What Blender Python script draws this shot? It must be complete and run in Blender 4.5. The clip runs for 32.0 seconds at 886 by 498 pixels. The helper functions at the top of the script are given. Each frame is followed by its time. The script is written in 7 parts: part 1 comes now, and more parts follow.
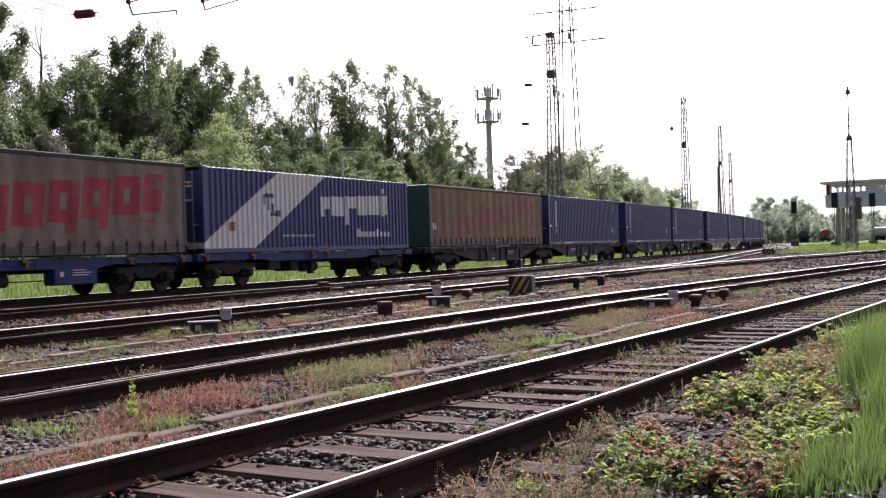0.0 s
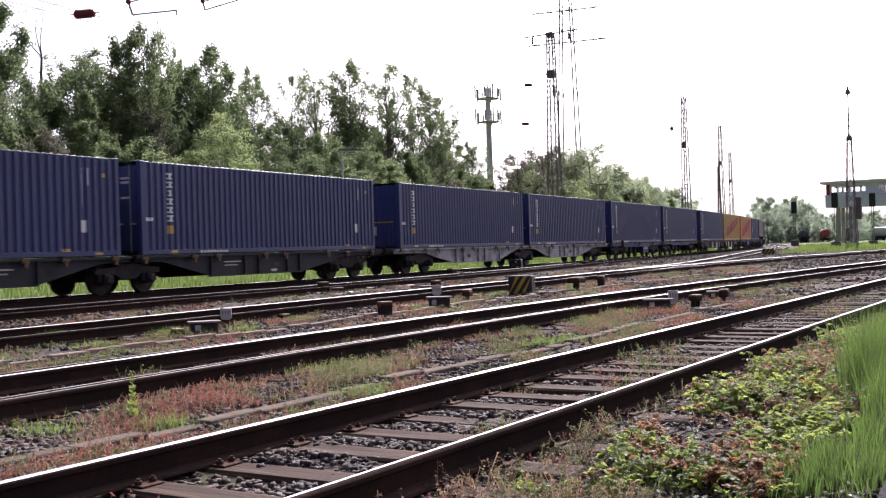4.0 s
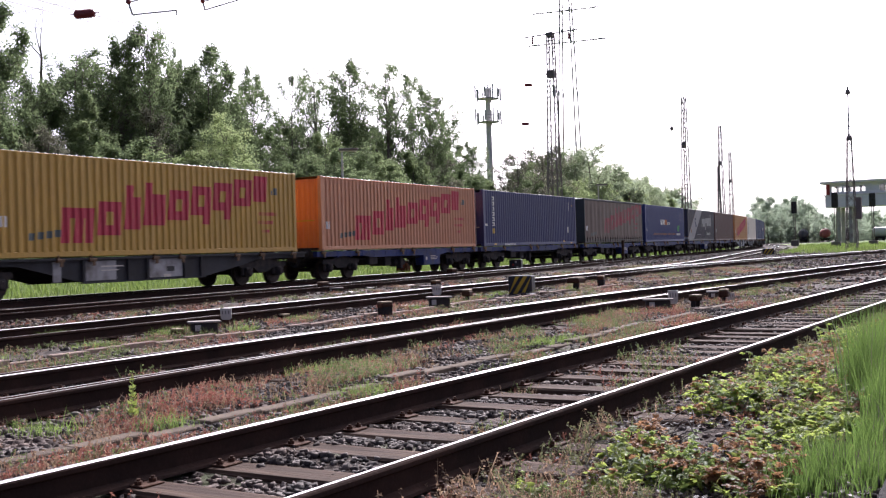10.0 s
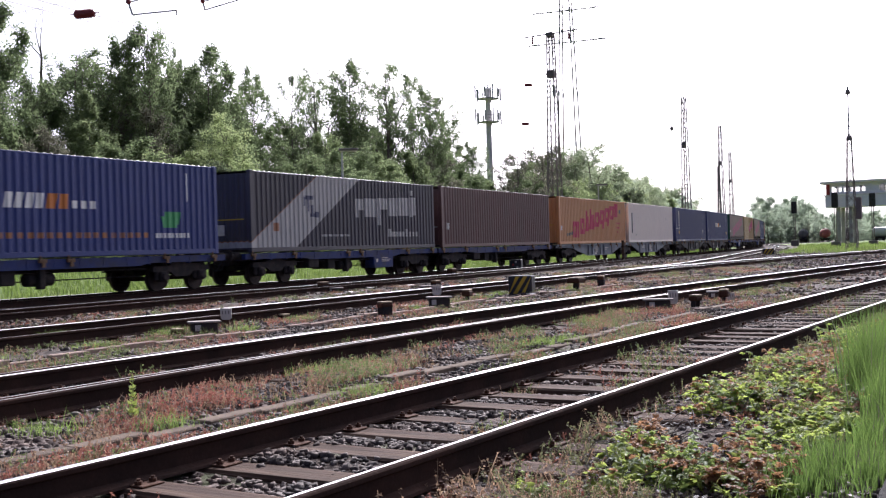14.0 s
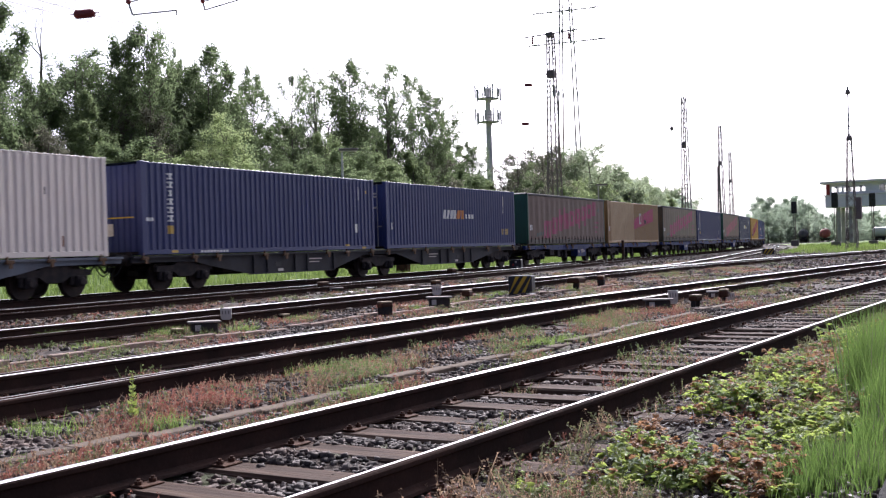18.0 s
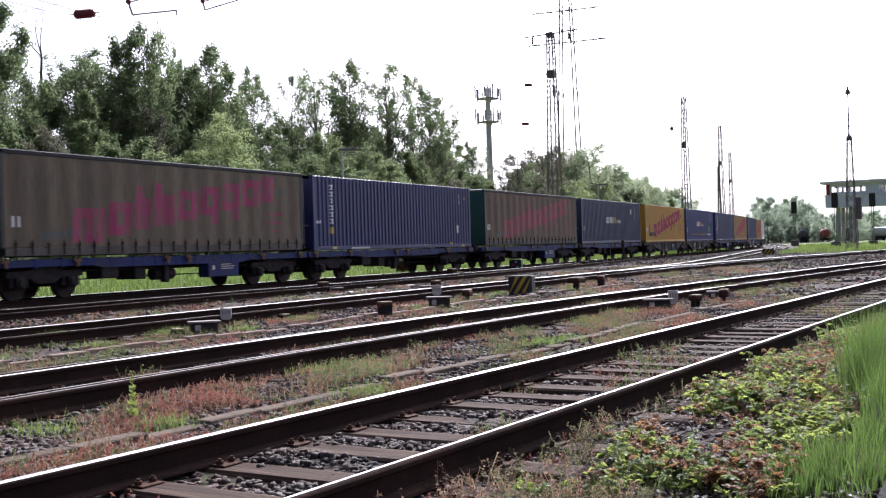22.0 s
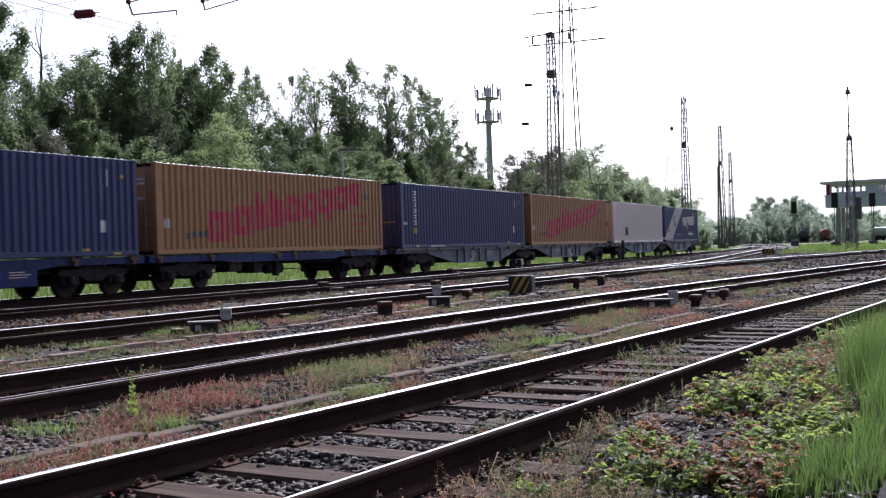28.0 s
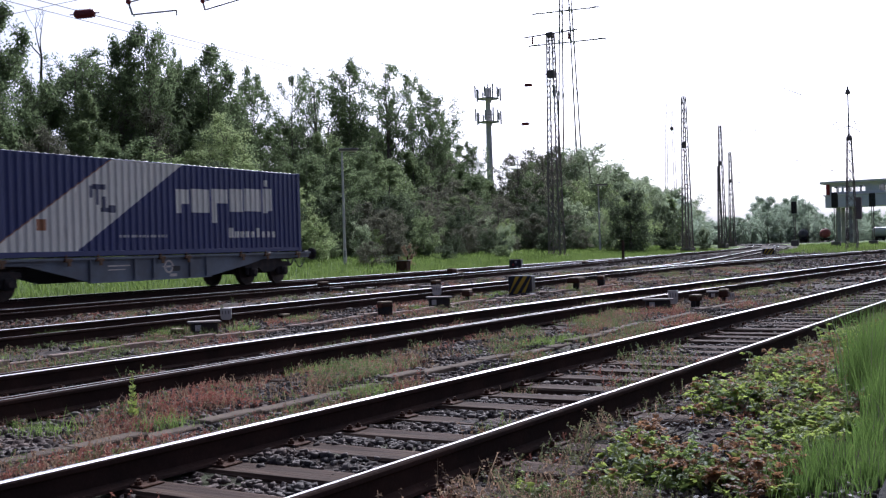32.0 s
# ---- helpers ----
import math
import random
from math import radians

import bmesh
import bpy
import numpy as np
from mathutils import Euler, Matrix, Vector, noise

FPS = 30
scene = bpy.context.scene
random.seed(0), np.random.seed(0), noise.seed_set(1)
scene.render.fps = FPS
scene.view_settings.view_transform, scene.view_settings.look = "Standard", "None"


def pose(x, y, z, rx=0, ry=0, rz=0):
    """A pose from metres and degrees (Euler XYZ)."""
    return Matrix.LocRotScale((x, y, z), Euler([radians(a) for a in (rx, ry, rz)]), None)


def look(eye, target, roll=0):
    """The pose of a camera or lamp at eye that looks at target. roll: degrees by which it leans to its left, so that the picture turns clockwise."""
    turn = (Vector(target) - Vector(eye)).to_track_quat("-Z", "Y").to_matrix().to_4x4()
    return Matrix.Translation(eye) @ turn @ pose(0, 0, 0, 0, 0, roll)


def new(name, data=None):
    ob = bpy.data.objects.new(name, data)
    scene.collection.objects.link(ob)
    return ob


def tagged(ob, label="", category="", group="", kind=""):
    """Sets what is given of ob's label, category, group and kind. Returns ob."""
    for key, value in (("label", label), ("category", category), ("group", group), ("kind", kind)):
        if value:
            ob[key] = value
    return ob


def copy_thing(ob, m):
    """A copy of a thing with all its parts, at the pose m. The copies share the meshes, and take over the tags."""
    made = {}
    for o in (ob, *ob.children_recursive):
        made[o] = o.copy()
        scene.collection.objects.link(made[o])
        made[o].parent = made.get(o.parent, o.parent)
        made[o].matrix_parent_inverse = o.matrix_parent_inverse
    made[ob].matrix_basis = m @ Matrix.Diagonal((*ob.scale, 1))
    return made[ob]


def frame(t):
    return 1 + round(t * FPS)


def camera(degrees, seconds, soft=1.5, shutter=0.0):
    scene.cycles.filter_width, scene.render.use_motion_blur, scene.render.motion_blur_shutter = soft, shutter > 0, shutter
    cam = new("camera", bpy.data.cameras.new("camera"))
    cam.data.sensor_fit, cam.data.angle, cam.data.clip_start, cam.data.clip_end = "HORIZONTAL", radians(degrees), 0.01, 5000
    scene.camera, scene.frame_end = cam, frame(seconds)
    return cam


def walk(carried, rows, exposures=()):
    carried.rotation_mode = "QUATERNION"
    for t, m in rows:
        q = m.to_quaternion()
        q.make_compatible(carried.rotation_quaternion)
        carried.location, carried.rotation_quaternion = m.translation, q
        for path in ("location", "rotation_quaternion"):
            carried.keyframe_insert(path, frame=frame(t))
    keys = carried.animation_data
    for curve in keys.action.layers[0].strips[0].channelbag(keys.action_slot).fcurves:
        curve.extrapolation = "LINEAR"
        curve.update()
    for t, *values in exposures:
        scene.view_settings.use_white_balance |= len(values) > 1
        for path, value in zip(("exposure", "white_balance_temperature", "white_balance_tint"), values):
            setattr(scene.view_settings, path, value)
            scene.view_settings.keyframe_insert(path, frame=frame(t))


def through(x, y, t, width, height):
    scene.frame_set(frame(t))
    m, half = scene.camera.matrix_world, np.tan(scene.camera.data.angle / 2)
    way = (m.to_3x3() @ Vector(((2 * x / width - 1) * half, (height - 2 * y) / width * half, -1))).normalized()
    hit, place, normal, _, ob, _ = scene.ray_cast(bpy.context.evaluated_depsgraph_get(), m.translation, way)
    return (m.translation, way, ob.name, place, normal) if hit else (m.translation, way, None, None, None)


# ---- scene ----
SECONDS = 32.0
EYE = Vector((0.0, 0.0, 1.0455))
YAW, PITCH, ROLL = radians(27.288), radians(0.023), -1.72
cam = camera(44.96, SECONDS, soft=1.2, shutter=0.15)
view = Vector((math.cos(YAW) * math.cos(PITCH), math.sin(YAW) * math.cos(PITCH), math.sin(PITCH)))
stand = look(EYE, EYE + view, ROLL)
walk(cam, [(0.0, stand), (SECONDS, stand)],
     exposures=[(0.0, 1.0, 5900, 18), (8.0, 1.04, 5770, 16), (14.0, 1.05, 5660, 14), (22.0, 1.0, 5560, 13), (27.0, 0.74, 5420, 13), (29.5, 0.47, 5270, 13), (SECONDS, 0.31, 5220, 12)])

# ---- light: hazy bright sky, sun low along the line, ahead of the camera ----
SUN_AZ, SUN_EL = 10.0, 38.0
world = bpy.data.worlds.new("sky")
scene.world = world
world.use_nodes = True
wn = world.node_tree.nodes
sky = wn.new("ShaderNodeTexSky")
sky.sky_type = "NISHITA"
sky.sun_disc = False
sky.sun_elevation = radians(SUN_EL)
sky.sun_rotation = radians(90 - SUN_AZ)
sky.air_density, sky.dust_density, sky.ozone_density = 0.16, 5.5, 0.6
world.node_tree.links.new(sky.outputs["Color"], wn["Background"].inputs["Color"])
wn["Background"].inputs["Strength"].default_value = 0.15
sun = new("sun", bpy.data.lights.new("sun", "SUN"))
sun.data.energy, sun.data.angle, sun.data.color = 2.5, radians(0.6), (1.0, 0.95, 0.87)
sun_dir = Vector((math.cos(radians(SUN_AZ)) * math.cos(radians(SUN_EL)),
                  math.sin(radians(SUN_AZ)) * math.cos(radians(SUN_EL)), math.sin(radians(SUN_EL))))
sun.matrix_world = look(sun_dir * 200, (0, 0, 0))

# ---- materials ----
def mix_rgb(nt, fac, a, b, blend="MIX"):
    n = nt.nodes.new("ShaderNodeMix")
    n.data_type, n.blend_type = "RGBA", blend
    for socket, value in ((n.inputs[0], fac), (n.inputs[6], a), (n.inputs[7], b)):
        if hasattr(value, "is_linked"):
            nt.links.new(value, socket)
        elif isinstance(value, (int, float)):
            socket.default_value = value
        else:
            socket.default_value = (*value, 1)
    return n.outputs[2]


def math_node(nt, op, a, b=0.0, c=0.0):
    n = nt.nodes.new("ShaderNodeMath")
    n.operation = op
    for socket, value in zip(n.inputs, (a, b, c)):
        if hasattr(value, "is_linked"):
            nt.links.new(value, socket)
        else:
            socket.default_value = value
    return n.outputs[0]


def noise_tex(nt, coord, scale, detail=4.0, rough=0.55):
    n = nt.nodes.new("ShaderNodeTexNoise")
    n.inputs["Scale"].default_value, n.inputs["Detail"].default_value = scale, detail
    n.inputs["Roughness"].default_value = rough
    nt.links.new(coord, n.inputs["Vector"])
    return n.outputs["Fac"]


def ramp(nt, fac, lo, hi):
    n = nt.nodes.new("ShaderNodeMapRange")
    n.inputs["From Min"].default_value, n.inputs["From Max"].default_value = lo, hi
    nt.links.new(fac, n.inputs["Value"])
    return n.outputs["Result"]


def stretched(nt, coord, sx, sy, sz):
    n = nt.nodes.new("ShaderNodeMapping")
    n.inputs["Scale"].default_value = (sx, sy, sz)
    nt.links.new(coord, n.inputs["Vector"])
    return n.outputs["Vector"]


def start(name):
    m = bpy.data.materials.new(name)
    m.use_nodes = True
    nt = m.node_tree
    return m, nt, nt.nodes["Principled BSDF"], nt.nodes.new("ShaderNodeTexCoord").outputs["Object"]


def bumped(nt, bsdf, height, strength, distance):
    b = nt.nodes.new("ShaderNodeBump")
    b.inputs["Strength"].default_value, b.inputs["Distance"].default_value = strength, distance
    nt.links.new(height, b.inputs["Height"])
    nt.links.new(b.outputs["Normal"], bsdf.inputs["Normal"])


def surface(name, base, worn, rough=0.7, metal=0.0, coarse=1.5, fine=25.0, amount=0.6, bump=0.2, vary=0.0, grain=(1, 1, 1), gloss=0.35):
    """A weathered surface: two colours mixed at two scales, fine bump, per-object variation."""
    m, nt, bsdf, co = start(name)
    co = stretched(nt, co, *grain)
    big = noise_tex(nt, co, coarse, 5)
    small = noise_tex(nt, co, fine, 3)
    bsdf.inputs["Specular IOR Level"].default_value = gloss
    fac = math_node(nt, "MULTIPLY", ramp(nt, big, 0.42, 0.68), amount)
    col = mix_rgb(nt, fac, base, worn)
    shade = ramp(nt, small, 0.2, 0.8)
    col = mix_rgb(nt, math_node(nt, "MULTIPLY", shade, 0.35), col, [c * 0.55 for c in base])
    if vary:
        info = nt.nodes.new("ShaderNodeObjectInfo").outputs["Random"]
        col = mix_rgb(nt, math_node(nt, "MULTIPLY", info, vary), col, [c * 0.5 for c in worn])
    nt.links.new(col, bsdf.inputs["Base Color"])
    nt.links.new(math_node(nt, "MULTIPLY_ADD", small, 0.25, rough - 0.12), bsdf.inputs["Roughness"])
    bsdf.inputs["Metallic"].default_value = metal
    if bump:
        bumped(nt, bsdf, small, bump, 0.02)
    return m


def leafy(name, dark, light, through=0.35, rough=0.6, gloss=0.12):
    """Leaves and blades: colour varies from piece to piece, some light passes through."""
    m, nt, bsdf, co = start(name)
    geo = nt.nodes.new("ShaderNodeNewGeometry")
    patch = noise_tex(nt, co, 0.6, 3)
    col = mix_rgb(nt, geo.outputs["Random Per Island"], dark, light)
    col = mix_rgb(nt, math_node(nt, "MULTIPLY", ramp(nt, patch, 0.35, 0.7), 0.5), col, [c * 0.6 for c in dark])
    nt.links.new(col, bsdf.inputs["Base Color"])
    bsdf.inputs["Roughness"].default_value = rough
    bsdf.inputs["Specular IOR Level"].default_value = gloss
    tr = nt.nodes.new("ShaderNodeBsdfTranslucent")
    nt.links.new(mix_rgb(nt, 0.6, col, [min(c * 1.3, 0.8) for c in light]), tr.inputs["Color"])
    ms = nt.nodes.new("ShaderNodeMixShader")
    ms.inputs[0].default_value = through
    nt.links.new(bsdf.outputs[0], ms.inputs[1])
    nt.links.new(tr.outputs[0], ms.inputs[2])
    nt.links.new(ms.outputs[0], nt.nodes["Material Output"].inputs["Surface"])
    return m


def painted(name, base, marks=(), dirt=0.35, rough=0.5, fade=(0.2, 0.18, 0.15), grime=(0.05, 0.045, 0.04), bump=0.12, rust=0.35):
    """Paint with flat marks on the side that faces -y: each mark is (colour, x0, x1, z0, z1, lean, worn)."""
    m, nt, bsdf, co = start(name)
    sep = nt.nodes.new("ShaderNodeSeparateXYZ")
    nt.links.new(co, sep.inputs[0])
    x, z = sep.outputs["X"], sep.outputs["Z"]
    big = noise_tex(nt, stretched(nt, co, 1, 1, 0.3), 0.9, 6)
    small = noise_tex(nt, stretched(nt, co, 1, 1, 0.15), 14, 4)
    col = mix_rgb(nt, math_node(nt, "MULTIPLY", ramp(nt, big, 0.35, 0.75), dirt), base, fade)
    groups = {}
    for mark in marks:
        groups.setdefault((mark[0], mark[6] if len(mark) > 6 else 0.0), []).append(mark)
    leans = {}
    for (colour, worn), boxes in groups.items():
        total = None
        for b in boxes:
            lean = b[5] if len(b) > 5 else 0.0
            if lean not in leans:
                leans[lean] = math_node(nt, "MULTIPLY_ADD", z, -lean, x) if lean else x
            inside = math_node(nt, "MULTIPLY",
                               math_node(nt, "COMPARE", leans[lean], (b[1] + b[2]) / 2, (b[2] - b[1]) / 2),
                               math_node(nt, "COMPARE", z, (b[3] + b[4]) / 2, (b[4] - b[3]) / 2))
            total = inside if total is None else math_node(nt, "MAXIMUM", total, inside)
        if worn:
            keep = ramp(nt, noise_tex(nt, co, 1.6, 5), worn - 0.25, worn + 0.15)
            total = math_node(nt, "MULTIPLY", total, math_node(nt, "MINIMUM", keep, 1.0))
        col = mix_rgb(nt, total, col, colour)
    low = math_node(nt, "MULTIPLY", ramp(nt, small, 0.45, 0.8), dirt * 0.8)
    col = mix_rgb(nt, low, col, grime)
    runs = ramp(nt, noise_tex(nt, stretched(nt, co, 5, 5, 0.7), 1.3, 5, 0.7), 0.64, 0.72)
    col = mix_rgb(nt, math_node(nt, "MULTIPLY", math_node(nt, "MINIMUM", runs, 1.0), rust), col, (0.11, 0.055, 0.035))
    nt.links.new(col, bsdf.inputs["Base Color"])
    nt.links.new(math_node(nt, "MULTIPLY_ADD", small, 0.3, rough - 0.1), bsdf.inputs["Roughness"])
    if bump:
        bumped(nt, bsdf, big, bump, 0.03)
    return m


def ground_material():
    m, nt, bsdf, co = start("ground")
    sep = nt.nodes.new("ShaderNodeSeparateXYZ")
    nt.links.new(co, sep.inputs[0])
    vor = nt.nodes.new("ShaderNodeTexVoronoi")
    vor.inputs["Scale"].default_value = 15.0
    nt.links.new(co, vor.inputs["Vector"])
    stone = mix_rgb(nt, vor.outputs["Distance"], (0.1, 0.086, 0.08), (0.028, 0.023, 0.022))
    hue = nt.nodes.new("ShaderNodeSeparateColor")
    nt.links.new(vor.outputs["Color"], hue.inputs[0])
    stone = mix_rgb(nt, math_node(nt, "MULTIPLY", hue.outputs[0], 0.5), stone, (0.16, 0.11, 0.085))
    wide = noise_tex(nt, co, 0.45, 6, 0.65)
    fine = noise_tex(nt, co, 9, 5, 0.7)
    soil = mix_rgb(nt, ramp(nt, fine, 0.3, 0.75), (0.04, 0.029, 0.025), (0.085, 0.06, 0.048))
    col = mix_rgb(nt, ramp(nt, wide, 0.48, 0.62), stone, soil)
    clump = noise_tex(nt, co, 2.6, 6, 0.8)
    col = mix_rgb(nt, math_node(nt, "MULTIPLY", ramp(nt, clump, 0.45, 0.65), 0.65), col, (0.035, 0.029, 0.026))
    moss = noise_tex(nt, co, 0.8, 6, 0.7)
    col = mix_rgb(nt, math_node(nt, "MULTIPLY", ramp(nt, moss, 0.55, 0.68), 0.6), col, (0.07, 0.09, 0.03))
    at = nt.nodes.new("ShaderNodeAttribute")
    at.attribute_name = "meadow"
    green = mix_rgb(nt, ramp(nt, fine, 0.3, 0.7), (0.07, 0.11, 0.025), (0.15, 0.2, 0.055))
    col = mix_rgb(nt, at.outputs["Fac"], col, green)
    nt.links.new(col, bsdf.inputs["Base Color"])
    bsdf.inputs["Roughness"].default_value = 0.92
    bsdf.inputs["Specular IOR Level"].default_value = 0.15
    bumped(nt, bsdf, math_node(nt, "ADD", math_node(nt, "MULTIPLY", vor.outputs["Distance"], -1.0), fine), 0.7, 0.05)
    return m


def bark_material():
    m, nt, bsdf, co = start("bark")
    n = noise_tex(nt, stretched(nt, co, 6, 6, 1.2), 3, 6)
    nt.links.new(mix_rgb(nt, n, (0.04, 0.032, 0.026), (0.17, 0.14, 0.115)), bsdf.inputs["Base Color"])
    bsdf.inputs["Roughness"].default_value = 0.9
    bumped(nt, bsdf, n, 0.6, 0.05)
    return m


RAIL_TOP = surface("polished_rail_steel", (0.8, 0.78, 0.77), (0.58, 0.54, 0.52), 0.25, 1.0, 3, 60, 0.5, 0.04)
RAIL_WORN = surface("dull_rail_steel", (0.74, 0.7, 0.67), (0.5, 0.44, 0.41), 0.32, 1.0, 3, 60, 0.6, 0.05)
RAIL_SIDE = surface("rusty_rail_steel", (0.032, 0.021, 0.018), (0.065, 0.036, 0.028), 0.98, 0.0, 2, 40, 0.6, 0.3, gloss=0.04)
RUST = surface("rusted_iron", (0.06, 0.03, 0.02), (0.14, 0.065, 0.035), 0.85, 0.0, 3, 30, 0.7, 0.3, gloss=0.15)
WOOD = surface("weathered_sleeper_wood", (0.05, 0.031, 0.023), (0.135, 0.088, 0.063), 0.92, 0.0, 3.5, 11, 0.95, 0.5, vary=0.4, grain=(4, 0.25, 1), gloss=0.15)
CONCRETE = surface("weathered_concrete", (0.25, 0.22, 0.19), (0.14, 0.12, 0.1), 0.92, 0.0, 3, 40, 0.7, 0.35, vary=0.4, gloss=0.15)
# concrete whitened to put haze and glare on the radio mast into its colour
PALE_CONCRETE = surface("pale_concrete_shaft", (0.78, 0.72, 0.69), (0.62, 0.57, 0.54), 0.9, 0.0, 1, 10, 0.6, 0.2)
DUCT_LID = surface("pale_pinkish_duct", (0.36, 0.27, 0.225), (0.22, 0.16, 0.13), 0.95, 0.0, 2.5, 30, 0.7, 0.3, vary=0.3, gloss=0.1)
SANDY = surface("sandy_worn_concrete", (0.17, 0.13, 0.1), (0.1, 0.075, 0.058), 0.95, 0.0, 2.5, 30, 0.8, 0.4, vary=0.4, gloss=0.1)
BOX_DARK = surface("dark_box_metal", (0.05, 0.042, 0.04), (0.085, 0.065, 0.055), 0.75, 0.0, 4, 30, 0.6, 0.15, gloss=0.2)
LID = surface("pinkish_grey_lid", (0.42, 0.36, 0.33), (0.26, 0.21, 0.19), 0.9, 0.0, 4, 30, 0.7, 0.2, gloss=0.15)
TUFT = leafy("bright_tuft_grass", (0.08, 0.13, 0.03), (0.24, 0.32, 0.09), 0.5)
GREY_STEEL = surface("galvanised_steel", (0.42, 0.41, 0.4), (0.3, 0.27, 0.25), 0.6, 0.3, 2, 30, 0.5, 0.1)
MAST_STEEL = surface("weathered_mast_steel", (0.2, 0.175, 0.165), (0.25, 0.17, 0.14), 0.7, 0.2, 2, 20, 0.5, 0.1)
PALE_STEEL = surface("pale_grey_pylon_steel", (0.36, 0.36, 0.36), (0.27, 0.26, 0.25), 0.6, 0.4, 2, 20, 0.5, 0.1)
IRON = surface("grimy_running_gear_iron", (0.03, 0.027, 0.028), (0.07, 0.052, 0.045), 0.85, 0.0, 4, 30, 0.7, 0.2, gloss=0.15)
WHEEL = surface("wheel_steel", (0.035, 0.026, 0.023), (0.07, 0.045, 0.034), 0.7, 0.2, 5, 30, 0.6, 0.1, gloss=0.2)
FRAME_BLUE = surface("dirty_blue_frame_paint", (0.018, 0.035, 0.16), (0.04, 0.038, 0.05), 0.65, 0.0, 1.8, 22, 0.8, 0.15, vary=0.25, gloss=0.25)
FRAME_GREY = surface("blue_grey_frame_paint", (0.17, 0.2, 0.25), (0.1, 0.095, 0.1), 0.6, 0.0, 1.2, 22, 0.7, 0.15, vary=0.25)
FRAME_DARK = surface("grimy_dark_frame_paint", (0.045, 0.045, 0.052), (0.03, 0.026, 0.024), 0.7, 0.0, 1.2, 22, 0.8, 0.15, vary=0.25, gloss=0.2)
FRAME_PALE = surface("pale_grey_frame_paint", (0.42, 0.41, 0.42), (0.12, 0.095, 0.08), 0.6, 0.0, 2.2, 18, 0.95, 0.15, vary=0.2)
RUST_CLAMP = surface("rusty_container_clamp", (0.12, 0.07, 0.04), (0.2, 0.12, 0.065), 0.8, 0.0, 5, 40, 0.6, 0.2)
WHITE_PLATE = surface("white_enamel_plate", (0.66, 0.6, 0.54), (0.42, 0.36, 0.31), 0.6, 0.0, 5, 40, 0.6, 0.05, gloss=0.25)
DARK_MARK = surface("dark_lettering_paint", (0.03, 0.03, 0.032), (0.06, 0.055, 0.05), 0.6, 0.0, 5, 40, 0.4, 0.0)
FADED_MARK = surface("faded_lettering_paint", (0.2, 0.18, 0.17), (0.4, 0.35, 0.31), 0.7, 0.0, 5, 40, 0.6, 0.0)
TAN_CAP = surface("worn_tan_cap", (0.4, 0.29, 0.19), (0.24, 0.15, 0.09), 0.75, 0.0, 6, 40, 0.7, 0.15)
YELLOW_MARK = surface("yellow_marking_paint", (0.6, 0.38, 0.03), (0.35, 0.22, 0.05), 0.6, 0.0, 5, 40, 0.5, 0.05)
RED_PAINT = surface("faded_red_paint", (0.36, 0.05, 0.045), (0.2, 0.05, 0.045), 0.55, 0.0, 4, 30, 0.5, 0.05)
INSULATOR = surface("glazed_red_brown_insulator", (0.22, 0.035, 0.035), (0.14, 0.03, 0.03), 0.25, 0.0, 6, 40, 0.4, 0.0)
RUBBER = surface("black_rubber", (0.02, 0.02, 0.021), (0.045, 0.04, 0.038), 0.8, 0.0, 5, 40, 0.5, 0.1)
GROUND = ground_material()
BARK = bark_material()
# shade at the foot of the wood put into a near-black leaf colour
LEAF_SHADE = leafy("shade_dark_green_leaves", (0.052, 0.07, 0.042), (0.12, 0.145, 0.08), 0.5, 0.7, 0.08)
LEAF_DEEP = leafy("deep_green_leaves", (0.08, 0.11, 0.055), (0.185, 0.23, 0.11), 0.6, 0.7, 0.08)
LEAF_MID = leafy("mid_green_leaves", (0.115, 0.15, 0.07), (0.24, 0.29, 0.14), 0.62, 0.7, 0.08)
LEAF_FRESH = leafy("fresh_green_leaves", (0.15, 0.2, 0.085), (0.33, 0.39, 0.18), 0.65, 0.7, 0.08)
# willow green, lightened further in the colour to stand in for haze
LEAF_PALE = leafy("haze_paled_willow_leaves", (0.19, 0.24, 0.14), (0.37, 0.42, 0.26), 0.6, 0.7, 0.08)
GRASS = leafy("meadow_grass", (0.07, 0.11, 0.024), (0.175, 0.235, 0.062), 0.48)
TALL_GRASS = leafy("tall_green_grass", (0.022, 0.052, 0.01), (0.18, 0.27, 0.065), 0.42, 0.5, 0.3)
DRY = leafy("dry_tan_weeds", (0.13, 0.085, 0.055), (0.34, 0.235, 0.155), 0.4)
RED_WEED = leafy("red_brown_weeds", (0.15, 0.05, 0.04), (0.34, 0.15, 0.11), 0.4)
WEED = leafy("grey_green_weeds", (0.07, 0.1, 0.035), (0.2, 0.235, 0.095), 0.4)
BRAMBLE = leafy("bramble_leaves", (0.055, 0.09, 0.026), (0.24, 0.31, 0.085), 0.55, 0.5, 0.3)
BRAMBLE_YOUNG = leafy("young_bramble_leaves", (0.07, 0.11, 0.025), (0.36, 0.42, 0.1), 0.6, 0.5, 0.25)
BROWN_LEAF = leafy("withered_leaves", (0.13, 0.065, 0.04), (0.36, 0.2, 0.1), 0.45, 0.55, 0.2)
LITTER = leafy("dead_leaf_litter", (0.06, 0.048, 0.045), (0.24, 0.2, 0.18), 0.1, 0.6, 0.25)
OLIVE = leafy("olive_weeds", (0.07, 0.075, 0.035), (0.22, 0.22, 0.11), 0.35)
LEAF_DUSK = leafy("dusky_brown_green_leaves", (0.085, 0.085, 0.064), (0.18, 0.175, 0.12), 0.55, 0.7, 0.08)
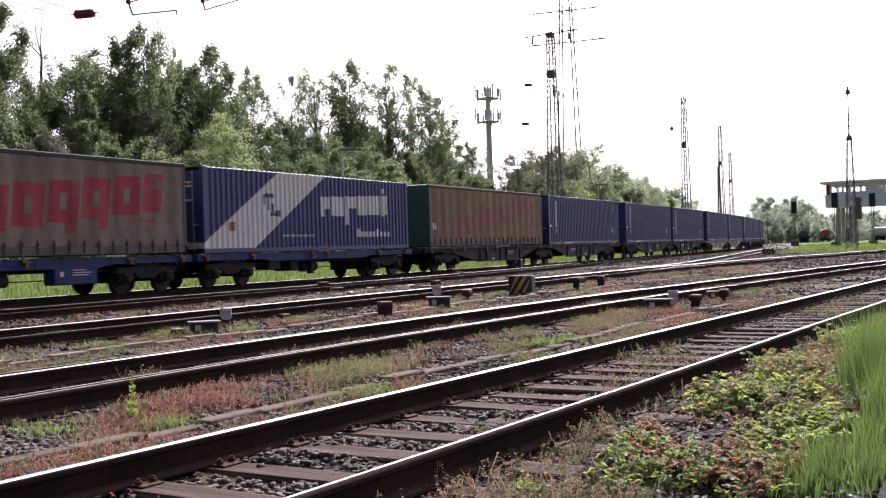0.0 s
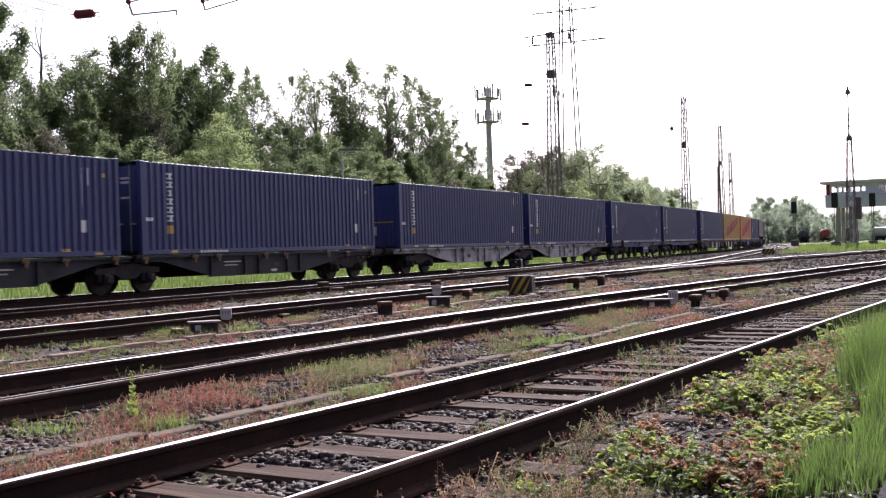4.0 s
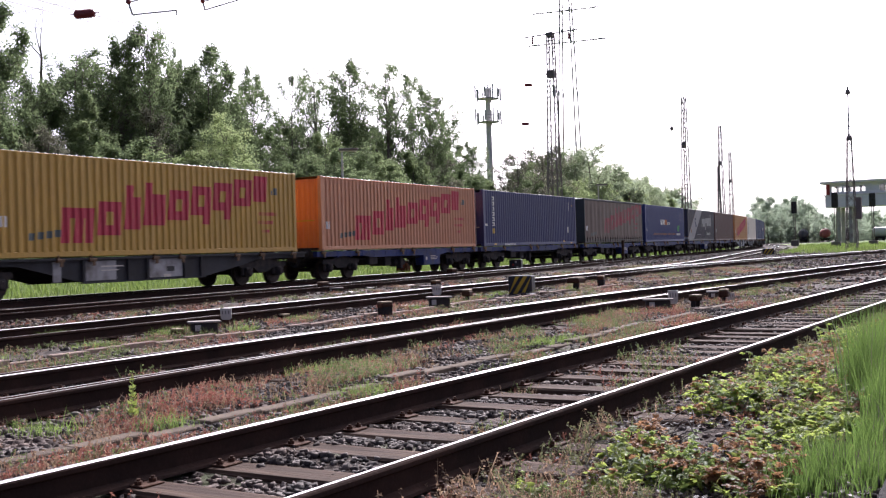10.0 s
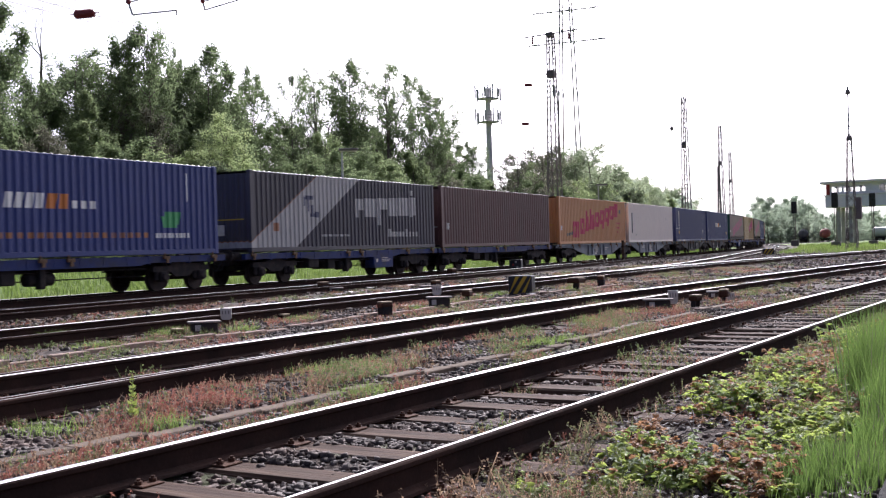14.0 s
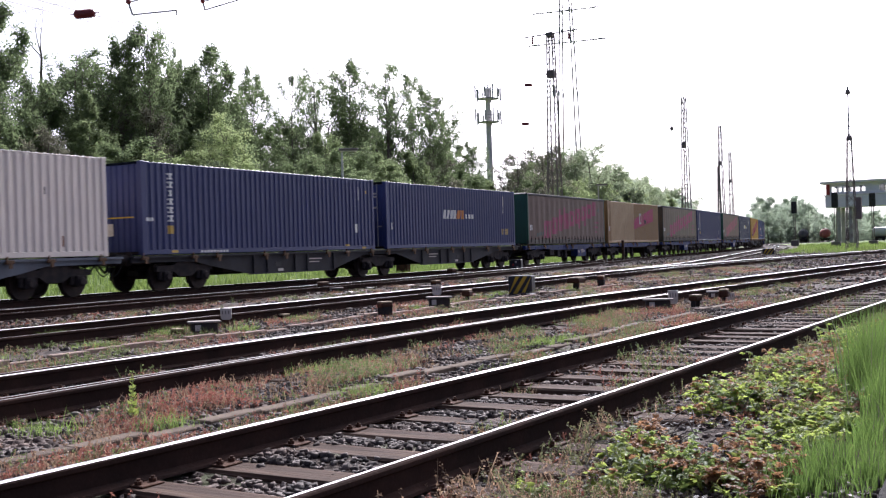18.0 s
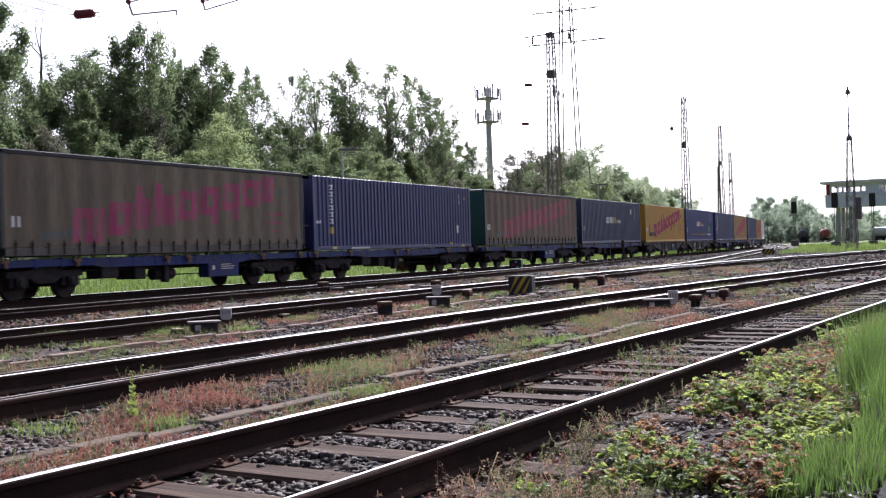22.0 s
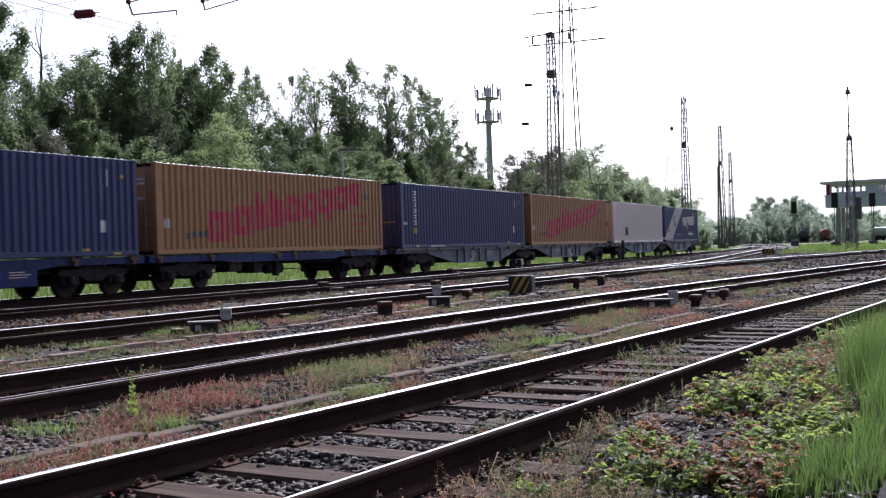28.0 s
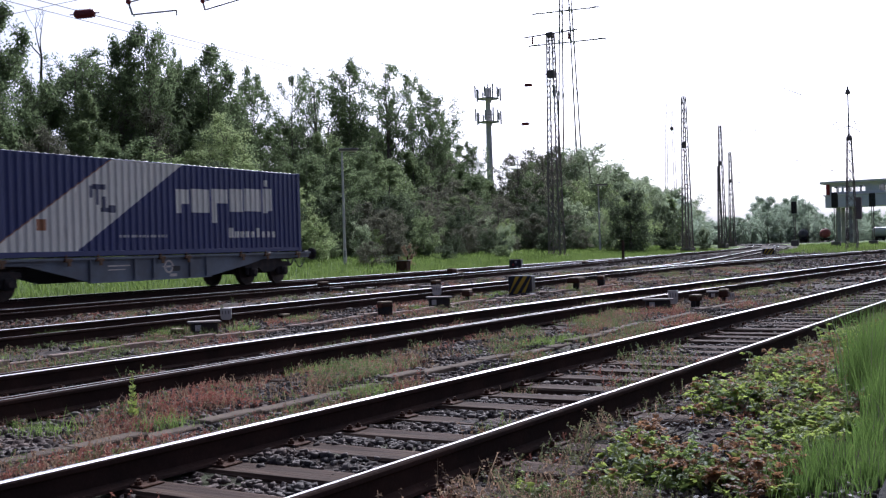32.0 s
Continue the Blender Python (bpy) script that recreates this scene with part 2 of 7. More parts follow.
# distance haze put into the colour: far paler than the near leaves
LEAF_FAR_HAZE = leafy("haze_painted_grey_green_leaves", (0.26, 0.32, 0.24), (0.44, 0.5, 0.38), 0.6, 0.7, 0.08)

# ---- mesh helpers ----
class Shape:
    """Gathers vertices and faces of one mesh."""

    def __init__(self):
        self.v, self.f, self.mi = [], [], []

    def add(self, verts, faces, index=0):
        k = len(self.v)
        self.v += [tuple(p) for p in verts]
        self.f += [tuple(i + k for i in f) for f in faces]
        self.mi += [index] * len(faces)
        return self

    def box(self, x0, x1, y0, y1, z0, z1, index=0):
        return self.add([(x0, y0, z0), (x1, y0, z0), (x1, y1, z0), (x0, y1, z0),
                         (x0, y0, z1), (x1, y0, z1), (x1, y1, z1), (x0, y1, z1)],
                        [(3, 2, 1, 0), (4, 5, 6, 7), (0, 1, 5, 4), (1, 2, 6, 5), (2, 3, 7, 6), (3, 0, 4, 7)], index)

    def soft_box(self, x0, x1, y0, y1, z0, z1, r=0.02, index=0):
        """A box with chamfered edges."""
        bm = bmesh.new()
        bmesh.ops.create_cube(bm, size=1)
        for p in bm.verts:
            p.co = ((x0 + x1) / 2 + p.co.x * (x1 - x0), (y0 + y1) / 2 + p.co.y * (y1 - y0), (z0 + z1) / 2 + p.co.z * (z1 - z0))
        bmesh.ops.bevel(bm, geom=bm.edges[:], offset=r, segments=1, affect="EDGES")
        bm.verts.index_update()
        self.add([p.co[:] for p in bm.verts], [[p.index for p in f.verts] for f in bm.faces], index)
        bm.free()
        return self

    def tube(self, a, b, r0, r1=None, n=8, index=0, caps=True):
        a, b = Vector(a), Vector(b)
        r1 = r0 if r1 is None else r1
        d = (b - a).normalized()
        u = d.cross(Vector((0, 0, 1)) if abs(d.z) < 0.9 else Vector((1, 0, 0))).normalized()
        w = d.cross(u)
        ring = [(math.cos(2 * math.pi * i / n), math.sin(2 * math.pi * i / n)) for i in range(n)]
        vs = [a + (u * c + w * s) * r0 for c, s in ring] + [b + (u * c + w * s) * r1 for c, s in ring]
        fs = [(i, (i + 1) % n, n + (i + 1) % n, n + i) for i in range(n)]
        if caps:
            fs += [tuple(range(n))[::-1], tuple(range(n, 2 * n))]
        return self.add(vs, fs, index)

    def lathe(self, axis_from, axis_dir, profile, n=16, index=0):
        """A turned body: profile rows are (distance along the axis, radius)."""
        o, d = Vector(axis_from), Vector(axis_dir).normalized()
        u = d.cross(Vector((0, 0, 1)) if abs(d.z) < 0.9 else Vector((1, 0, 0))).normalized()
        w = d.cross(u)
        vs, fs = [], []
        for t, r in profile:
            vs += [o + d * t + (u * math.cos(2 * math.pi * i / n) + w * math.sin(2 * math.pi * i / n)) * r for i in range(n)]
        for k in range(len(profile) - 1):
            fs += [(k * n + i, k * n + (i + 1) % n, (k + 1) * n + (i + 1) % n, (k + 1) * n + i) for i in range(n)]
        fs += [tuple(range(n))[::-1], tuple(range((len(profile) - 1) * n, len(profile) * n))]
        return self.add(vs, fs, index)

    def prism(self, outline, y0, y1, index=0):
        """An outline of (x, z) pushed from y0 to y1."""
        n = len(outline)
        vs = [(x, y0, z) for x, z in outline] + [(x, y1, z) for x, z in outline]
        fs = [tuple(range(n)), tuple(range(2 * n - 1, n - 1, -1))]
        fs += [((i + 1) % n, i, n + i, n + (i + 1) % n) for i in range(n)]
        return self.add(vs, fs, index)

    def mesh(self, name, *materials, smooth=False):
        me = bpy.data.meshes.new(name)
        me.from_pydata(self.v, [], self.f)
        for m in materials:
            me.materials.append(m)
        if len(materials) > 1:
            me.polygons.foreach_set("material_index", self.mi)
        if smooth:
            me.polygons.foreach_set("use_smooth", [True] * len(me.polygons))
        me.update()
        return me


def array_mesh(name, verts, faces, material, attribute=None):
    """A mesh from number arrays; all faces have the same number of corners."""
    verts, faces = np.asarray(verts, np.float32), np.asarray(faces, np.int32)
    me = bpy.data.meshes.new(name)
    me.vertices.add(len(verts))
    me.vertices.foreach_set("co", verts.ravel())
    k = faces.shape[1]
    me.loops.add(faces.size)
    me.loops.foreach_set("vertex_index", faces.ravel())
    me.polygons.add(len(faces))
    me.polygons.foreach_set("loop_start", np.arange(0, faces.size, k, dtype=np.int32))
    me.polygons.foreach_set("loop_total", np.full(len(faces), k, np.int32))
    me.materials.append(material)
    me.update(calc_edges=True)
    me.validate()
    if attribute is not None:
        a = me.attributes.new(attribute[0], "FLOAT", "POINT")
        a.data.foreach_set("value", np.asarray(attribute[1], np.float32))
    return me


def part(name, shape, material, parent, label="", smooth=False):
    """One mesh object under a thing or a part."""
    if isinstance(shape, Shape):
        ms = material if isinstance(material, tuple) else (material,)
        shape = shape.mesh(name, *ms, smooth=smooth)
    ob = new(name, shape)
    ob.parent = parent
    return tagged(ob, label=label)


def thing(name, label, category, group="", kind="", at=(0, 0, 0), turn=0.0):
    ob = new(name)
    ob.empty_display_size = 0.3
    ob.matrix_basis = pose(*at, 0, 0, turn)
    return tagged(ob, label, category, group, kind)


# ---- the plan: x runs along the train's track, y away from the camera, z = 0 at rail top ----
BEND_AT, BEND_R, MAIN_Y = 50.0, 800.0, 24.27


def main_line(u, side=0.0):
    """Place and heading on the train's track, u metres along it; side is to its left."""
    if u <= BEND_AT:
        return u, MAIN_Y + side, 0.0
    a = (u - BEND_AT) / BEND_R
    r = BEND_R - side
    return BEND_AT + r * math.sin(a), MAIN_Y + BEND_R - r * math.cos(a), a


def beyond_main(x, y):
    """How far a place lies to the left of the train's track."""
    x, y = np.asarray(x, float), np.asarray(y, float)
    bent = BEND_R - np.hypot(np.maximum(x - BEND_AT, 0), MAIN_Y + BEND_R - y)
    return np.where(x <= BEND_AT, y - MAIN_Y, bent)


def smooth_line(points, step=1.0):
    """A smooth line through (x, y) points, as evenly spaced points."""
    xs, ys = np.array(points, float).T
    slopes = np.gradient(ys, xs)
    out, x = [], xs[0]
    while x <= xs[-1]:
        i = min(max(np.searchsorted(xs, x) - 1, 0), len(xs) - 2)
        h = xs[i + 1] - xs[i]
        t = (x - xs[i]) / h
        y = ((2 * t**3 - 3 * t**2 + 1) * ys[i] + (t**3 - 2 * t**2 + t) * h * slopes[i]
             + (-2 * t**3 + 3 * t**2) * ys[i + 1] + (t**3 - t**2) * h * slopes[i + 1])
        out.append((x, y))
        x += step
    return out


TRACK_1 = smooth_line([(-40, 6.9), (-8, 4.42), (4, 3.47), (9, 3.08), (14.7, 2.67), (18.5, 2.39), (29, 1.66), (60, -1.3), (130, -10), (260, -30)])
TRACK_2 = smooth_line([(-40, 8.6), (-8, 7.8), (6, 7.5), (12, 7.28), (20, 6.82), (28, 6.05), (40, 4.72), (50, 3.45), (90, -2.6), (180, -20), (300, -45)])
TRACK_3 = smooth_line([(-40, 13.1), (0, 13.08), (15, 13.05), (30, 13.0), (45, 12.55), (56, 11.6), (76, 9.0), (98, 5.8), (150, -3), (300, -33)])
TRACK_4 = smooth_line([(-60, 18.0), (0, 18.6), (15, 18.9), (25, 19.2), (37, 19.5), (47, 20.2), (58, 21.35), (75, 23.4), (92, 25.2)])
TRACK_6 = smooth_line([(42, 12.75), (55, 13.6), (70, 15.4), (85, 17.4), (100, 19.5), (130, 22.9), (160, 27.2), (200, 34.7), (260, 49.0)])


def track_distance(x, y, line):
    pts = np.array(line)
    yy = np.interp(x, pts[:, 0], pts[:, 1])
    return y - yy


def ground_height(x, y):
    """Flat yard, a low bank behind the train's track, shallow ruts and cess."""
    x, y = np.asarray(x, float), np.asarray(y, float)
    d = beyond_main(x, y)
    z = np.full(x.shape, -0.205)
    z += np.clip((d - 3.0) / 11.0, 0, 1) * 0.85 + np.clip((d - 14) / 60, 0, 1) * 2.0
    z += 0.018 * np.sin(x * 1.3 + 1.7 * y) + 0.014 * np.sin(2.9 * x - 2.1 * y) + 0.01 * np.sin(5.3 * x + 4.7 * y)
    near = np.clip((2.4 - y) / 3.0, 0, 1) * np.clip((60 - x) / 40, 0, 1)
    z += 0.05 * near
    return z

# ---- ground: one sheet to the horizon ----
def build_ground():
    far = np.geomspace(30, 3500, 26)
    xs = np.unique(np.concatenate([-40 - far, np.arange(-68, 0, 4), np.arange(0, 40, 0.2), np.arange(40, 120, 1.0), np.arange(120, 400, 6.0), 400 + far]))
    ys = np.unique(np.concatenate([-20 - far, np.arange(-48, -4, 4), np.arange(-4, 28, 0.2), np.arange(28, 60, 1.0), np.arange(60, 200, 6.0), 200 + far]))
    gx, gy = np.meshgrid(xs, ys)
    x, y = gx.ravel(), gy.ravel()
    z = ground_height(x, y)
    d = beyond_main(x, y)
    meadow = np.clip((d - 2.2) / 1.2, 0, 1)
    right = np.clip((x - 105) / 20, 0, 1) * np.clip((track_distance(x, y, TRACK_3) - 2.5) / 2, 0, 1) * np.clip((-2.5 - track_distance(x, y, TRACK_6)) / 2, 0, 1)
    front = np.clip((track_distance(x, y, TRACK_1) * -1 - 2.2) / 0.6, 0, 1) * np.clip((x - 7.5) / 3, 0, 1) * 0.6
    meadow = np.maximum(np.maximum(meadow, right), front)
    nx, ny = len(xs), len(ys)
    i = np.arange(nx * ny).reshape(ny, nx)
    faces = np.stack([i[:-1, :-1], i[:-1, 1:], i[1:, 1:], i[1:, :-1]], -1).reshape(-1, 4)
    ob = new("ground", array_mesh("ground", np.stack([x, y, z], -1), faces, GROUND, ("meadow", meadow)))
    tagged(ob, "ballast, dry soil and grass of a railway yard", "ground", kind="structure")


# ---- tracks ----
RAIL_PROFILE = [(-0.011, 0.0), (0.011, 0.0), (0.029, -0.005), (0.036, -0.014), (0.036, -0.036), (0.011, -0.052), (0.009, -0.14), (0.07, -0.158), (0.075, -0.172),
                (-0.075, -0.172), (-0.07, -0.158), (-0.009, -0.14), (-0.011, -0.052), (-0.036, -0.036), (-0.036, -0.014), (-0.029, -0.005)]


def rail_shape(line, offset, dull=False):
    pts = np.array(line, float)
    d = np.gradient(pts, axis=0)
    d /= np.linalg.norm(d, axis=1)[:, None]
    nrm = np.stack([-d[:, 1], d[:, 0]], -1)
    offs = np.array([offset(x) if callable(offset) else offset for x in pts[:, 0]])[:, None]
    s, k = Shape(), len(RAIL_PROFILE)
    for p, n in zip(pts + nrm * offs, nrm):
        s.v += [(p[0] + n[0] * w, p[1] + n[1] * w, z) for w, z in RAIL_PROFILE]
    for i in range(len(pts) - 1):
        for j in range(k):
            s.f.append((i * k + j, (i + 1) * k + j, (i + 1) * k + (j + 1) % k, i * k + (j + 1) % k))
            s.mi.append(1 if j == 0 or (not dull and j in (1, k - 1)) else 0)
    return s


def heading(line, x):
    pts = np.array(line)
    y = float(np.interp(x, pts[:, 0], pts[:, 1]))
    y2 = float(np.interp(x + 0.5, pts[:, 0], pts[:, 1]))
    return y, math.atan2(y2 - y, 0.5)


def build_track(name, line, label, sleepers=None, wood=True, extra=(), top=-0.168):
    t = thing(name, label, "railway track", kind="structure")
    for off in (-0.7535, 0.7535):
        part("rail", rail_shape(line, off, off < 0), (RAIL_SIDE, RAIL_TOP if off > 0 or name == "track_1" else RAIL_WORN), t)
    for sub, off in extra:
        part("switch_rail", rail_shape(sub, off, True), (RAIL_SIDE, RAIL_WORN), t)
    if sleepers:
        x0, x1, step = sleepers
        meshes = []
        for k in range(5):
            s = Shape()
            r = random.Random(k)
            s.soft_box(-0.13, 0.13, -1.28 - r.uniform(0, 0.06), 1.28 + r.uniform(0, 0.06), -0.16, 0.0, 0.018)
            s.v = [(a + r.uniform(-0.008, 0.008), b, c + r.uniform(-0.006, 0.003)) for a, b, c in s.v]
            meshes.append(s.mesh("sleeper", WOOD if wood else CONCRETE))
        plate = Shape()
        for side in (-1, 1):
            y = side * 0.7535
            plate.soft_box(-0.08, 0.08, y - 0.17, y + 0.17, 0.0, 0.012, 0.004)
            for bx in (-0.05, 0.05):
                for by in (-0.11, 0.11):
                    plate.lathe((bx, y + by, 0.01), (0, 0, 1), [(0, 0.022), (0.022, 0.022), (0.022, 0.012), (0.034, 0.012)], 6)
        plate = plate.mesh("rail_chair", RUST)
        x, k = x0, 0
        while x < x1:
            y, a = heading(line, x)
            ob = part("sleeper", meshes[k % 5], None, t)
            ob.matrix_basis = pose(x, y, top - 0.005 * ((k * 7) % 3), 0, 0, math.degrees(a) + ((k * 13) % 5 - 2) * 0.5)
            if wood and x < 30:
                pl = part("rail_chair", plate, None, ob)
                pl.location = (0, 0, 0.001)
            x += step
            k += 1
    return t


def build_tracks():
    main = [main_line(u)[:2] for u in np.arange(-60, 330, 2.0)]
    back = [main_line(u)[:2] for u in np.arange(-560, -59, 25.0)]
    beyond = [main_line(u)[:2] for u in np.arange(328, 620, 6.0)]
    build_track("track_1", TRACK_1, "worn track with polished rails on weathered wooden sleepers", (-2.0, 75, 0.63))
    half = [p for p in TRACK_2 if -9 <= p[0] <= 24]
    build_track("track_2", TRACK_2, "worn track with polished rails and switch rails in weedy ballast", (0.3, 66, 0.65), True,
                [(half, lambda x: 0.7535 + 0.1 + max(0, 11.5 - x) * 0.012), (half, lambda x: -0.7535 + 0.1 + max(0, 9 - x) * 0.006)], -0.192)
    build_track("track_3", TRACK_3, "worn track in weedy brown ballast", (8, 80, 0.65), True, top=-0.19)
    build_track("track_4", TRACK_4, "siding track that joins the main track", (12, 92, 0.65), True, top=-0.19)
    build_track("track_5", main, "main track that carries the freight train", (14, 110, 0.65), False, top=-0.185)
    for far in (back, beyond):
        build_track("track_5", far, "far stretch of the main track", None)
    build_track("track_6", TRACK_6, "far curving track between grass strips", None)


# ---- train ----
LENGTH, BODY_Z, HEIGHT = 13.716, 1.135, 2.896


def corrugated(width, z0, z1, pitch=0.278, depth=0.036):
    """A ribbed sheet along x, facing -y, its outer ribs at y = 0."""
    s = Shape()
    n = max(1, round(width / pitch))
    p = width / n
    prof = []
    for i in range(n):
        prof += [(i * p, 0), (i * p + 0.33 * p, 0), (i * p + 0.5 * p, depth), (i * p + 0.83 * p, depth)]
    prof.append((width, 0))
    m = len(prof)
    s.v = [(x, y, z0) for x, y in prof] + [(x, y, z1) for x, y in prof] + [(x, depth + 0.03, z1) for x, y in prof]
    for i in range(m - 1):
        s.f += [(i, i + 1, m + i + 1, m + i), (m + i, m + i + 1, 2 * m + i + 1, 2 * m + i)]
        s.mi += [0, 0]
    return s


def turned(s, m):
    s.v = [tuple(m @ Vector(p)) for p in s.v]
    return s


def box_container(label, paint, doors, end_paint=None, marks_end=(), pitch=0.278):
    c = thing("shipping_container", label, "shipping container", "containers on the freight train")
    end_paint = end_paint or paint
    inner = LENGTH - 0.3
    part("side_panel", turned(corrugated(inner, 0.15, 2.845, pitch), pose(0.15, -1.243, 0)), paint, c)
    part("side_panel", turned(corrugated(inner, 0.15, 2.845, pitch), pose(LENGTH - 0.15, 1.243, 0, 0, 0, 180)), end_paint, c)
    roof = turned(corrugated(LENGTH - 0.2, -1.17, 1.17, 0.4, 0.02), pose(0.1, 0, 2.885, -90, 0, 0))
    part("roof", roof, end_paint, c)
    edge = Shape()
    ribs = round((LENGTH - 0.6) / pitch)
    for k in range(ribs):
        x = 0.3 + k * (LENGTH - 0.6) / ribs
        edge.add([(x, -1.226, 2.872), (x + 0.06, -1.226, 2.872), (x + 0.06, -1.2, 2.893), (x, -1.2, 2.893), (x, -1.2, 2.86), (x + 0.06, -1.2, 2.86)],
                 [(0, 1, 2, 3), (0, 3, 4), (1, 5, 2), (0, 4, 5, 1)])
    part("roof_edge", edge, EDGE_PAINT, c, "shiny pressed roof edge")["kind"] = "stuff"
    for y in (-1, 1):
        part("top_rail", Shape().soft_box(0.1, LENGTH - 0.1, min(y * 1.18, y * 1.225), max(y * 1.18, y * 1.225), 2.83, 2.872, 0.006), end_paint, c)
        part("bottom_rail", Shape().soft_box(0.1, LENGTH - 0.1, min(y * 1.15, y * 1.243), max(y * 1.15, y * 1.243), 0.02, 0.17, 0.012), paint, c)
        for x in (0.0, LENGTH - 0.17):
            post = Shape().soft_box(x, x + 0.17, min(y * 1.1, y * 1.25), max(y * 1.1, y * 1.25), 0.1, 2.8, 0.012)
            for z in (0.0, 2.778):
                post.soft_box(x - 0.004, x + 0.178, min(y * 1.08, y * 1.254), max(y * 1.08, y * 1.254), z, z + 0.118, 0.012)
            part("corner_post", post, paint, c)
    part("floor", Shape().box(0.1, LENGTH - 0.1, -1.15, 1.15, 0.05, 0.12), IRON, c)
    for at_left in (True, False):
        turn = pose(0.03, 1.1, 0, 0, 0, -90) if at_left else pose(LENGTH - 0.03, -1.1, 0, 0, 0, 90)
        if doors == at_left:
            for k in (0, 1):
                door = part("door", turned(Shape().soft_box(k * 1.1 + 0.01, k * 1.1 + 1.09, 0.02, 0.07, 0.14, 2.76, 0.012)
                                           .box(k * 1.1 + 0.08, k * 1.1 + 1.02, 0.004, 0.024, 0.3, 0.75).box(k * 1.1 + 0.08, k * 1.1 + 1.02, 0.004, 0.024, 0.9, 1.4)
                                           .box(k * 1.1 + 0.08, k * 1.1 + 1.02, 0.004, 0.024, 1.55, 2.05).box(k * 1.1 + 0.08, k * 1.1 + 1.02, 0.004, 0.024, 2.2, 2.62), turn), end_paint, c)
                for rx in (0.3, 0.8):
                    rod = Shape().tube((k * 1.1 + rx, -0.02, 0.1), (k * 1.1 + rx, -0.02, 2.8), 0.02, n=6)
                    rod.box(k * 1.1 + rx - 0.03, k * 1.1 + rx + 0.2, -0.04, -0.015, 0.95, 1.0)
                    part("lock_rod", turned(rod, turn), GREY_STEEL, door)
                for z in (2.35, 2.22, 1.75):
                    part("marking", turned(Shape().box(k * 1.1 + 0.4, k * 1.1 + 0.75, -0.002, 0.003, z, z + 0.07), turn), WHITE_PLATE, door)
        else:
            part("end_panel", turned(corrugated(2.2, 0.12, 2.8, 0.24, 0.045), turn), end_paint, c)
            part("plate", turned(Shape().box(0.85, 1.15, -0.006, 0.0, 0.62, 1.0), turn), WHITE_PLATE, c, "white plate")
            part("marking", turned(Shape().box(0.2, 2.0, -0.005, 0.0, 1.16, 1.2), turn), YELLOW_MARK, c)
    return c


def curtain_body(label, paint, end_paint, trim):
    c = thing("swap_body", label, "swap body", "containers on the freight train")
    s = Shape()
    n = 110
    prof = []
    for i in range(n + 1):
        x = 0.12 + (LENGTH - 0.24) * i / n
        prof.append((x, 0.012 * math.sin(i * 0.92) + 0.008 * math.sin(i * 0.31 + 1)))
    rows = [0.3, 0.42, 1.2, 2.1, 2.7, 2.78]
    for z in rows:
        k = 0.4 if z in (0.3, 2.78) else 1.0
        s.v += [(x, -1.25 + w * k, z) for x, w in prof]
    m = n + 1
    for r in range(len(rows) - 1):
        s.f += [(r * m + i, r * m + i + 1, (r + 1) * m + i + 1, (r + 1) * m + i) for i in range(n)]
    s.mi = [0] * len(s.f)
    part("curtain", s, paint, c, "dusty tarpaulin curtain", smooth=True)
    part("curtain", turned(Shape().box(0.12, LENGTH - 0.12, 0, 0.03, 0.3, 2.78), pose(0, 1.22, 0)), end_paint, c)
    for y in (-1, 1):
        a, b = sorted((y * 1.14, y * 1.262))
        part("bottom_rail", Shape().soft_box(0, LENGTH, a, b, 0.06, 0.29, 0.015), trim, c)
        part("top_rail", Shape().soft_box(0, LENGTH, a, b, 2.775, 2.91, 0.02), FRAME_DARK, c)
        for x in (0.0, LENGTH - 0.13):
            part("corner_post", Shape().soft_box(x, x + 0.13, a, b, 0.06, 2.88, 0.012), end_paint, c)
    part("front_wall", Shape().soft_box(0.015, 0.07, -1.14, 1.14, 0.1, 2.85, 0.01).box(0.0, 0.02, -1.0, 1.0, 2.5, 2.56).box(0.0, 0.02, -1.0, 1.0, 0.7, 0.76), end_paint, c)
    part("rear_wall", Shape().soft_box(LENGTH - 0.07, LENGTH - 0.015, -1.14, 1.14, 0.1, 2.85, 0.01), trim, c)
    roof = Shape().prism([(0.02, 2.9), (LENGTH - 0.02, 2.9), (LENGTH - 0.1, 2.925), (0.1, 2.925)], -1.14, 1.14)
    part("roof", roof, GREY_STEEL, c)
    part("floor", Shape().box(0.05, LENGTH - 0.05, -1.14, 1.14, 0.05, 0.16), IRON, c)
    strap = Shape().box(-0.018, 0.018, -1.268, -1.262, 0.12, 0.5).soft_box(-0.04, 0.04, -1.288, -1.262, 0.33, 0.42, 0.008).box(-0.012, 0.012, -1.285, -1.266, 0.1, 0.33)
    me = strap.mesh("strap", IRON)
    for i in range(24):
        part("strap", me, None, c).location = (0.45 + i * 0.557, 0, 0)
    return c


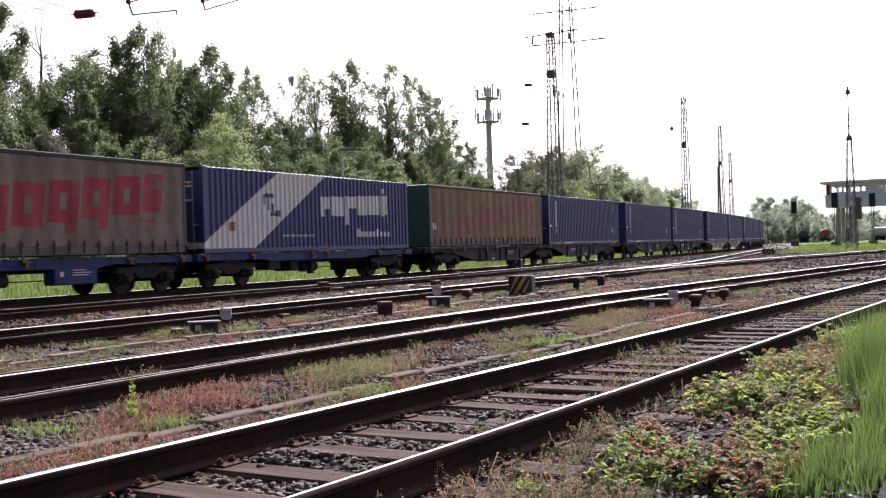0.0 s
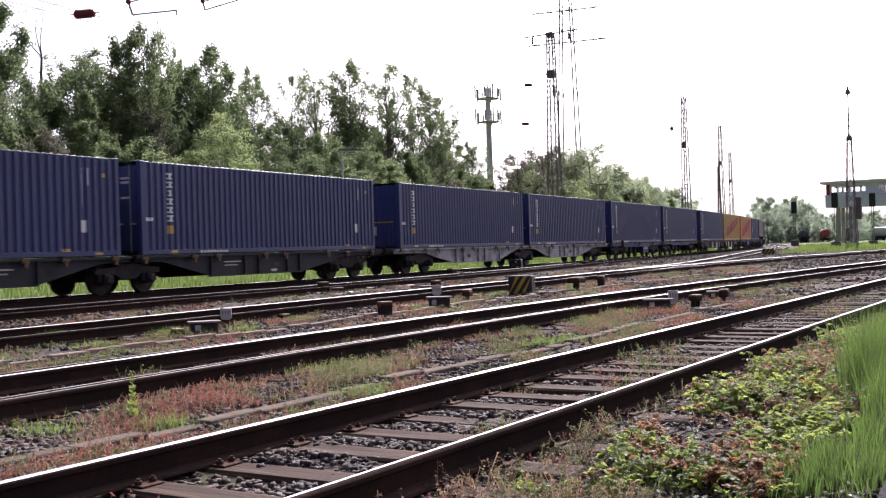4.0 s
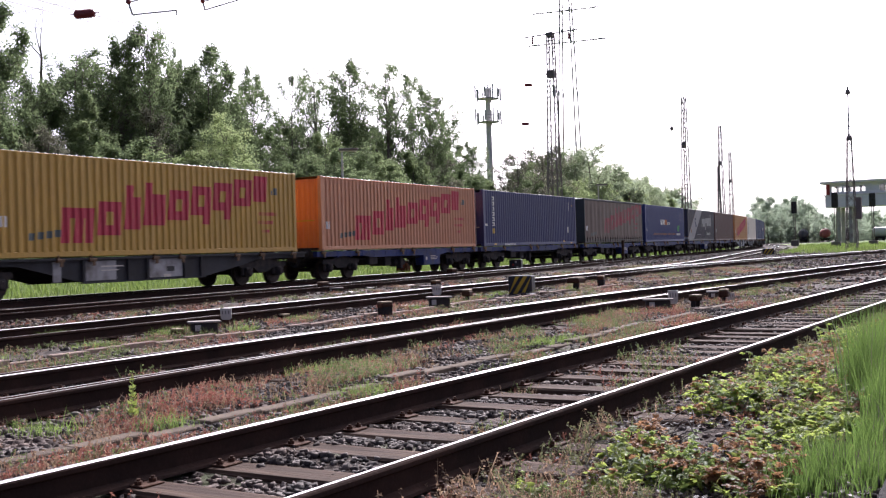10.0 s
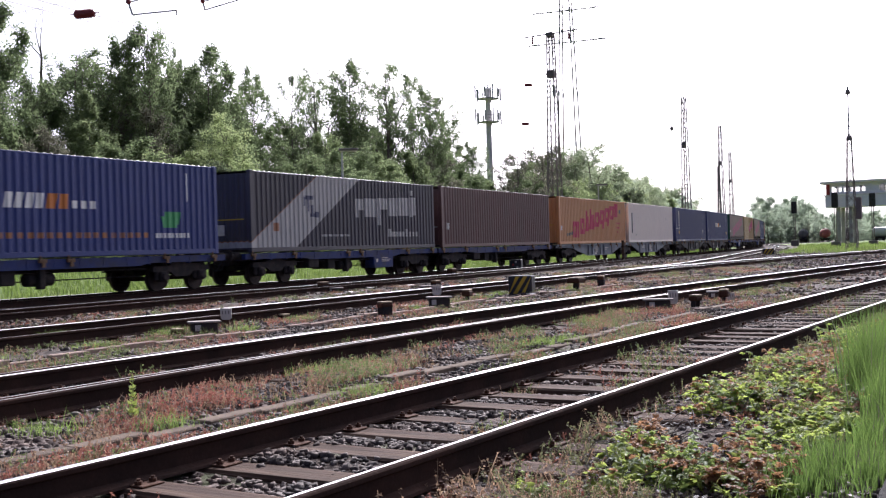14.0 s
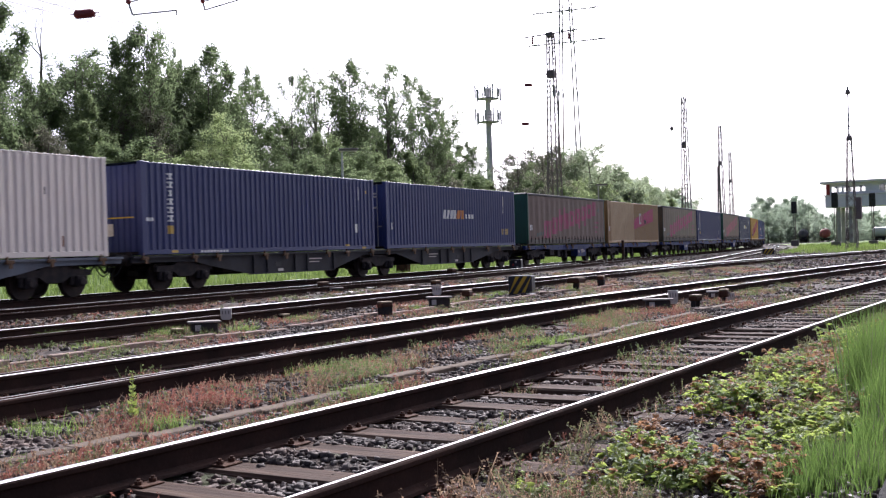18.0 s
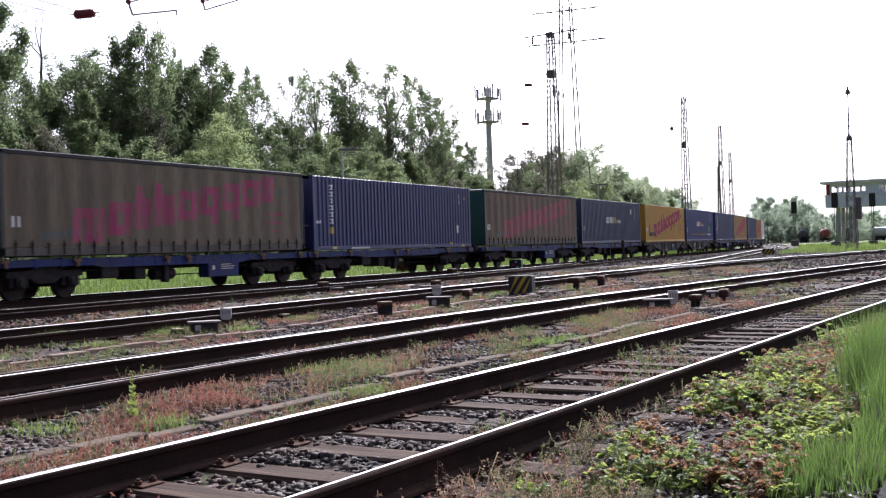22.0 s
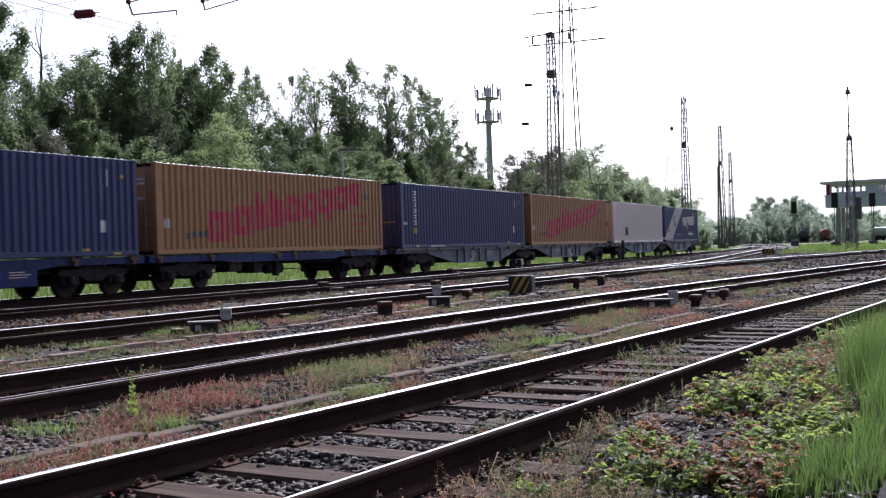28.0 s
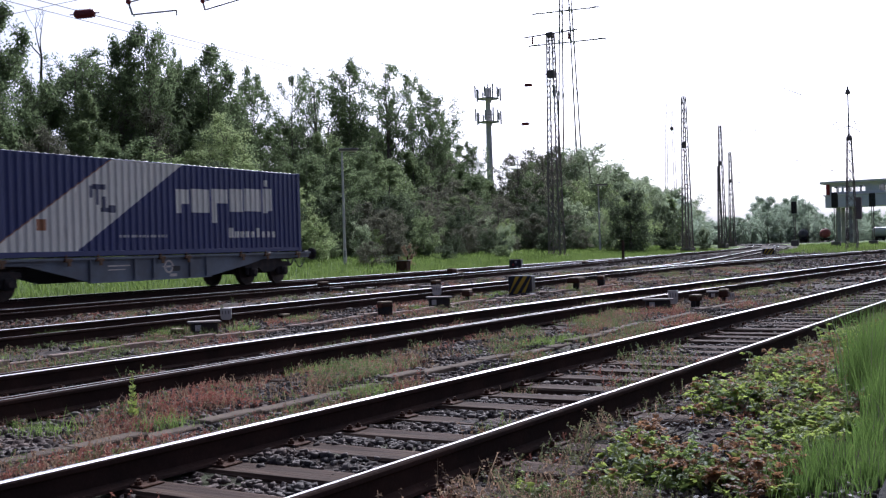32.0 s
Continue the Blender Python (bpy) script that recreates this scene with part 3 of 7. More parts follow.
def bogie(x, parent, radius):
    b = part("bogie", Shape().box(x - 0.18, x + 0.18, -1.0, 1.0, 0.52, 0.78).box(x - 1.25, x + 1.25, -0.2, 0.2, 0.5, 0.66), IRON, parent)
    for y in (-1.0, 1.0):
        side = Shape().prism([(x - 1.35, 0.62), (x - 1.3, 0.78), (x - 0.6, 0.8), (x - 0.35, 0.9), (x + 0.35, 0.9), (x + 0.6, 0.8), (x + 1.3, 0.78), (x + 1.35, 0.62),
                              (x + 0.55, 0.6), (x + 0.3, 0.44), (x - 0.3, 0.44), (x - 0.55, 0.6)], y - 0.06, y + 0.06)
        part("side_frame", side, IRON, b)
        for ax in (-0.9, 0.9):
            boxy = Shape().soft_box(x + ax - 0.16, x + ax + 0.16, y - 0.14, y + 0.14, 0.3, 0.62, 0.03)
            boxy.lathe((x + ax, y, 0.45), (0, 1 if y > 0 else -1, 0), [(0, 0.13), (0.17, 0.13), (0.2, 0.09)], 10)
            for sx in (-0.25, 0.25):
                boxy.lathe((x + ax + sx, y, 0.36), (0, 0, 1), [(0, 0.07), (0.28, 0.07)], 8)
            part("axle_box", boxy, IRON, b)
    for ax in (-0.9, 0.9):
        w = Shape()
        for y in (-1, 1):
            w.lathe((x + ax, y * 0.82, radius), (0, -y, 0), [(0, radius * 0.86), (0.0, radius * 0.99), (0.09, radius), (0.105, radius + 0.028), (0.135, radius + 0.028), (0.135, radius * 0.84), (0.1, radius * 0.78), (0.08, 0.17), (0.16, 0.15)], 28)
        w.tube((x + ax, -1.0, radius), (x + ax, 1.0, radius), 0.08, n=10)
        part("wheelset", w, WHEEL, b)
    return b


def buffers(parent, x, d):
    for y in (-0.875, 0.875):
        b = Shape().lathe((x, y, 1.04), (d, 0, 0), [(0, 0.13), (0.3, 0.12), (0.3, 0.09), (0.5, 0.09), (0.52, 0.22), (0.56, 0.225), (0.58, 0.19)], 14)
        part("buffer", b, IRON, parent)
    hook = Shape().soft_box(min(x, x + d * 0.35), max(x, x + d * 0.35), -0.06, 0.06, 0.95, 1.08, 0.015)
    hook.tube((x + d * 0.2, 0.1, 0.95), (x + d * 0.55, 0.1, 0.62), 0.03, n=6).tube((x + d * 0.55, 0.1, 0.62), (x + d * 0.75, 0.1, 0.9), 0.03, n=6)
    part("coupling", hook, IRON, parent)
    hose = Shape()
    pts = [(x + d * (0.05 + 0.13 * i), -0.4, 0.95 - 0.42 * math.sin(math.pi * i / 6)) for i in range(7)]
    for i, q in enumerate(pts):
        e, g = Vector(pts[max(i - 1, 0)]), Vector(pts[min(i + 1, len(pts) - 1)])
        up = (g - e).cross(Vector((0, 1, 0))).normalized() * 0.022
        hose.v += [tuple(Vector(q) + up * math.cos(k * math.pi / 3) + Vector((0, 0.022 * math.sin(k * math.pi / 3), 0))) for k in range(6)]
    hose.f = [(6 * i + k, 6 * i + (k + 1) % 6, 6 * i + 6 + (k + 1) % 6, 6 * i + 6 + k) for i in range(len(pts) - 1) for k in range(6)]
    hose.mi = [0] * len(hose.f)
    part("brake_hose", hose, RUBBER, parent)


def clamps(parent, spots):
    me = Shape().soft_box(-0.14, 0.14, -1.27, -1.17, 1.0, 1.1, 0.015).box(-0.05, 0.05, -1.285, -1.25, 0.88, 1.05).box(-0.11, -0.07, -1.26, -1.2, 1.1, 1.2).mesh("clamp", RUST_CLAMP)
    for x in spots:
        part("clamp", me, None, parent).location = (x, 0, 0)


def low_wagon(first):
    """A low blue frame on two small-wheeled bogies; two of them form a pair."""
    w = thing("container_wagon", "low dark-blue container wagon half with grimy bogies and brake gear", "freight wagon", "wagons of the freight train")
    x0, x1 = (-0.3, 14.0) if first else (-0.3, 14.1)
    for y in (-1, 1):
        a, b = sorted((y * 1.03, y * 1.2))
        beam = Shape().prism([(x0, 1.1), (x0, 0.9), (3.2, 0.9), (3.7, 0.82), (10.0, 0.82), (10.5, 0.9), (x1, 0.9), (x1, 1.1)], a, b)
        for k in range(15):
            x = x0 + 0.5 + k * 0.93
            beam.box(x, x + 0.06, a - 0.01 if y < 0 else a, b if y < 0 else b + 0.01, 0.86, 1.12)
        part("side_sill", beam, FRAME_BLUE, w)
    deck = Shape().box(x0, x1, -0.25, 0.25, 0.7, 1.06)
    for k in range(8):
        deck.box(x0 + 0.4 + k * 1.85, x0 + 0.62 + k * 1.85, -1.03, 1.03, 0.85, 1.08)
    part("centre_beam", deck, IRON, w)
    gear = Shape().soft_box(3.6, 4.3, -1.15, -0.5, 0.5, 0.86, 0.03).soft_box(5.0, 5.5, -1.1, -0.3, 0.42, 0.84, 0.03)
    gear.lathe((6.0, -0.8, 0.55), (1, 0, 0), [(0, 0.1), (0.05, 0.19), (0.95, 0.19), (1.0, 0.1)], 12)
    gear.tube((3.0, -0.95, 0.75), (10.6, -0.95, 0.72), 0.025, n=6).tube((3.0, -0.6, 0.5), (10.6, -0.6, 0.5), 0.02, n=6)
    gear.soft_box(6.3, 6.5, -1.12, -0.9, 0.28, 0.84, 0.02)
    part("brake_gear", gear, IRON, w)
    if first:
        box = part("equipment_box", Shape().soft_box(8.3, 9.9, -1.2, -0.75, 0.36, 0.86, 0.03), FRAME_BLUE, w)
        for z, l in ((0.76, 0.5), (0.69, 0.7), (0.62, 0.6)):
            part("marking", Shape().box(8.95, 8.95 + l, -1.206, -1.199, z, z + 0.025), WHITE_PLATE, box)
        part("plate", Shape().box(8.5, 8.62, -1.206, -1.199, 0.6, 0.74), WHITE_PLATE, box)
    bogie(1.62, w, 0.40)
    bogie(12.1, w, 0.40)
    if first:
        buffers(w, x0, -1)
    else:
        buffers(w, x1, 1)
    clamps(w, [0.12, 2.6, 6.3, 7.3, 11.2, 13.5])
    return w


def fish_wagon(first, paint, label, logo=False, patched=False):
    """Half of an articulated wagon with deep side beams; the bogie in the middle is shared."""
    w = thing("container_wagon", label, "freight wagon", "wagons of the freight train")
    flip = (lambda x: 13.99 - x) if first else (lambda x: x)
    line = [(-0.42, 1.1), (14.35, 1.1), (14.35, 0.92), (11.5, 0.9), (10.6, 0.72), (8.6, 0.4), (3.3, 0.4), (1.9, 0.72), (1.0, 0.92), (-0.42, 0.95)]
    outline = [(flip(x), z) for x, z in line]
    if first:
        outline = outline[::-1]
    for y in (-1, 1):
        a, b = sorted((y * 1.07, y * 1.13))
        beam = Shape().prism(outline, a, b)
        for z0, z1 in ((1.05, 1.12),):
            beam.box(min(flip(-0.42), flip(14.35)), max(flip(-0.42), flip(14.35)), min(a, y * 1.22), max(b, y * 1.22), z0, z1)
        side = part("side_beam", beam, paint, w)
        for x in (3.3, 5.1, 5.9, 7.6, 8.4):
            part("stiffener", Shape().box(flip(x) - 0.05, flip(x) + 0.05, min(b, y * 1.19), max(b, y * 1.19) if y > 0 else a, 0.42, 1.05), paint, side)
        part("flange", Shape().box(min(flip(3.3), flip(8.6)), max(flip(3.3), flip(8.6)), a - 0.06, b + 0.06, 0.37, 0.4), paint, side)
        if y < 0:
            for a0, b0, c0, d0 in ((flip(4.5) - 0.5, flip(4.5) + 0.4, 0.83, 0.87), (flip(4.5) - 0.5, flip(4.5) + 0.2, 0.72, 0.75), (flip(6.8) - 0.16, flip(6.8) + 0.16, 0.45, 0.54)):
                part("marking", Shape().box(a0, b0, -1.137, -1.132, c0, d0), WHITE_PLATE, side)
            if logo:
                ring = Shape()
                for t in range(20):
                    a0, a1 = t * math.pi / 10, (t + 1) * math.pi / 10
                    ring.prism([(flip(6.6) + r * math.cos(q), 0.77 + r * math.sin(q)) for r, q in ((0.21, a0), (0.21, a1), (0.15, a1), (0.15, a0))], -1.139, -1.132)
                ring.box(flip(6.6) - 0.1, flip(6.6) + 0.1, -1.139, -1.132, 0.74, 0.8).box(flip(6.6) - 0.28, flip(6.6) - 0.2, -1.139, -1.132, 0.75, 0.79).box(flip(6.6) + 0.2, flip(6.6) + 0.28, -1.139, -1.132, 0.75, 0.79)
                part("marking", ring, WHITE_PLATE, side, "white ring mark")
            part("plate", Shape().box(flip(6.95) - 0.17, flip(6.95) + 0.17, -1.14, -1.131, 0.62, 0.78), DARK_MARK, side)
    deck = Shape().box(min(flip(-0.42), flip(14.35)), max(flip(-0.42), flip(14.35)), -0.3, 0.3, 0.85, 1.04)
    for x in (0.3, 2.4, 4.6, 7.0, 9.4, 11.6, 13.6):
        deck.box(flip(x) - 0.12, flip(x) + 0.12, -1.07, 1.07, 0.88, 1.06)
    deck.soft_box(4.2, 5.2, -0.9, -0.3, 0.5, 0.85, 0.03).lathe((6.2, 0.5, 0.65), (1, 0, 0), [(0, 0.1), (0.05, 0.2), (1.2, 0.2), (1.25, 0.1)], 12)
    part("underframe", deck, IRON, w)
    bogie(flip(11.87), w, 0.46)
    if not first:
        bogie(-0.42, w, 0.46)
        buffers(w, 14.35, 1)
    else:
        buffers(w, flip(14.35), -1)
    if patched:
        for a, b in ((2.2, 2.5), (3.4, 4.6), (6.0, 7.5)):
            part("patch", Shape().box(min(flip(a), flip(b)), max(flip(a), flip(b)), -1.136, -1.131, 0.45, 1.02), FRAME_PALE, w, "pale repaired panel")
    clamps(w, [0.12, 2.4, 3.6, 6.2, 7.4, 10.2, 11.6, 13.5])
    return w


EDGE_PAINT = surface("worn_shiny_roof_edge", (0.1, 0.1, 0.12), (0.2, 0.19, 0.18), 0.42, 0.0, 4, 30, 0.5, 0.0, gloss=0.5)
BLUE = (0.023, 0.034, 0.135)
WHITE, RED, GOLD = (0.72, 0.72, 0.7), (0.46, 0.02, 0.05), (0.5, 0.33, 0.05)


def stacked_marks():
    """Six white blocks one above the other, a yellow block and small plates."""
    m = []
    for i in range(6):
        z = 2.57 - 0.265 * i
        w = 0.09 if i == 2 else 0.14
        m += [(WHITE, 1.32 - w, 1.32 + w, z - 0.06, z), (WHITE, 1.26, 1.38, z - 0.2, z), (WHITE, 1.32 - w, 1.32 + w, z - 0.2, z - 0.15)]
    m += [(GOLD, 1.17, 1.46, 0.66, 0.92)]
    m += [(WHITE, 0.2, 0.5, 1.05, 1.16), (WHITE, 12.2, 12.42, 0.7, 1.05)]
    m += [(WHITE, 12.26, 12.29, 1.45, 2.55), (WHITE, 12.48, 12.51, 2.05, 2.55), (GOLD, 13.05, 13.2, 2.3, 2.42)]
    m += [(WHITE, 2.7 + 0.16 * i, 2.8 + 0.16 * i, 0.05, 0.12) for i in range(9)]
    m += [(GOLD, 1.3, 1.6, 0.06, 0.14), (GOLD, 11.5, 11.8, 0.16, 0.24), (GOLD, 12.7, 13.0, 0.05, 0.12)]
    return m


def rising_marks(colour, worn=0.0, grey=(0.1, 0.12, 0.11), z0=0.4, x0=2.4, wide=1.11, tall=1.0, slope=0.158):
    """A rising row of slanted blocks: the firm's mark, drawn as plain shapes."""
    m, x = [], x0
    for i, (w, up, down) in enumerate([(1.2, 0, 0), (0.95, 0, 0), (0.7, 0.35, 0), (0.95, 0.35, 0), (0.95, 0, 0), (0.95, 0, 0.3), (0.95, 0, 0.3), (0.95, 0, 0), (0.75, 0, 0)]):
        w *= wide
        zb = z0 + slope * (x - x0)
        h = tall - 0.012 * i
        lean = 0.12
        s = 0.3 * tall / 0.9
        xa = x - lean * zb
        bar = 0.3 * h
        m += [(colour, xa, xa + w - 0.1, zb + h - bar, zb + h, lean, worn), (colour, xa, xa + s, zb, zb + h + up, lean, worn), (colour, xa + w - s - 0.1, xa + w - 0.1, zb - down, zb + h, lean, worn)]
        if i not in (0, 3, 8):
            m.append((colour, xa, xa + w - 0.1, zb, zb + bar, lean, worn))
        else:
            m.append((colour, xa + w / 2 - s * 0.55, xa + w / 2 + s * 0.45, zb, zb + h, lean, worn))
        x += w + 0.04
    m += [(grey, 1.25 + 0.3 * i, 1.47 + 0.3 * i, 0.48 + 0.03 * i, 0.68 + 0.03 * i, 0.1) for i in range(4)]
    m += [(grey, 12.2, 12.32, 2.05, 2.2), (grey, 12.38, 12.6, 2.05, 2.3)]
    m += [(colour, 11.4, 12.3, 1.0, 1.12, 0, 0.55), (colour, 11.5, 12.5, 1.3, 1.42, 0, 0.55), (colour, 11.6, 12.1, 0.7, 0.8, 0, 0.55)]
    m += [(WHITE, 0.36, 0.46, 0.84, 1.13), (WHITE, 0.54, 0.64, 0.84, 1.13)]
    return m


def band_marks(white=(0.68, 0.66, 0.6)):
    """A broad slanting band and a word of plain blocks."""
    k = (4.66 - 0.2) / (2.87 - 0.2)
    m = [((0.3, 0.13, 0.05), -0.25 - k * 0.2 - 0.06, -0.25 - k * 0.2, 0.17, 2.85, k), (white, -0.25 - k * 0.2, 2.8 - k * 0.2, 0.17, 2.85, k)]
    ink = (0.05, 0.055, 0.11)
    for a, b, z0, z1 in ((3.25, 3.4, 1.7, 2.05), (3.5, 3.62, 1.5, 1.95), (3.75, 3.9, 1.4, 1.75), (4.0, 4.3, 1.28, 1.5), (3.4, 3.9, 1.95, 2.1), (3.7, 4.15, 1.3, 1.42)):
        m.append((ink, a, b, z0, z1))
    m.append(((0.3, 0.12, 0.05), 1.3, 1.66, 0.75, 1.06))
    x = 6.9
    for i, (w, up, down) in enumerate([(0.75, 0, 0), (1.0, 0, 0), (0.95, 0, 0.36), (0.8, 0, 0), (1.05, 0, 0), (0.62, 0.3, 0.08)]):
        t = 0.24
        zb, zt = 1.32 + 0.03 * i, 2.08 + 0.036 * i
        m += [(white, x, x + w - 0.12, zb + (0.3 if i in (0, 2) else 0.0), zt), (white, x, x + t, zb - down, zt)]
        if up:
            m.append((white, x + 0.1, x + 0.3, zt + 0.08, zt + up))
        x += w
    for i in range(9):
        a = 9.53 + 0.3 * i
        m.append((white, a, a + 0.2, 0.53, 0.86 if i in (0, 5) else 0.74))
    m += [((0.45, 0.45, 0.45), 4.4 + 0.165 * i, 4.5 + 0.165 * i, 0.55, 0.63) for i in range(13)]
    return m


def plain_word(x0=5.35, second=(0.55, 0.2, 0.03), line=None):
    m = []
    for i in range(4):
        a = x0 + i * 0.34 - 0.2 * 1.35
        m.append((WHITE, a, a + 0.26, 1.36, 1.78, 0.2))
    for i in range(2):
        a = x0 + 1.42 + i * 0.42 - 0.2 * 1.35
        m += [(second, a, a + 0.33, 1.36, 1.78, 0.2)]
    m += [(WHITE, x0 + 2.35 + 0.33 * i, x0 + 2.57 + 0.33 * i, 1.38, 1.6) for i in range(3)]
    if line:
        m += [(line, 2.4 + 0.34 * i, 2.62 + 0.34 * i, 0.54, 0.7, 0, 0.42) for i in range(24)]
        m += [((0.05, 0.3, 0.1), 11.0, 11.7, 0.95, 1.35, 0.15), ((0.05, 0.3, 0.1), 11.25, 11.9, 0.85, 1.2, -0.2)]
        m += [(WHITE, 10.75 + 0.18 * i, 10.87 + 0.18 * i, 0.53, 0.68) for i in range(9)]
    m += [(WHITE, 0.42, 0.48, 0.84, 1.13), (WHITE, 0.54, 0.6, 0.84, 1.13), (WHITE, 12.2, 12.24, 1.7, 2.6)]
    return m


def build_train():
    """The wagons and their loads in running order, with their places along the track at the start."""
    places = [13.02, 27.6, 43.35, 58.25, 73.88, 88.5, 104.38, 118.98, 134.15, 148.85, 164.65, 179.22, 194.6, 209.3, 224.65, 239.35, 254.86, 269.35, 284.73, 299.36,
              314.5, 329.22, 344.77, 359.3, 374.65, 389.08, 404.47, 419.15, 434.49, 449.2, 464.67, 479.2, 494.58, 509.33, 524.75, 539.46]
    triton = painted("deep_blue_container_paint", BLUE, stacked_marks(), 0.3, 0.5, (0.04, 0.044, 0.1))
    band = painted("blue_paint_with_white_band", (0.02, 0.03, 0.14), band_marks(), 0.3, fade=(0.032, 0.036, 0.085))
    band_old = painted("faded_dark_paint_with_pale_band", (0.045, 0.042, 0.06), band_marks((0.42, 0.41, 0.4)), 0.45, fade=(0.08, 0.065, 0.06))
    yellow = painted("yellow_container_paint", (0.5, 0.29, 0.035), rising_marks(RED), 0.3, fade=(0.34, 0.22, 0.07))
    bright = painted("bright_yellow_container_paint", (0.6, 0.32, 0.02), rising_marks((0.42, 0.02, 0.07), 0.3) + [((0.04, 0.045, 0.05), 1.05, 2.05, 0.45, 0.75), ((0.04, 0.045, 0.05), 1.2, 1.5, 0.75, 1.3), ((0.04, 0.045, 0.05), 2.2, 2.7, 0.5, 0.75)], 0.25, fade=(0.4, 0.25, 0.05))
    salmon = painted("salmon_orange_side_paint", (0.58, 0.24, 0.11), rising_marks((0.55, 0.035, 0.06)), 0.4, fade=(0.5, 0.27, 0.16))
    # livelier than the side: light bounced off the neighbouring container put into the colour
    orange = painted("bounce_brightened_orange_paint", (0.72, 0.2, 0.045), (), 0.2, fade=(0.6, 0.22, 0.08))
    amber = painted("amber_container_paint", (0.55, 0.25, 0.085), rising_marks((0.52, 0.02, 0.08)), 0.3, fade=(0.5, 0.3, 0.15))
    ochre = painted("dull_ochre_paint", (0.42, 0.2, 0.06), rising_marks((0.58, 0.03, 0.08), 0.36), 0.4, fade=(0.3, 0.17, 0.07))
    ochre_end = painted("dull_ochre_end_paint", (0.4, 0.2, 0.06), (), 0.4, fade=(0.3, 0.17, 0.07))
    tan = painted("beige_patch_on_ochre_paint", (0.32, 0.19, 0.07), [((0.5, 0.36, 0.19), 0.72, 6.62, 0.14, 2.86)] + [((0.5, 0.05, 0.16), 6.45 + 0.6 * i, 7.2 + 0.6 * i, 1.0 + 0.07 * i, 1.75 + 0.1 * i, 0.1, 0.4) for i in range(9)]
                  + [((0.62, 0.55, 0.5), 8.1, 8.75, 1.35, 2.15), ((0.4, 0.05, 0.1), 8.3, 8.55, 1.5, 2.0), ((0.05, 0.05, 0.05), 9.5, 9.95, 1.4, 1.7)] + [(WHITE, 0.3, 0.42, 0.82, 1.15), (WHITE, 0.5, 0.62, 0.82, 1.15)], 0.3, fade=(0.28, 0.18, 0.08))
    brown = painted("rusty_brown_paint", (0.125, 0.052, 0.047), [(WHITE, 0.5, 0.58, 0.85, 1.15), (WHITE, 0.66, 0.74, 0.85, 1.15)], 0.5, fade=(0.1, 0.065, 0.055))
    white = painted("off_white_container_paint", (0.86, 0.77, 0.68), [((0.03, 0.03, 0.035), 0.78, 1.1, 0.7, 2.15), ((0.1, 0.09, 0.08), 2.0, 2.08, 0.5, 0.66), ((0.06, 0.06, 0.06), 11.4, 11.48, 1.75, 1.95), ((0.3, 0.16, 0.1), 12.0, 12.1, 0.3, 0.6)], 0.15, fade=(0.66, 0.61, 0.56), grime=(0.22, 0.2, 0.18))
    white_sq = painted("white_paint_with_dark_square", (0.86, 0.77, 0.68), [((0.045, 0.05, 0.05), 2.75, 3.65, 0.52, 1.12), ((0.14, 0.15, 0.15), 2.85, 3.5, 0.95, 1.1), ((0.3, 0.05, 0.04), 0.2, 0.35, 0.35, 0.55)], 0.15, fade=(0.66, 0.61, 0.56), grime=(0.22, 0.2, 0.18))
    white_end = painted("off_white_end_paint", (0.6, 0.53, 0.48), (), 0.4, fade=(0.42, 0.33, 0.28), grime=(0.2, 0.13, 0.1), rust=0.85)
    sea = painted("bright_blue_paint_with_marks", (0.02, 0.037, 0.175), plain_word(5.05, (0.5, 0.16, 0.02), (0.3, 0.12, 0.03)), 0.2, fade=(0.03, 0.042, 0.13))
    navy = painted("navy_paint_with_marks", (0.022, 0.036, 0.14), plain_word() + [((0.42, 0.3, 0.1), 12.0 + 0.22 * i, 12.14 + 0.22 * i, 0.6, 0.9) for i in range(4)], 0.25, fade=(0.03, 0.036, 0.12))
    dull = painted("dull_navy_paint_with_marks", (0.03, 0.04, 0.1), plain_word(5.35, (0.4, 0.3, 0.05)) + [(WHITE, 11.1, 11.2, 2.05, 2.4), (WHITE, 11.3, 11.4, 2.05, 2.4)], 0.3, fade=(0.04, 0.042, 0.085))
    tarp_grey = painted("dusty_grey_tarpaulin", (0.2, 0.15, 0.115), rising_marks((0.3, 0.02, 0.03), 0.3, z0=0.36, x0=1.9, wide=1.25, tall=1.25, slope=0.1), 0.75, 0.75, (0.1, 0.065, 0.045))
    tarp_old = painted("grimy_brown_tarpaulin", (0.15, 0.105, 0.08), rising_marks((0.26, 0.02, 0.035), 0.47, x0=4.2, z0=0.7), 0.75, 0.75, (0.075, 0.05, 0.038))
    tarp_gold = painted("dusty_ochre_tarpaulin", (0.225, 0.14, 0.045), rising_marks((0.25, 0.05, 0.08), 0.46), 0.75, 0.75, (0.11, 0.065, 0.04))
    tarp_rose = painted("dusty_brown_rose_tarpaulin", (0.165, 0.115, 0.092), rising_marks((0.3, 0.045, 0.115), 0.4), 0.65, 0.75, (0.11, 0.072, 0.057))
    tarp_olive = painted("dusty_olive_tarpaulin", (0.16, 0.128, 0.078), rising_marks((0.32, 0.04, 0.115), 0.42), 0.6, 0.75, (0.1, 0.078, 0.056))
    tarp_dark = painted("dusty_dark_brown_tarpaulin", (0.16, 0.1, 0.055), rising_marks((0.32, 0.06, 0.09), 0.4), 0.65, 0.75, (0.1, 0.07, 0.05))
    green = painted("dull_green_end_paint", (0.02, 0.09, 0.05), (), 0.35, 0.6, (0.04, 0.07, 0.05))
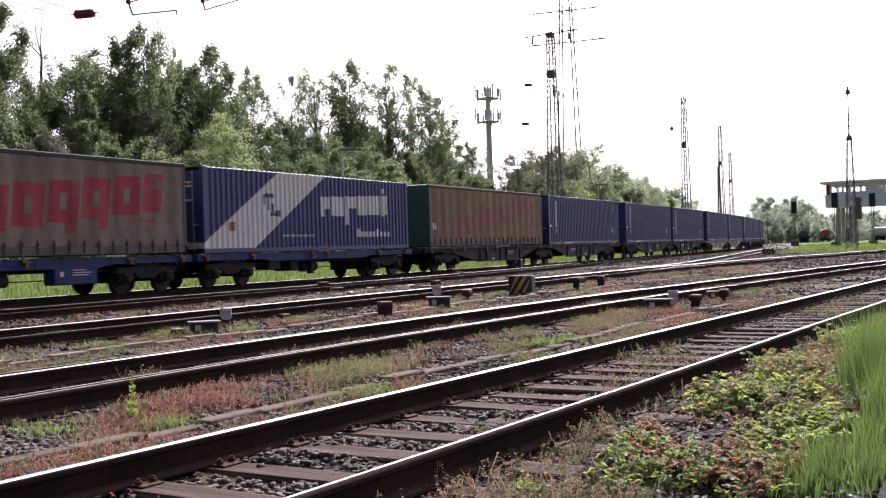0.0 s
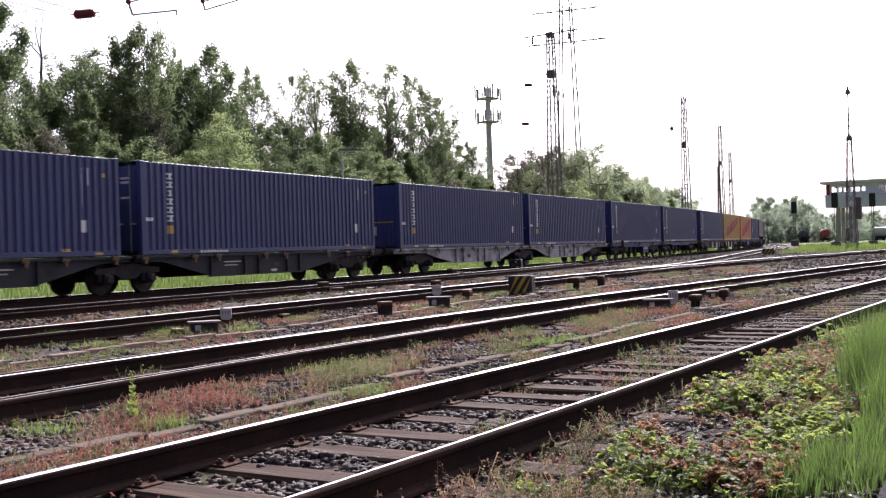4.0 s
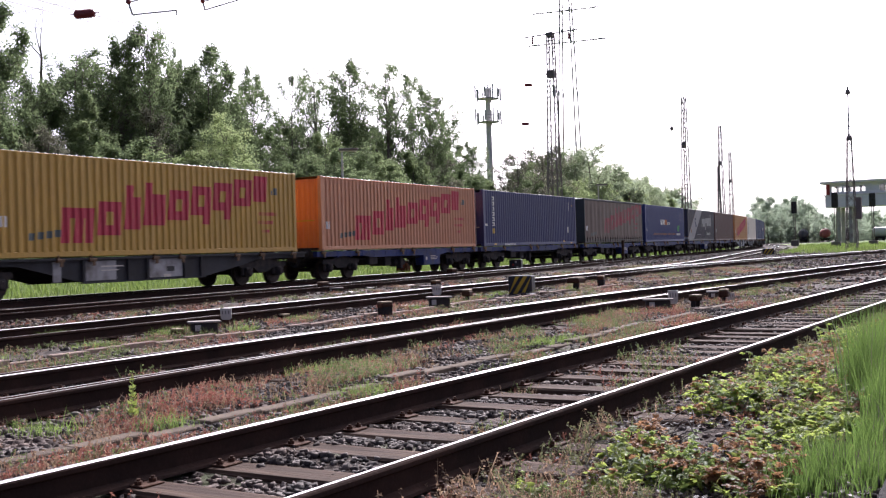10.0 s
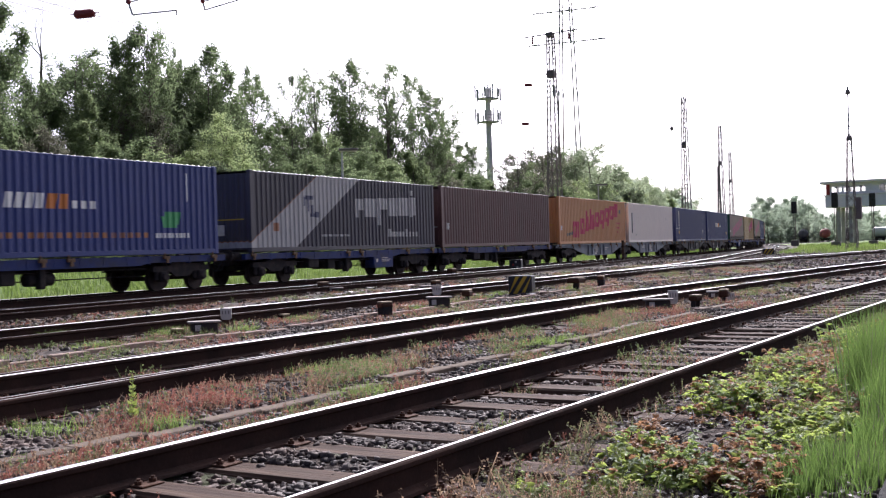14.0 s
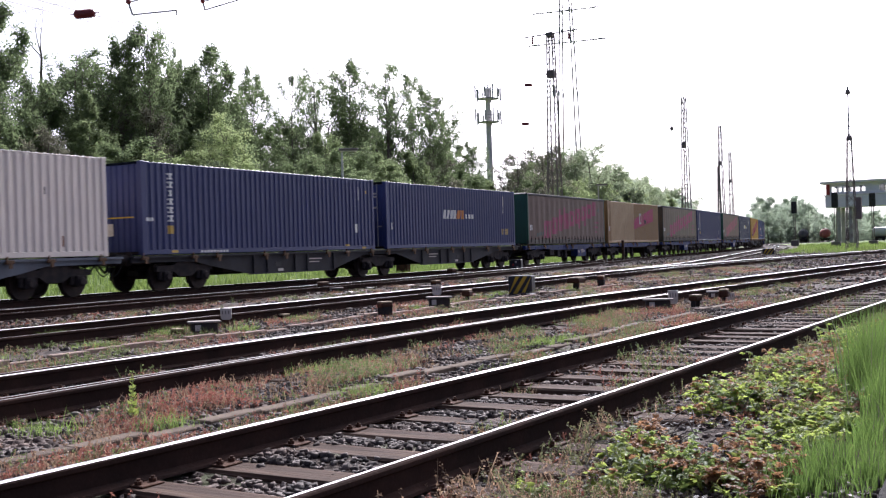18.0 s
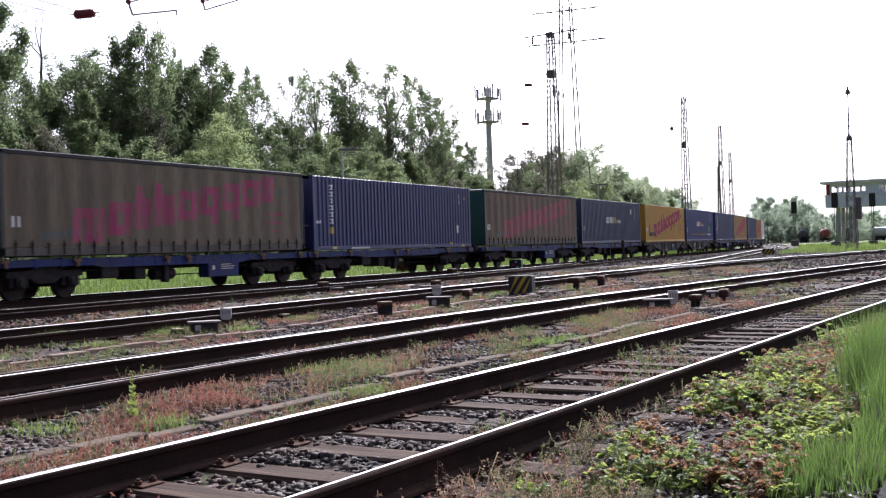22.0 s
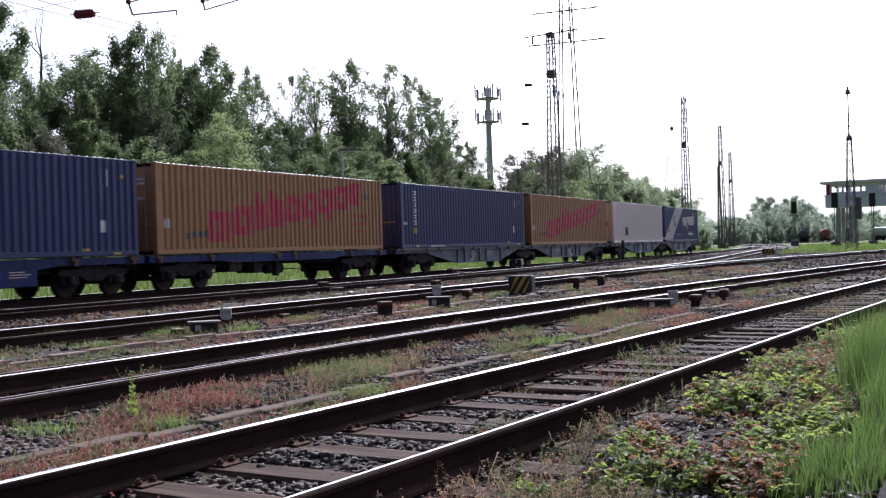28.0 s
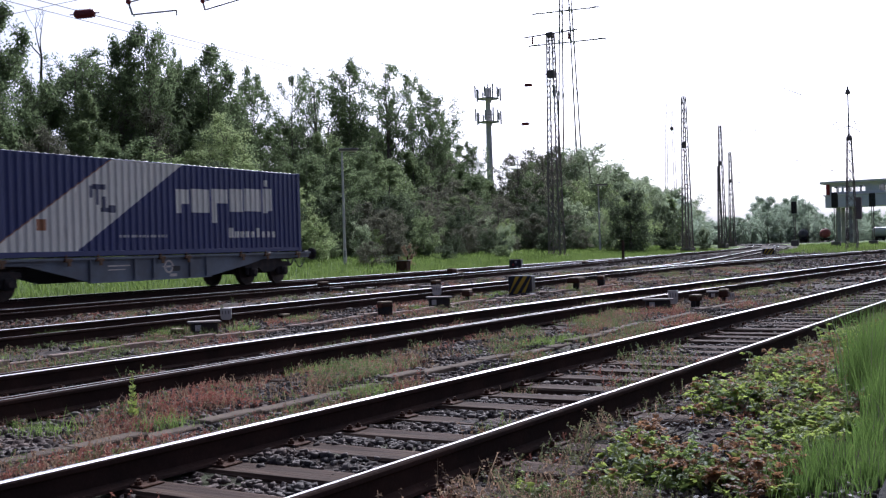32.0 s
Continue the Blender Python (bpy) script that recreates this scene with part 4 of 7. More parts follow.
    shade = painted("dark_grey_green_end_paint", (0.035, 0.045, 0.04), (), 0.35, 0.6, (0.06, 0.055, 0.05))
    trim = painted("grimy_trim_paint", (0.07, 0.06, 0.05), (), 0.4, 0.7)
    T = "deep-blue corrugated container with white block marks"
    loads = [("curtain", "dusty grey-brown tarpaulin swap body with faded red marks", tarp_grey, shade), ("box", "blue container with a slanting white band and white marks", band, None),
             ("curtain", "ochre tarpaulin swap body with a green front wall", tarp_gold, green)]
    loads += [("box", T, triton, None)] * 8
    loads += [("box", "yellow container with rising red marks", yellow, None), ("box", "salmon-orange container with rising red marks", salmon, orange), ("box", T, triton, None),
              ("curtain", "grimy brown tarpaulin swap body with faded red marks", tarp_old, shade), ("box", "bright-blue container with white and orange marks", sea, None),
              ("box", "faded dark container with a pale slanting band", band_old, None), ("box", "rusty brown corrugated container", brown, None),
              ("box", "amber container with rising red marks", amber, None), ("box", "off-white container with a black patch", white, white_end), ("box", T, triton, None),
              ("box", "navy container with white and yellow marks", navy, None), ("curtain", "brown tarpaulin swap body with rose marks and a green front wall", tarp_rose, green),
              ("box", "ochre container with a beige patch and pink marks", tan, ochre_end), ("curtain", "olive tarpaulin swap body with faded pink marks", tarp_olive, shade), ("box", T, triton, None),
              ("curtain", "dark-brown tarpaulin swap body with a green front wall", tarp_dark, green), ("box", "dull navy container with white marks", dull, None),
              ("box", "bright-yellow container with rising red marks", bright, None), ("box", "bright-blue container with white and orange marks", sea, None), ("box", T, triton, None),
              ("box", "dull ochre container with faded pink marks", ochre, ochre_end), ("box", T, triton, None), ("box", "dull ochre container with faded pink marks", ochre, ochre_end),
              ("box", "white container with a dark square patch", white_sq, white_end), ("box", "blue container with a slanting white band and white marks", band, None)]
    kinds = "blue dark dark pale blue patched blue blue blue grey dark blue blue blue dark blue grey grey".split()
    paints = {"dark": FRAME_DARK, "patched": FRAME_DARK, "pale": FRAME_PALE, "grey": FRAME_GREY}
    words = {"patched": "dark container wagon half with pale patched side beams", "dark": "grimy dark container wagon half with deep side beams", "pale": "pale grey container wagon half with deep patched side beams",
             "grey": "blue-grey container wagon half with deep side beams and rusty clamps"}
    made, moving = {}, []
    for i, u in enumerate(places):
        first, kind = i % 2 == 0, kinds[i // 2]
        key = (first, kind)
        if key in made:
            wagon = copy_thing(made[key], Matrix())
        else:
            wagon = made[key] = low_wagon(first) if kind == "blue" else fish_wagon(first, paints[kind], words[kind], kind == "grey", kind == "patched")
        form, label, paint, end = loads[i]
        key = (first, label)
        if key in made:
            load = copy_thing(made[key], Matrix())
        else:
            load = made[key] = curtain_body(label, paint, end, trim) if form == "curtain" else box_container(label, paint, not first, end)
        moving.append((wagon, load, u))
    # the white end wall with the dark square on its side is scuffed to the bare rust
    scuffed = made[(True, "white container with a dark square patch")]
    for y0, y1, z0, z1 in ((-0.2, 0.1, 0.86, 1.38), (0.16, 0.42, 0.9, 1.4), (0.47, 0.7, 0.84, 1.33), (-0.76, -0.5, 1.2, 1.5)):
        part("rust_patch", Shape().soft_box(0.016, 0.036, y0, y1, z0, z1, 0.006), BOX_DARK, scuffed, "dark rusty scuff")
    part("scrape", Shape().soft_box(0.018, 0.034, -0.3, 1.0, 0.56, 0.61, 0.004), RED_PAINT, scuffed, "red scrape")
    return moving


def train_rows(u, z):
    rows = []
    for t in range(0, 33):
        s = u - (15.9 * t + 0.011 * t * t)
        x, y, a = main_line(s)
        x2, y2, a2 = main_line(s + LENGTH)
        rows.append((float(t), pose(x, y, z, 0, 0, math.degrees(math.atan2(y2 - y, x2 - x)))))
    return rows


def motions():
    """The train runs towards and past the camera."""
    for wagon, load, u in TRAIN:
        walk(wagon, train_rows(u, 0.0))
        walk(load, train_rows(u, BODY_Z))

# ---- plants ----
def leaf_quads(rng, centres, size, flat=0.0):
    """Kite-shaped leaves round the centres, turned at random; flat pulls them level."""
    n = len(centres)
    a = rng.normal(size=(n, 3))
    a[:, 2] *= 1 - flat
    a /= np.linalg.norm(a, axis=1)[:, None]
    b = np.cross(a, rng.normal(size=(n, 3)) * [1 - flat, 1 - flat, 1] + [0, 0, flat])
    b /= np.linalg.norm(b, axis=1)[:, None] + 1e-9
    s = (size * rng.uniform(0.6, 1.3, n))[:, None]
    v = np.stack([centres - a * s, centres + b * s * 0.55 - a * s * 0.1, centres + a * s, centres - b * s * 0.55 - a * s * 0.1], 1).reshape(-1, 3)
    return v, np.arange(4 * n).reshape(-1, 4)


def blade_quads(rng, base, height, width, lean=0.35):
    """Narrow upright blades that bend outward."""
    n = len(base)
    th = rng.uniform(0, 2 * math.pi, n)
    side = np.stack([np.cos(th), np.sin(th), np.zeros(n)], -1) * (width * rng.uniform(0.6, 1.3, n))[:, None]
    ph = rng.uniform(0, 2 * math.pi, n)
    h = height * rng.uniform(0.5, 1.15, n)
    out = np.stack([np.cos(ph), np.sin(ph), np.zeros(n)], -1) * (h * lean * rng.uniform(0.1, 1.0, n))[:, None]
    up = np.stack([np.zeros(n), np.zeros(n), h], -1)
    mid, tip = base + up * 0.55 + out * 0.35, base + up + out
    v = np.stack([base - side, base + side, mid + side * 0.75, mid - side * 0.75, tip], 1).reshape(-1, 3)
    k = np.arange(n)[:, None] * 5
    q = np.concatenate([k + [0, 1, 2, 3]], 1)
    t = np.concatenate([k + [3, 2, 4, 4]], 1)
    return v, q, t


def blades_mesh(name, rng, base, height, width, material, lean=0.35):
    v, q, t = blade_quads(rng, base, height, width, lean)
    tri = np.concatenate([q[:, [0, 1, 2]], q[:, [0, 2, 3]], t[:, :3]])
    return array_mesh(name, v, tri, material)


def facing_leaves(rng, centres, outward, size, loose=0.55):
    """Kite-shaped leaves that lie roughly along the outside of their clump."""
    n = len(centres)
    nrm = outward + rng.normal(size=(n, 3)) * loose
    nrm /= np.linalg.norm(nrm, axis=1)[:, None] + 1e-9
    a = np.cross(nrm, rng.normal(size=(n, 3)))
    a /= np.linalg.norm(a, axis=1)[:, None] + 1e-9
    b = np.cross(nrm, a)
    s = (size * rng.uniform(0.6, 1.35, n))[:, None]
    v = np.stack([centres - a * s, centres + b * s * 0.6 - a * s * 0.1, centres + a * s, centres - b * s * 0.6 - a * s * 0.1], 1).reshape(-1, 3)
    return v, np.arange(4 * n).reshape(-1, 4)


def tree_kind(seed, name, label, leaf, h, w, base, limbs, sub, twigs, each, size, shape="round", loose=0.2):
    """A tree grown from its trunk: curved limbs, side branches and twigs, with the leaves in small tufts along the twigs."""
    rng = np.random.default_rng(seed)
    t = thing(name, label, "tree" if name == "tree" else "bush", "trees beside the line" if name == "tree" else "bushes beside the line")
    s = Shape()
    trunk_r = 0.011 * h + 0.04
    steps = 7
    wob = np.cumsum(rng.normal(0, 0.018 * h, (steps, 2)), 0) * 0.6
    spine = [np.array((0, 0, -0.3))] + [np.array((wob[i, 0], wob[i, 1], h * 0.93 * (i + 1) / steps)) for i in range(steps)]
    radii = [trunk_r * (1.3 if i == 0 else 1 - 0.9 * i / steps) for i in range(steps + 1)]
    for i in range(steps):
        s.tube(spine[i], spine[i + 1], radii[i], radii[i + 1], 7, caps=False)

    def on_spine(z):
        k = min(max(int(z / (h * 0.93) * steps), 0), steps - 1)
        lo, hi = spine[k], spine[k + 1]
        return lo + (hi - lo) * min(max((z - lo[2]) / (hi[2] - lo[2]), 0), 1)

    ends = []
    for i in range(limbs):
        f = (i + rng.uniform(0.1, 0.9)) / limbs
        wide = {"round": max(1 - (abs(2 * f - 0.9) / 1.14) ** 2.4, 0.04) ** 0.5, "brush": max(1 - (abs(2 * f - 0.8) / 1.25) ** 2.6, 0.04) ** 0.5}[shape]
        th = i * 2.4 + rng.uniform(-0.5, 0.5)
        reach = w * wide * rng.uniform(0.45, 1.0)
        low = max(base, 0.0)
        tip = np.array((reach * math.cos(th), reach * math.sin(th), low + (h * 0.96 - low) * f))
        up = rng.uniform(0.9, 1.9) if shape == "brush" else rng.uniform(0.45, 1.1)
        p = on_spine(max(tip[2] - reach * up - 0.03 * h, min(0.12 * h, tip[2])))
        tip[:2] += on_spine(tip[2])[:2]
        length = max(np.linalg.norm(tip - p), 0.3 * w)
        d = (tip - p) / np.linalg.norm(tip - p)
        r = max(trunk_r * 0.42 * (1 - 0.55 * f), 0.03)
        line = [p]
        for k in range(4):
            q = p + (tip - p) * (k + 1) / 4 + [0, 0, -0.06 * length * math.sin(math.pi * (k + 1) / 4)] + rng.normal(0, 0.03 * length, 3)
            s.tube(line[-1], q, r * (1 - 0.2 * k), r * (0.8 - 0.2 * k), 5, caps=False)
            line.append(q)
        for j in range(sub):
            u = 0.3 + 0.7 * (j + rng.uniform(0.2, 1.0)) / sub
            k = min(int(u * 4), 3)
            a = line[k] + (line[k + 1] - line[k]) * (u * 4 - k)
            e = d * 0.6 + rng.normal(0, 0.75, 3) + [0, 0, 0.2]
            e /= np.linalg.norm(e)
            reach = min(length, w) * rng.uniform(0.25, 0.5)
            b = a + e * reach
            b[2] = min(b[2], h * rng.uniform(0.96, 1.02))
            s.tube(a, b, max(r * 0.3, 0.016), 0.008, 4, caps=False)
            for _ in range(twigs):
                v = rng.uniform(0.25, 1.0)
                g = e * 0.4 + rng.normal(0, 0.8, 3) + [0, 0, 0.1]
                g /= np.linalg.norm(g)
                root = a + (b - a) * v
                tip = root + g * reach * rng.uniform(0.25, 0.6)
                if rng.uniform() < 0.35:
                    s.tube(root, tip, 0.01, 0.005, 3, caps=False)
                ends.append((root, tip, g))
    root, tip, out = (np.repeat(np.array(c), each, 0) for c in zip(*ends))
    k = rng.uniform(0.3, 1.1, (len(root), 1))
    pts = root + (tip - root) * k + rng.normal(size=root.shape) * loose * (w / 3.5)
    v, q = facing_leaves(rng, pts, out * 0.5 + [0, 0, 0.45], size, 0.75)
    part("trunk", s, BARK, t, smooth=True)
    part("crown", array_mesh("crown", v, q, leaf), None, t)
    return t


# the closed top of the wood, as bearing and slope seen from the yard
SKY_AZ = [13.3, 14.3, 14.9, 15.7, 16.5, 17.4, 18.2, 19, 20, 21, 22.2, 23.8, 24.5, 25.2, 25.8, 26.7, 29, 30.1, 30.8, 31.4, 33.2, 34.4, 35.6, 36.5, 38, 39, 41.5, 43, 44.5, 46, 49, 55]
SKY_EL = [1.0, 2.0, 2.6, 2.9, 3.4, 3.9, 4.3, 4.6, 4.7, 4.7, 4.7, 4.2, 3.8, 4.0, 5.2, 5.7, 5.9, 6.3, 6.9, 7.3, 7.4, 7.2, 7.6, 8.0, 9.4, 10.0, 9.9, 10.4, 10.0, 9.6, 9.6, 10.5]


def wood_height(x, y):
    """How tall the closed wood stands at a place on the bank."""
    el = np.interp(math.degrees(math.atan2(y, x)), SKY_AZ, SKY_EL)
    return math.hypot(x, y) * math.tan(radians(el)) + EYE.z - float(ground_height(x, y))


# single trees that stand above the wood: kind, x, y, height, half width
TALL_TREES = [("deep", 45.4, 53.3, 15.9, 3.0), ("open", 50.6, 56.5, 13.3, 2.1), ("airy", 53.6, 55.3, 15.0, 2.7), ("deep", 56.4, 55.3, 16.4, 2.7), ("open", 59.1, 54.3, 17.6, 2.5), ("deep", 62.0, 57.0, 14.9, 2.5),
              ("open", 65.8, 57.4, 16.7, 1.2), ("open", 64.6, 56.0, 15.5, 2.1), ("deep", 67.3, 55.5, 17.1, 2.7), ("deep", 70.6, 56.5, 15.9, 2.3), ("open", 75.0, 56.7, 16.5, 2.2), ("airy", 79.6, 55.8, 16.8, 2.2),
              ("sheer", 85.0, 57.1, 17.9, 3.1), ("airy", 87.6, 58.5, 18.1, 2.7), ("open", 90.6, 56.3, 19.9, 2.8), ("deep", 91.5, 57.5, 16.5, 2.5), ("airy", 97.8, 56.8, 20.9, 3.7), ("open", 100.6, 58.0, 17.7, 1.8), ("airy", 103.0, 56.5, 20.3, 2.7),
              ("open", 107.4, 57.4, 19.3, 3.4), ("open", 111.5, 58.5, 16.9, 2.2), ("airy", 115.3, 58.0, 16.8, 2.2), ("open", 116.4, 56.1, 13.4, 2.0), ("dusky", 121.5, 52.5, 12.2, 4.0), ("dusky", 128.8, 51.9, 13.5, 4.3),
              ("open", 145.0, 57.1, 14.7, 4.0), ("willow", 150.6, 54.9, 15.6, 4.3), ("willow", 157.6, 54.9, 15.8, 4.9), ("willow", 163.7, 53.0, 13.9, 4.3), ("willow", 178.0, 53.5, 12.0, 3.0), ("willow", 193.0, 52.0, 11.1, 4.5), ("willow", 203.6, 51.5, 8.6, 3.4)]


def build_wood():
    kinds = {
        "deep": [tree_kind(n, "tree", "dense dark-green broadleaf tree on the bank", LEAF_DEEP, 14, 3.6, 1.2, 22, 8, 6, 20, 0.1) for n in (11, 12, 13)],
        "mid": [tree_kind(n, "tree", "green broadleaf tree with an uneven crown", LEAF_MID, 14, 3.3, 1.0, 20, 8, 6, 20, 0.1) for n in (21, 22)],
        "fresh": [tree_kind(n, "tree", "fresh light-green tree in front of the wood", LEAF_FRESH, 14, 3.3, 0.4, 22, 8, 6, 20, 0.09, "brush") for n in (24, 25)],
        "open": [tree_kind(n, "tree", "half-open green tree with limbs showing through", LEAF_DEEP, 15, 3.4, 3.0, 26, 7, 6, 15, 0.09, loose=0.17) for n in (34, 35)],
        "airy": [tree_kind(n, "tree", "tall airy tree with thin foliage and visible limbs", LEAF_DEEP, 15, 3.4, 4.0, 22, 7, 5, 11, 0.08, loose=0.14) for n in (31, 32, 33)],
        "sheer": [tree_kind(36, "tree", "thin young tree with sparse leaves and many stems", LEAF_MID, 15, 3.2, 3.4, 22, 6, 5, 9, 0.065, "brush", loose=0.14)],
        "dusky": [tree_kind(n, "tree", "dusky brown-green tree with a twiggy top", LEAF_DUSK, 13, 3.6, 0.8, 20, 7, 6, 13, 0.085, loose=0.16) for n in (39, 40)],
        "willow": [tree_kind(n, "tree", "pale upright willow with feathery shoots", LEAF_PALE, 13, 3.4, 0.4, 24, 7, 6, 17, 0.085, "brush") for n in (73, 74)],
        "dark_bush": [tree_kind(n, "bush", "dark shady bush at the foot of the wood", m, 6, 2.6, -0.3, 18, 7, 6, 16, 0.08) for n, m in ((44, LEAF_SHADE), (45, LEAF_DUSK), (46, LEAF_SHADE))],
        "fresh_bush": [tree_kind(n, "bush", "fresh green bush at the foot of the wood", m, 6, 2.4, -0.3, 18, 7, 6, 16, 0.08, "brush") for n, m in ((41, LEAF_FRESH), (42, LEAF_MID), (43, LEAF_PALE))],
        "pale": [tree_kind(n, "tree", "grey-green tree far along the line, haze painted into its leaves", LEAF_FAR_HAZE, 13, 4.2, 0.2, 20, 7, 6, 14, 0.15) for n in (71, 72)],
        "dry": [tree_kind(61, "bush", "dry brown bush in the grass", DRY, 3, 1.2, -0.1, 12, 6, 5, 9, 0.05)],
    }
    full = {"deep": 14, "mid": 14, "fresh": 14, "pale": 13, "willow": 13, "dusky": 13, "open": 15, "airy": 15, "sheer": 15, "dark_bush": 6, "fresh_bush": 6, "dry": 3}
    half = {"deep": 3.1, "mid": 3.0, "willow": 2.5, "dusky": 3.0, "open": 2.9, "airy": 2.7, "sheer": 2.5}
    used, turns = set(), dict.fromkeys(kinds, 0)
    rng = random.Random(5)

    def plant(kind, x, y, height, turn, wide=None):
        turns[kind] += 1
        ob = kinds[kind][turns[kind] % len(kinds[kind])]
        k = height / full[kind]
        if wide is None:
            wide = (max(k, 0.75) if full[kind] > 7 else max(k, 0.3)) * rng.uniform(0.9, 1.2)
        m = pose(x, y, float(ground_height(x, y)) - 0.1, 0, 0, turn) @ Matrix.Diagonal((wide, wide, k, 1))
        if ob in used:
            copy_thing(ob, m @ Matrix.Diagonal((*(1 / c for c in ob.scale), 1)))
        else:
            used.add(ob)
            ob.matrix_basis = m

    for kind, x, y, h, w in TALL_TREES:
        plant(kind, x, y, h, rng.uniform(0, 360), w / half[kind])
    for side, step, low, high, pick in ((33, 4.0, 0.88, 1.03, "row"), (26.5, 4.4, 0.72, 0.95, "mid"), (21, 4.2, 0.55, 0.8, "mid"), (16.5, 3.0, 0.36, 0.56, "bush"), (12.8, 2.8, 0.2, 0.38, "bush")):
        u = 2.0 if side > 20 else 12.0
        while u < 420:
            s = side + rng.uniform(-2.2, 2.2) * (0.5 if pick == "bush" else 1)
            x, y, a = main_line(u + rng.uniform(-1, 1), s)
            az = math.degrees(math.atan2(y, x))
            end = az < 18.2 and u > 165
            h = wood_height(x, y) * (rng.uniform(0.7, 1.0) if end else rng.uniform(low, high))
            if az > 13.6 and h > 0.8:
                if end and h > 4:
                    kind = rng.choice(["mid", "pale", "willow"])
                elif pick == "row":
                    kind = rng.choice(["deep", "deep", "mid"]) if az > 20.5 else rng.choice(["mid", "willow"])
                elif pick == "mid":
                    kind = rng.choice(["fresh", "fresh", "mid"] if side < 23 and (az > 44.5 or 37 < az < 41.5) else ["deep", "dusky", "mid"] if az > 20.5 else ["mid", "fresh", "willow"])
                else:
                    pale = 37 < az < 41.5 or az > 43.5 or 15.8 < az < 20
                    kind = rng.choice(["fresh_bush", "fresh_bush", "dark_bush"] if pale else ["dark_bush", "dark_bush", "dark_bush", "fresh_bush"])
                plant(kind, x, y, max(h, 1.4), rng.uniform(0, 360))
            u += step * rng.uniform(0.8, 1.2) * (1.0 if u < 215 else 2.6 if side < 22 else 99)
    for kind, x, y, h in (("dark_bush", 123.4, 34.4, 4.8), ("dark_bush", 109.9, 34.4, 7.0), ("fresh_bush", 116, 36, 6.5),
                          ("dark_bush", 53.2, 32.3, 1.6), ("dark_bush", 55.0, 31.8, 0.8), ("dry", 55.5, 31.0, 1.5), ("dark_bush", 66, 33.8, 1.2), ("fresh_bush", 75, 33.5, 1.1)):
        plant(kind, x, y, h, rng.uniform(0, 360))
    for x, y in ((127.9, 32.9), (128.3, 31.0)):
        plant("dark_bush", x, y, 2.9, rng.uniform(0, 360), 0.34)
    # far row, in the leaf colour that carries the haze
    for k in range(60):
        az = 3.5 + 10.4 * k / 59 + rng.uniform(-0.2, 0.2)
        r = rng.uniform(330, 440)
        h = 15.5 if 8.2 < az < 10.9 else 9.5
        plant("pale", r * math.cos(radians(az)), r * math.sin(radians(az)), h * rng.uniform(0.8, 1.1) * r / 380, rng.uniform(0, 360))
    bare = thing("tree", "bare dead tree with thin crooked twigs", "tree")
    bare.matrix_basis = pose(52.4, 57.6, 1.2) @ Matrix.Diagonal((1.12, 1.12, 1.1, 1))
    s = Shape()
    twig = random.Random(4)

    def fork(p, d, length, r, depth):
        q = p
        for _ in range(3):
            e = q + d * (length / 3)
            s.tube(q, e, r, r * 0.82, 5, caps=False)
            q, r = e, r * 0.82
            d = (d + Vector((twig.uniform(-0.3, 0.3), twig.uniform(-0.3, 0.3), twig.uniform(-0.12, 0.2)))).normalized()
        if depth:
            for _ in range(3):
                fork(q, (d + Vector((twig.uniform(-0.8, 0.8), twig.uniform(-0.8, 0.8), twig.uniform(-0.1, 0.5)))).normalized(), length * 0.55, r * 0.7, depth - 1)

    s.tube((0, 0, 0), (0.1, 0, 9.4), 0.16, 0.12, 6)
    fork(Vector((0.1, 0, 9.4)), Vector((0, 0, 1)), 3.2, 0.12, 3)
    fork(Vector((0.1, 0, 9.0)), Vector((0.6, -0.5, 0.35)), 1.3, 0.055, 1)
    part("trunk", s, BARK, bare)


TROUGH = smooth_line([(-4, 6.1), (3, 5.45), (8.2, 5.13), (12.5, 4.86), (18, 4.72), (23, 4.35)], 0.5)
DUCT = smooth_line([(4, 11.0), (9, 10.8), (14, 10.5), (20, 10.55), (25, 10.45), (31, 10.1), (40, 9.4)], 0.5)


def scatter(rng, n, x0, x1, y0, y1, power=1.0):
    """Places in a box, crowded towards x0."""
    x = x0 + (x1 - x0) * rng.uniform(0, 1, n) ** power
    return x, rng.uniform(y0, y1, n)


def patch(x, y, k, s):
    """A soft patchiness between 0 and 1."""
    return 0.5 + 0.25 * np.sin(x * s + k) * np.cos(y * s * 1.3 + 2 * k) + 0.25 * np.sin(x * s * 0.37 - y * s * 0.9 + 3 * k)


def clear_of_rails(x, y, gap=0.07):
    ok = np.ones(len(x), bool)
    for line in (TRACK_1, TRACK_2, TRACK_3, TRACK_4):
        d = np.abs(np.abs(track_distance(x, y, line)) - 0.7535)
        ok &= d > gap
    return ok


def stuff(name, mesh, label, category):
    return tagged(new(name, mesh), label, category, kind="stuff")


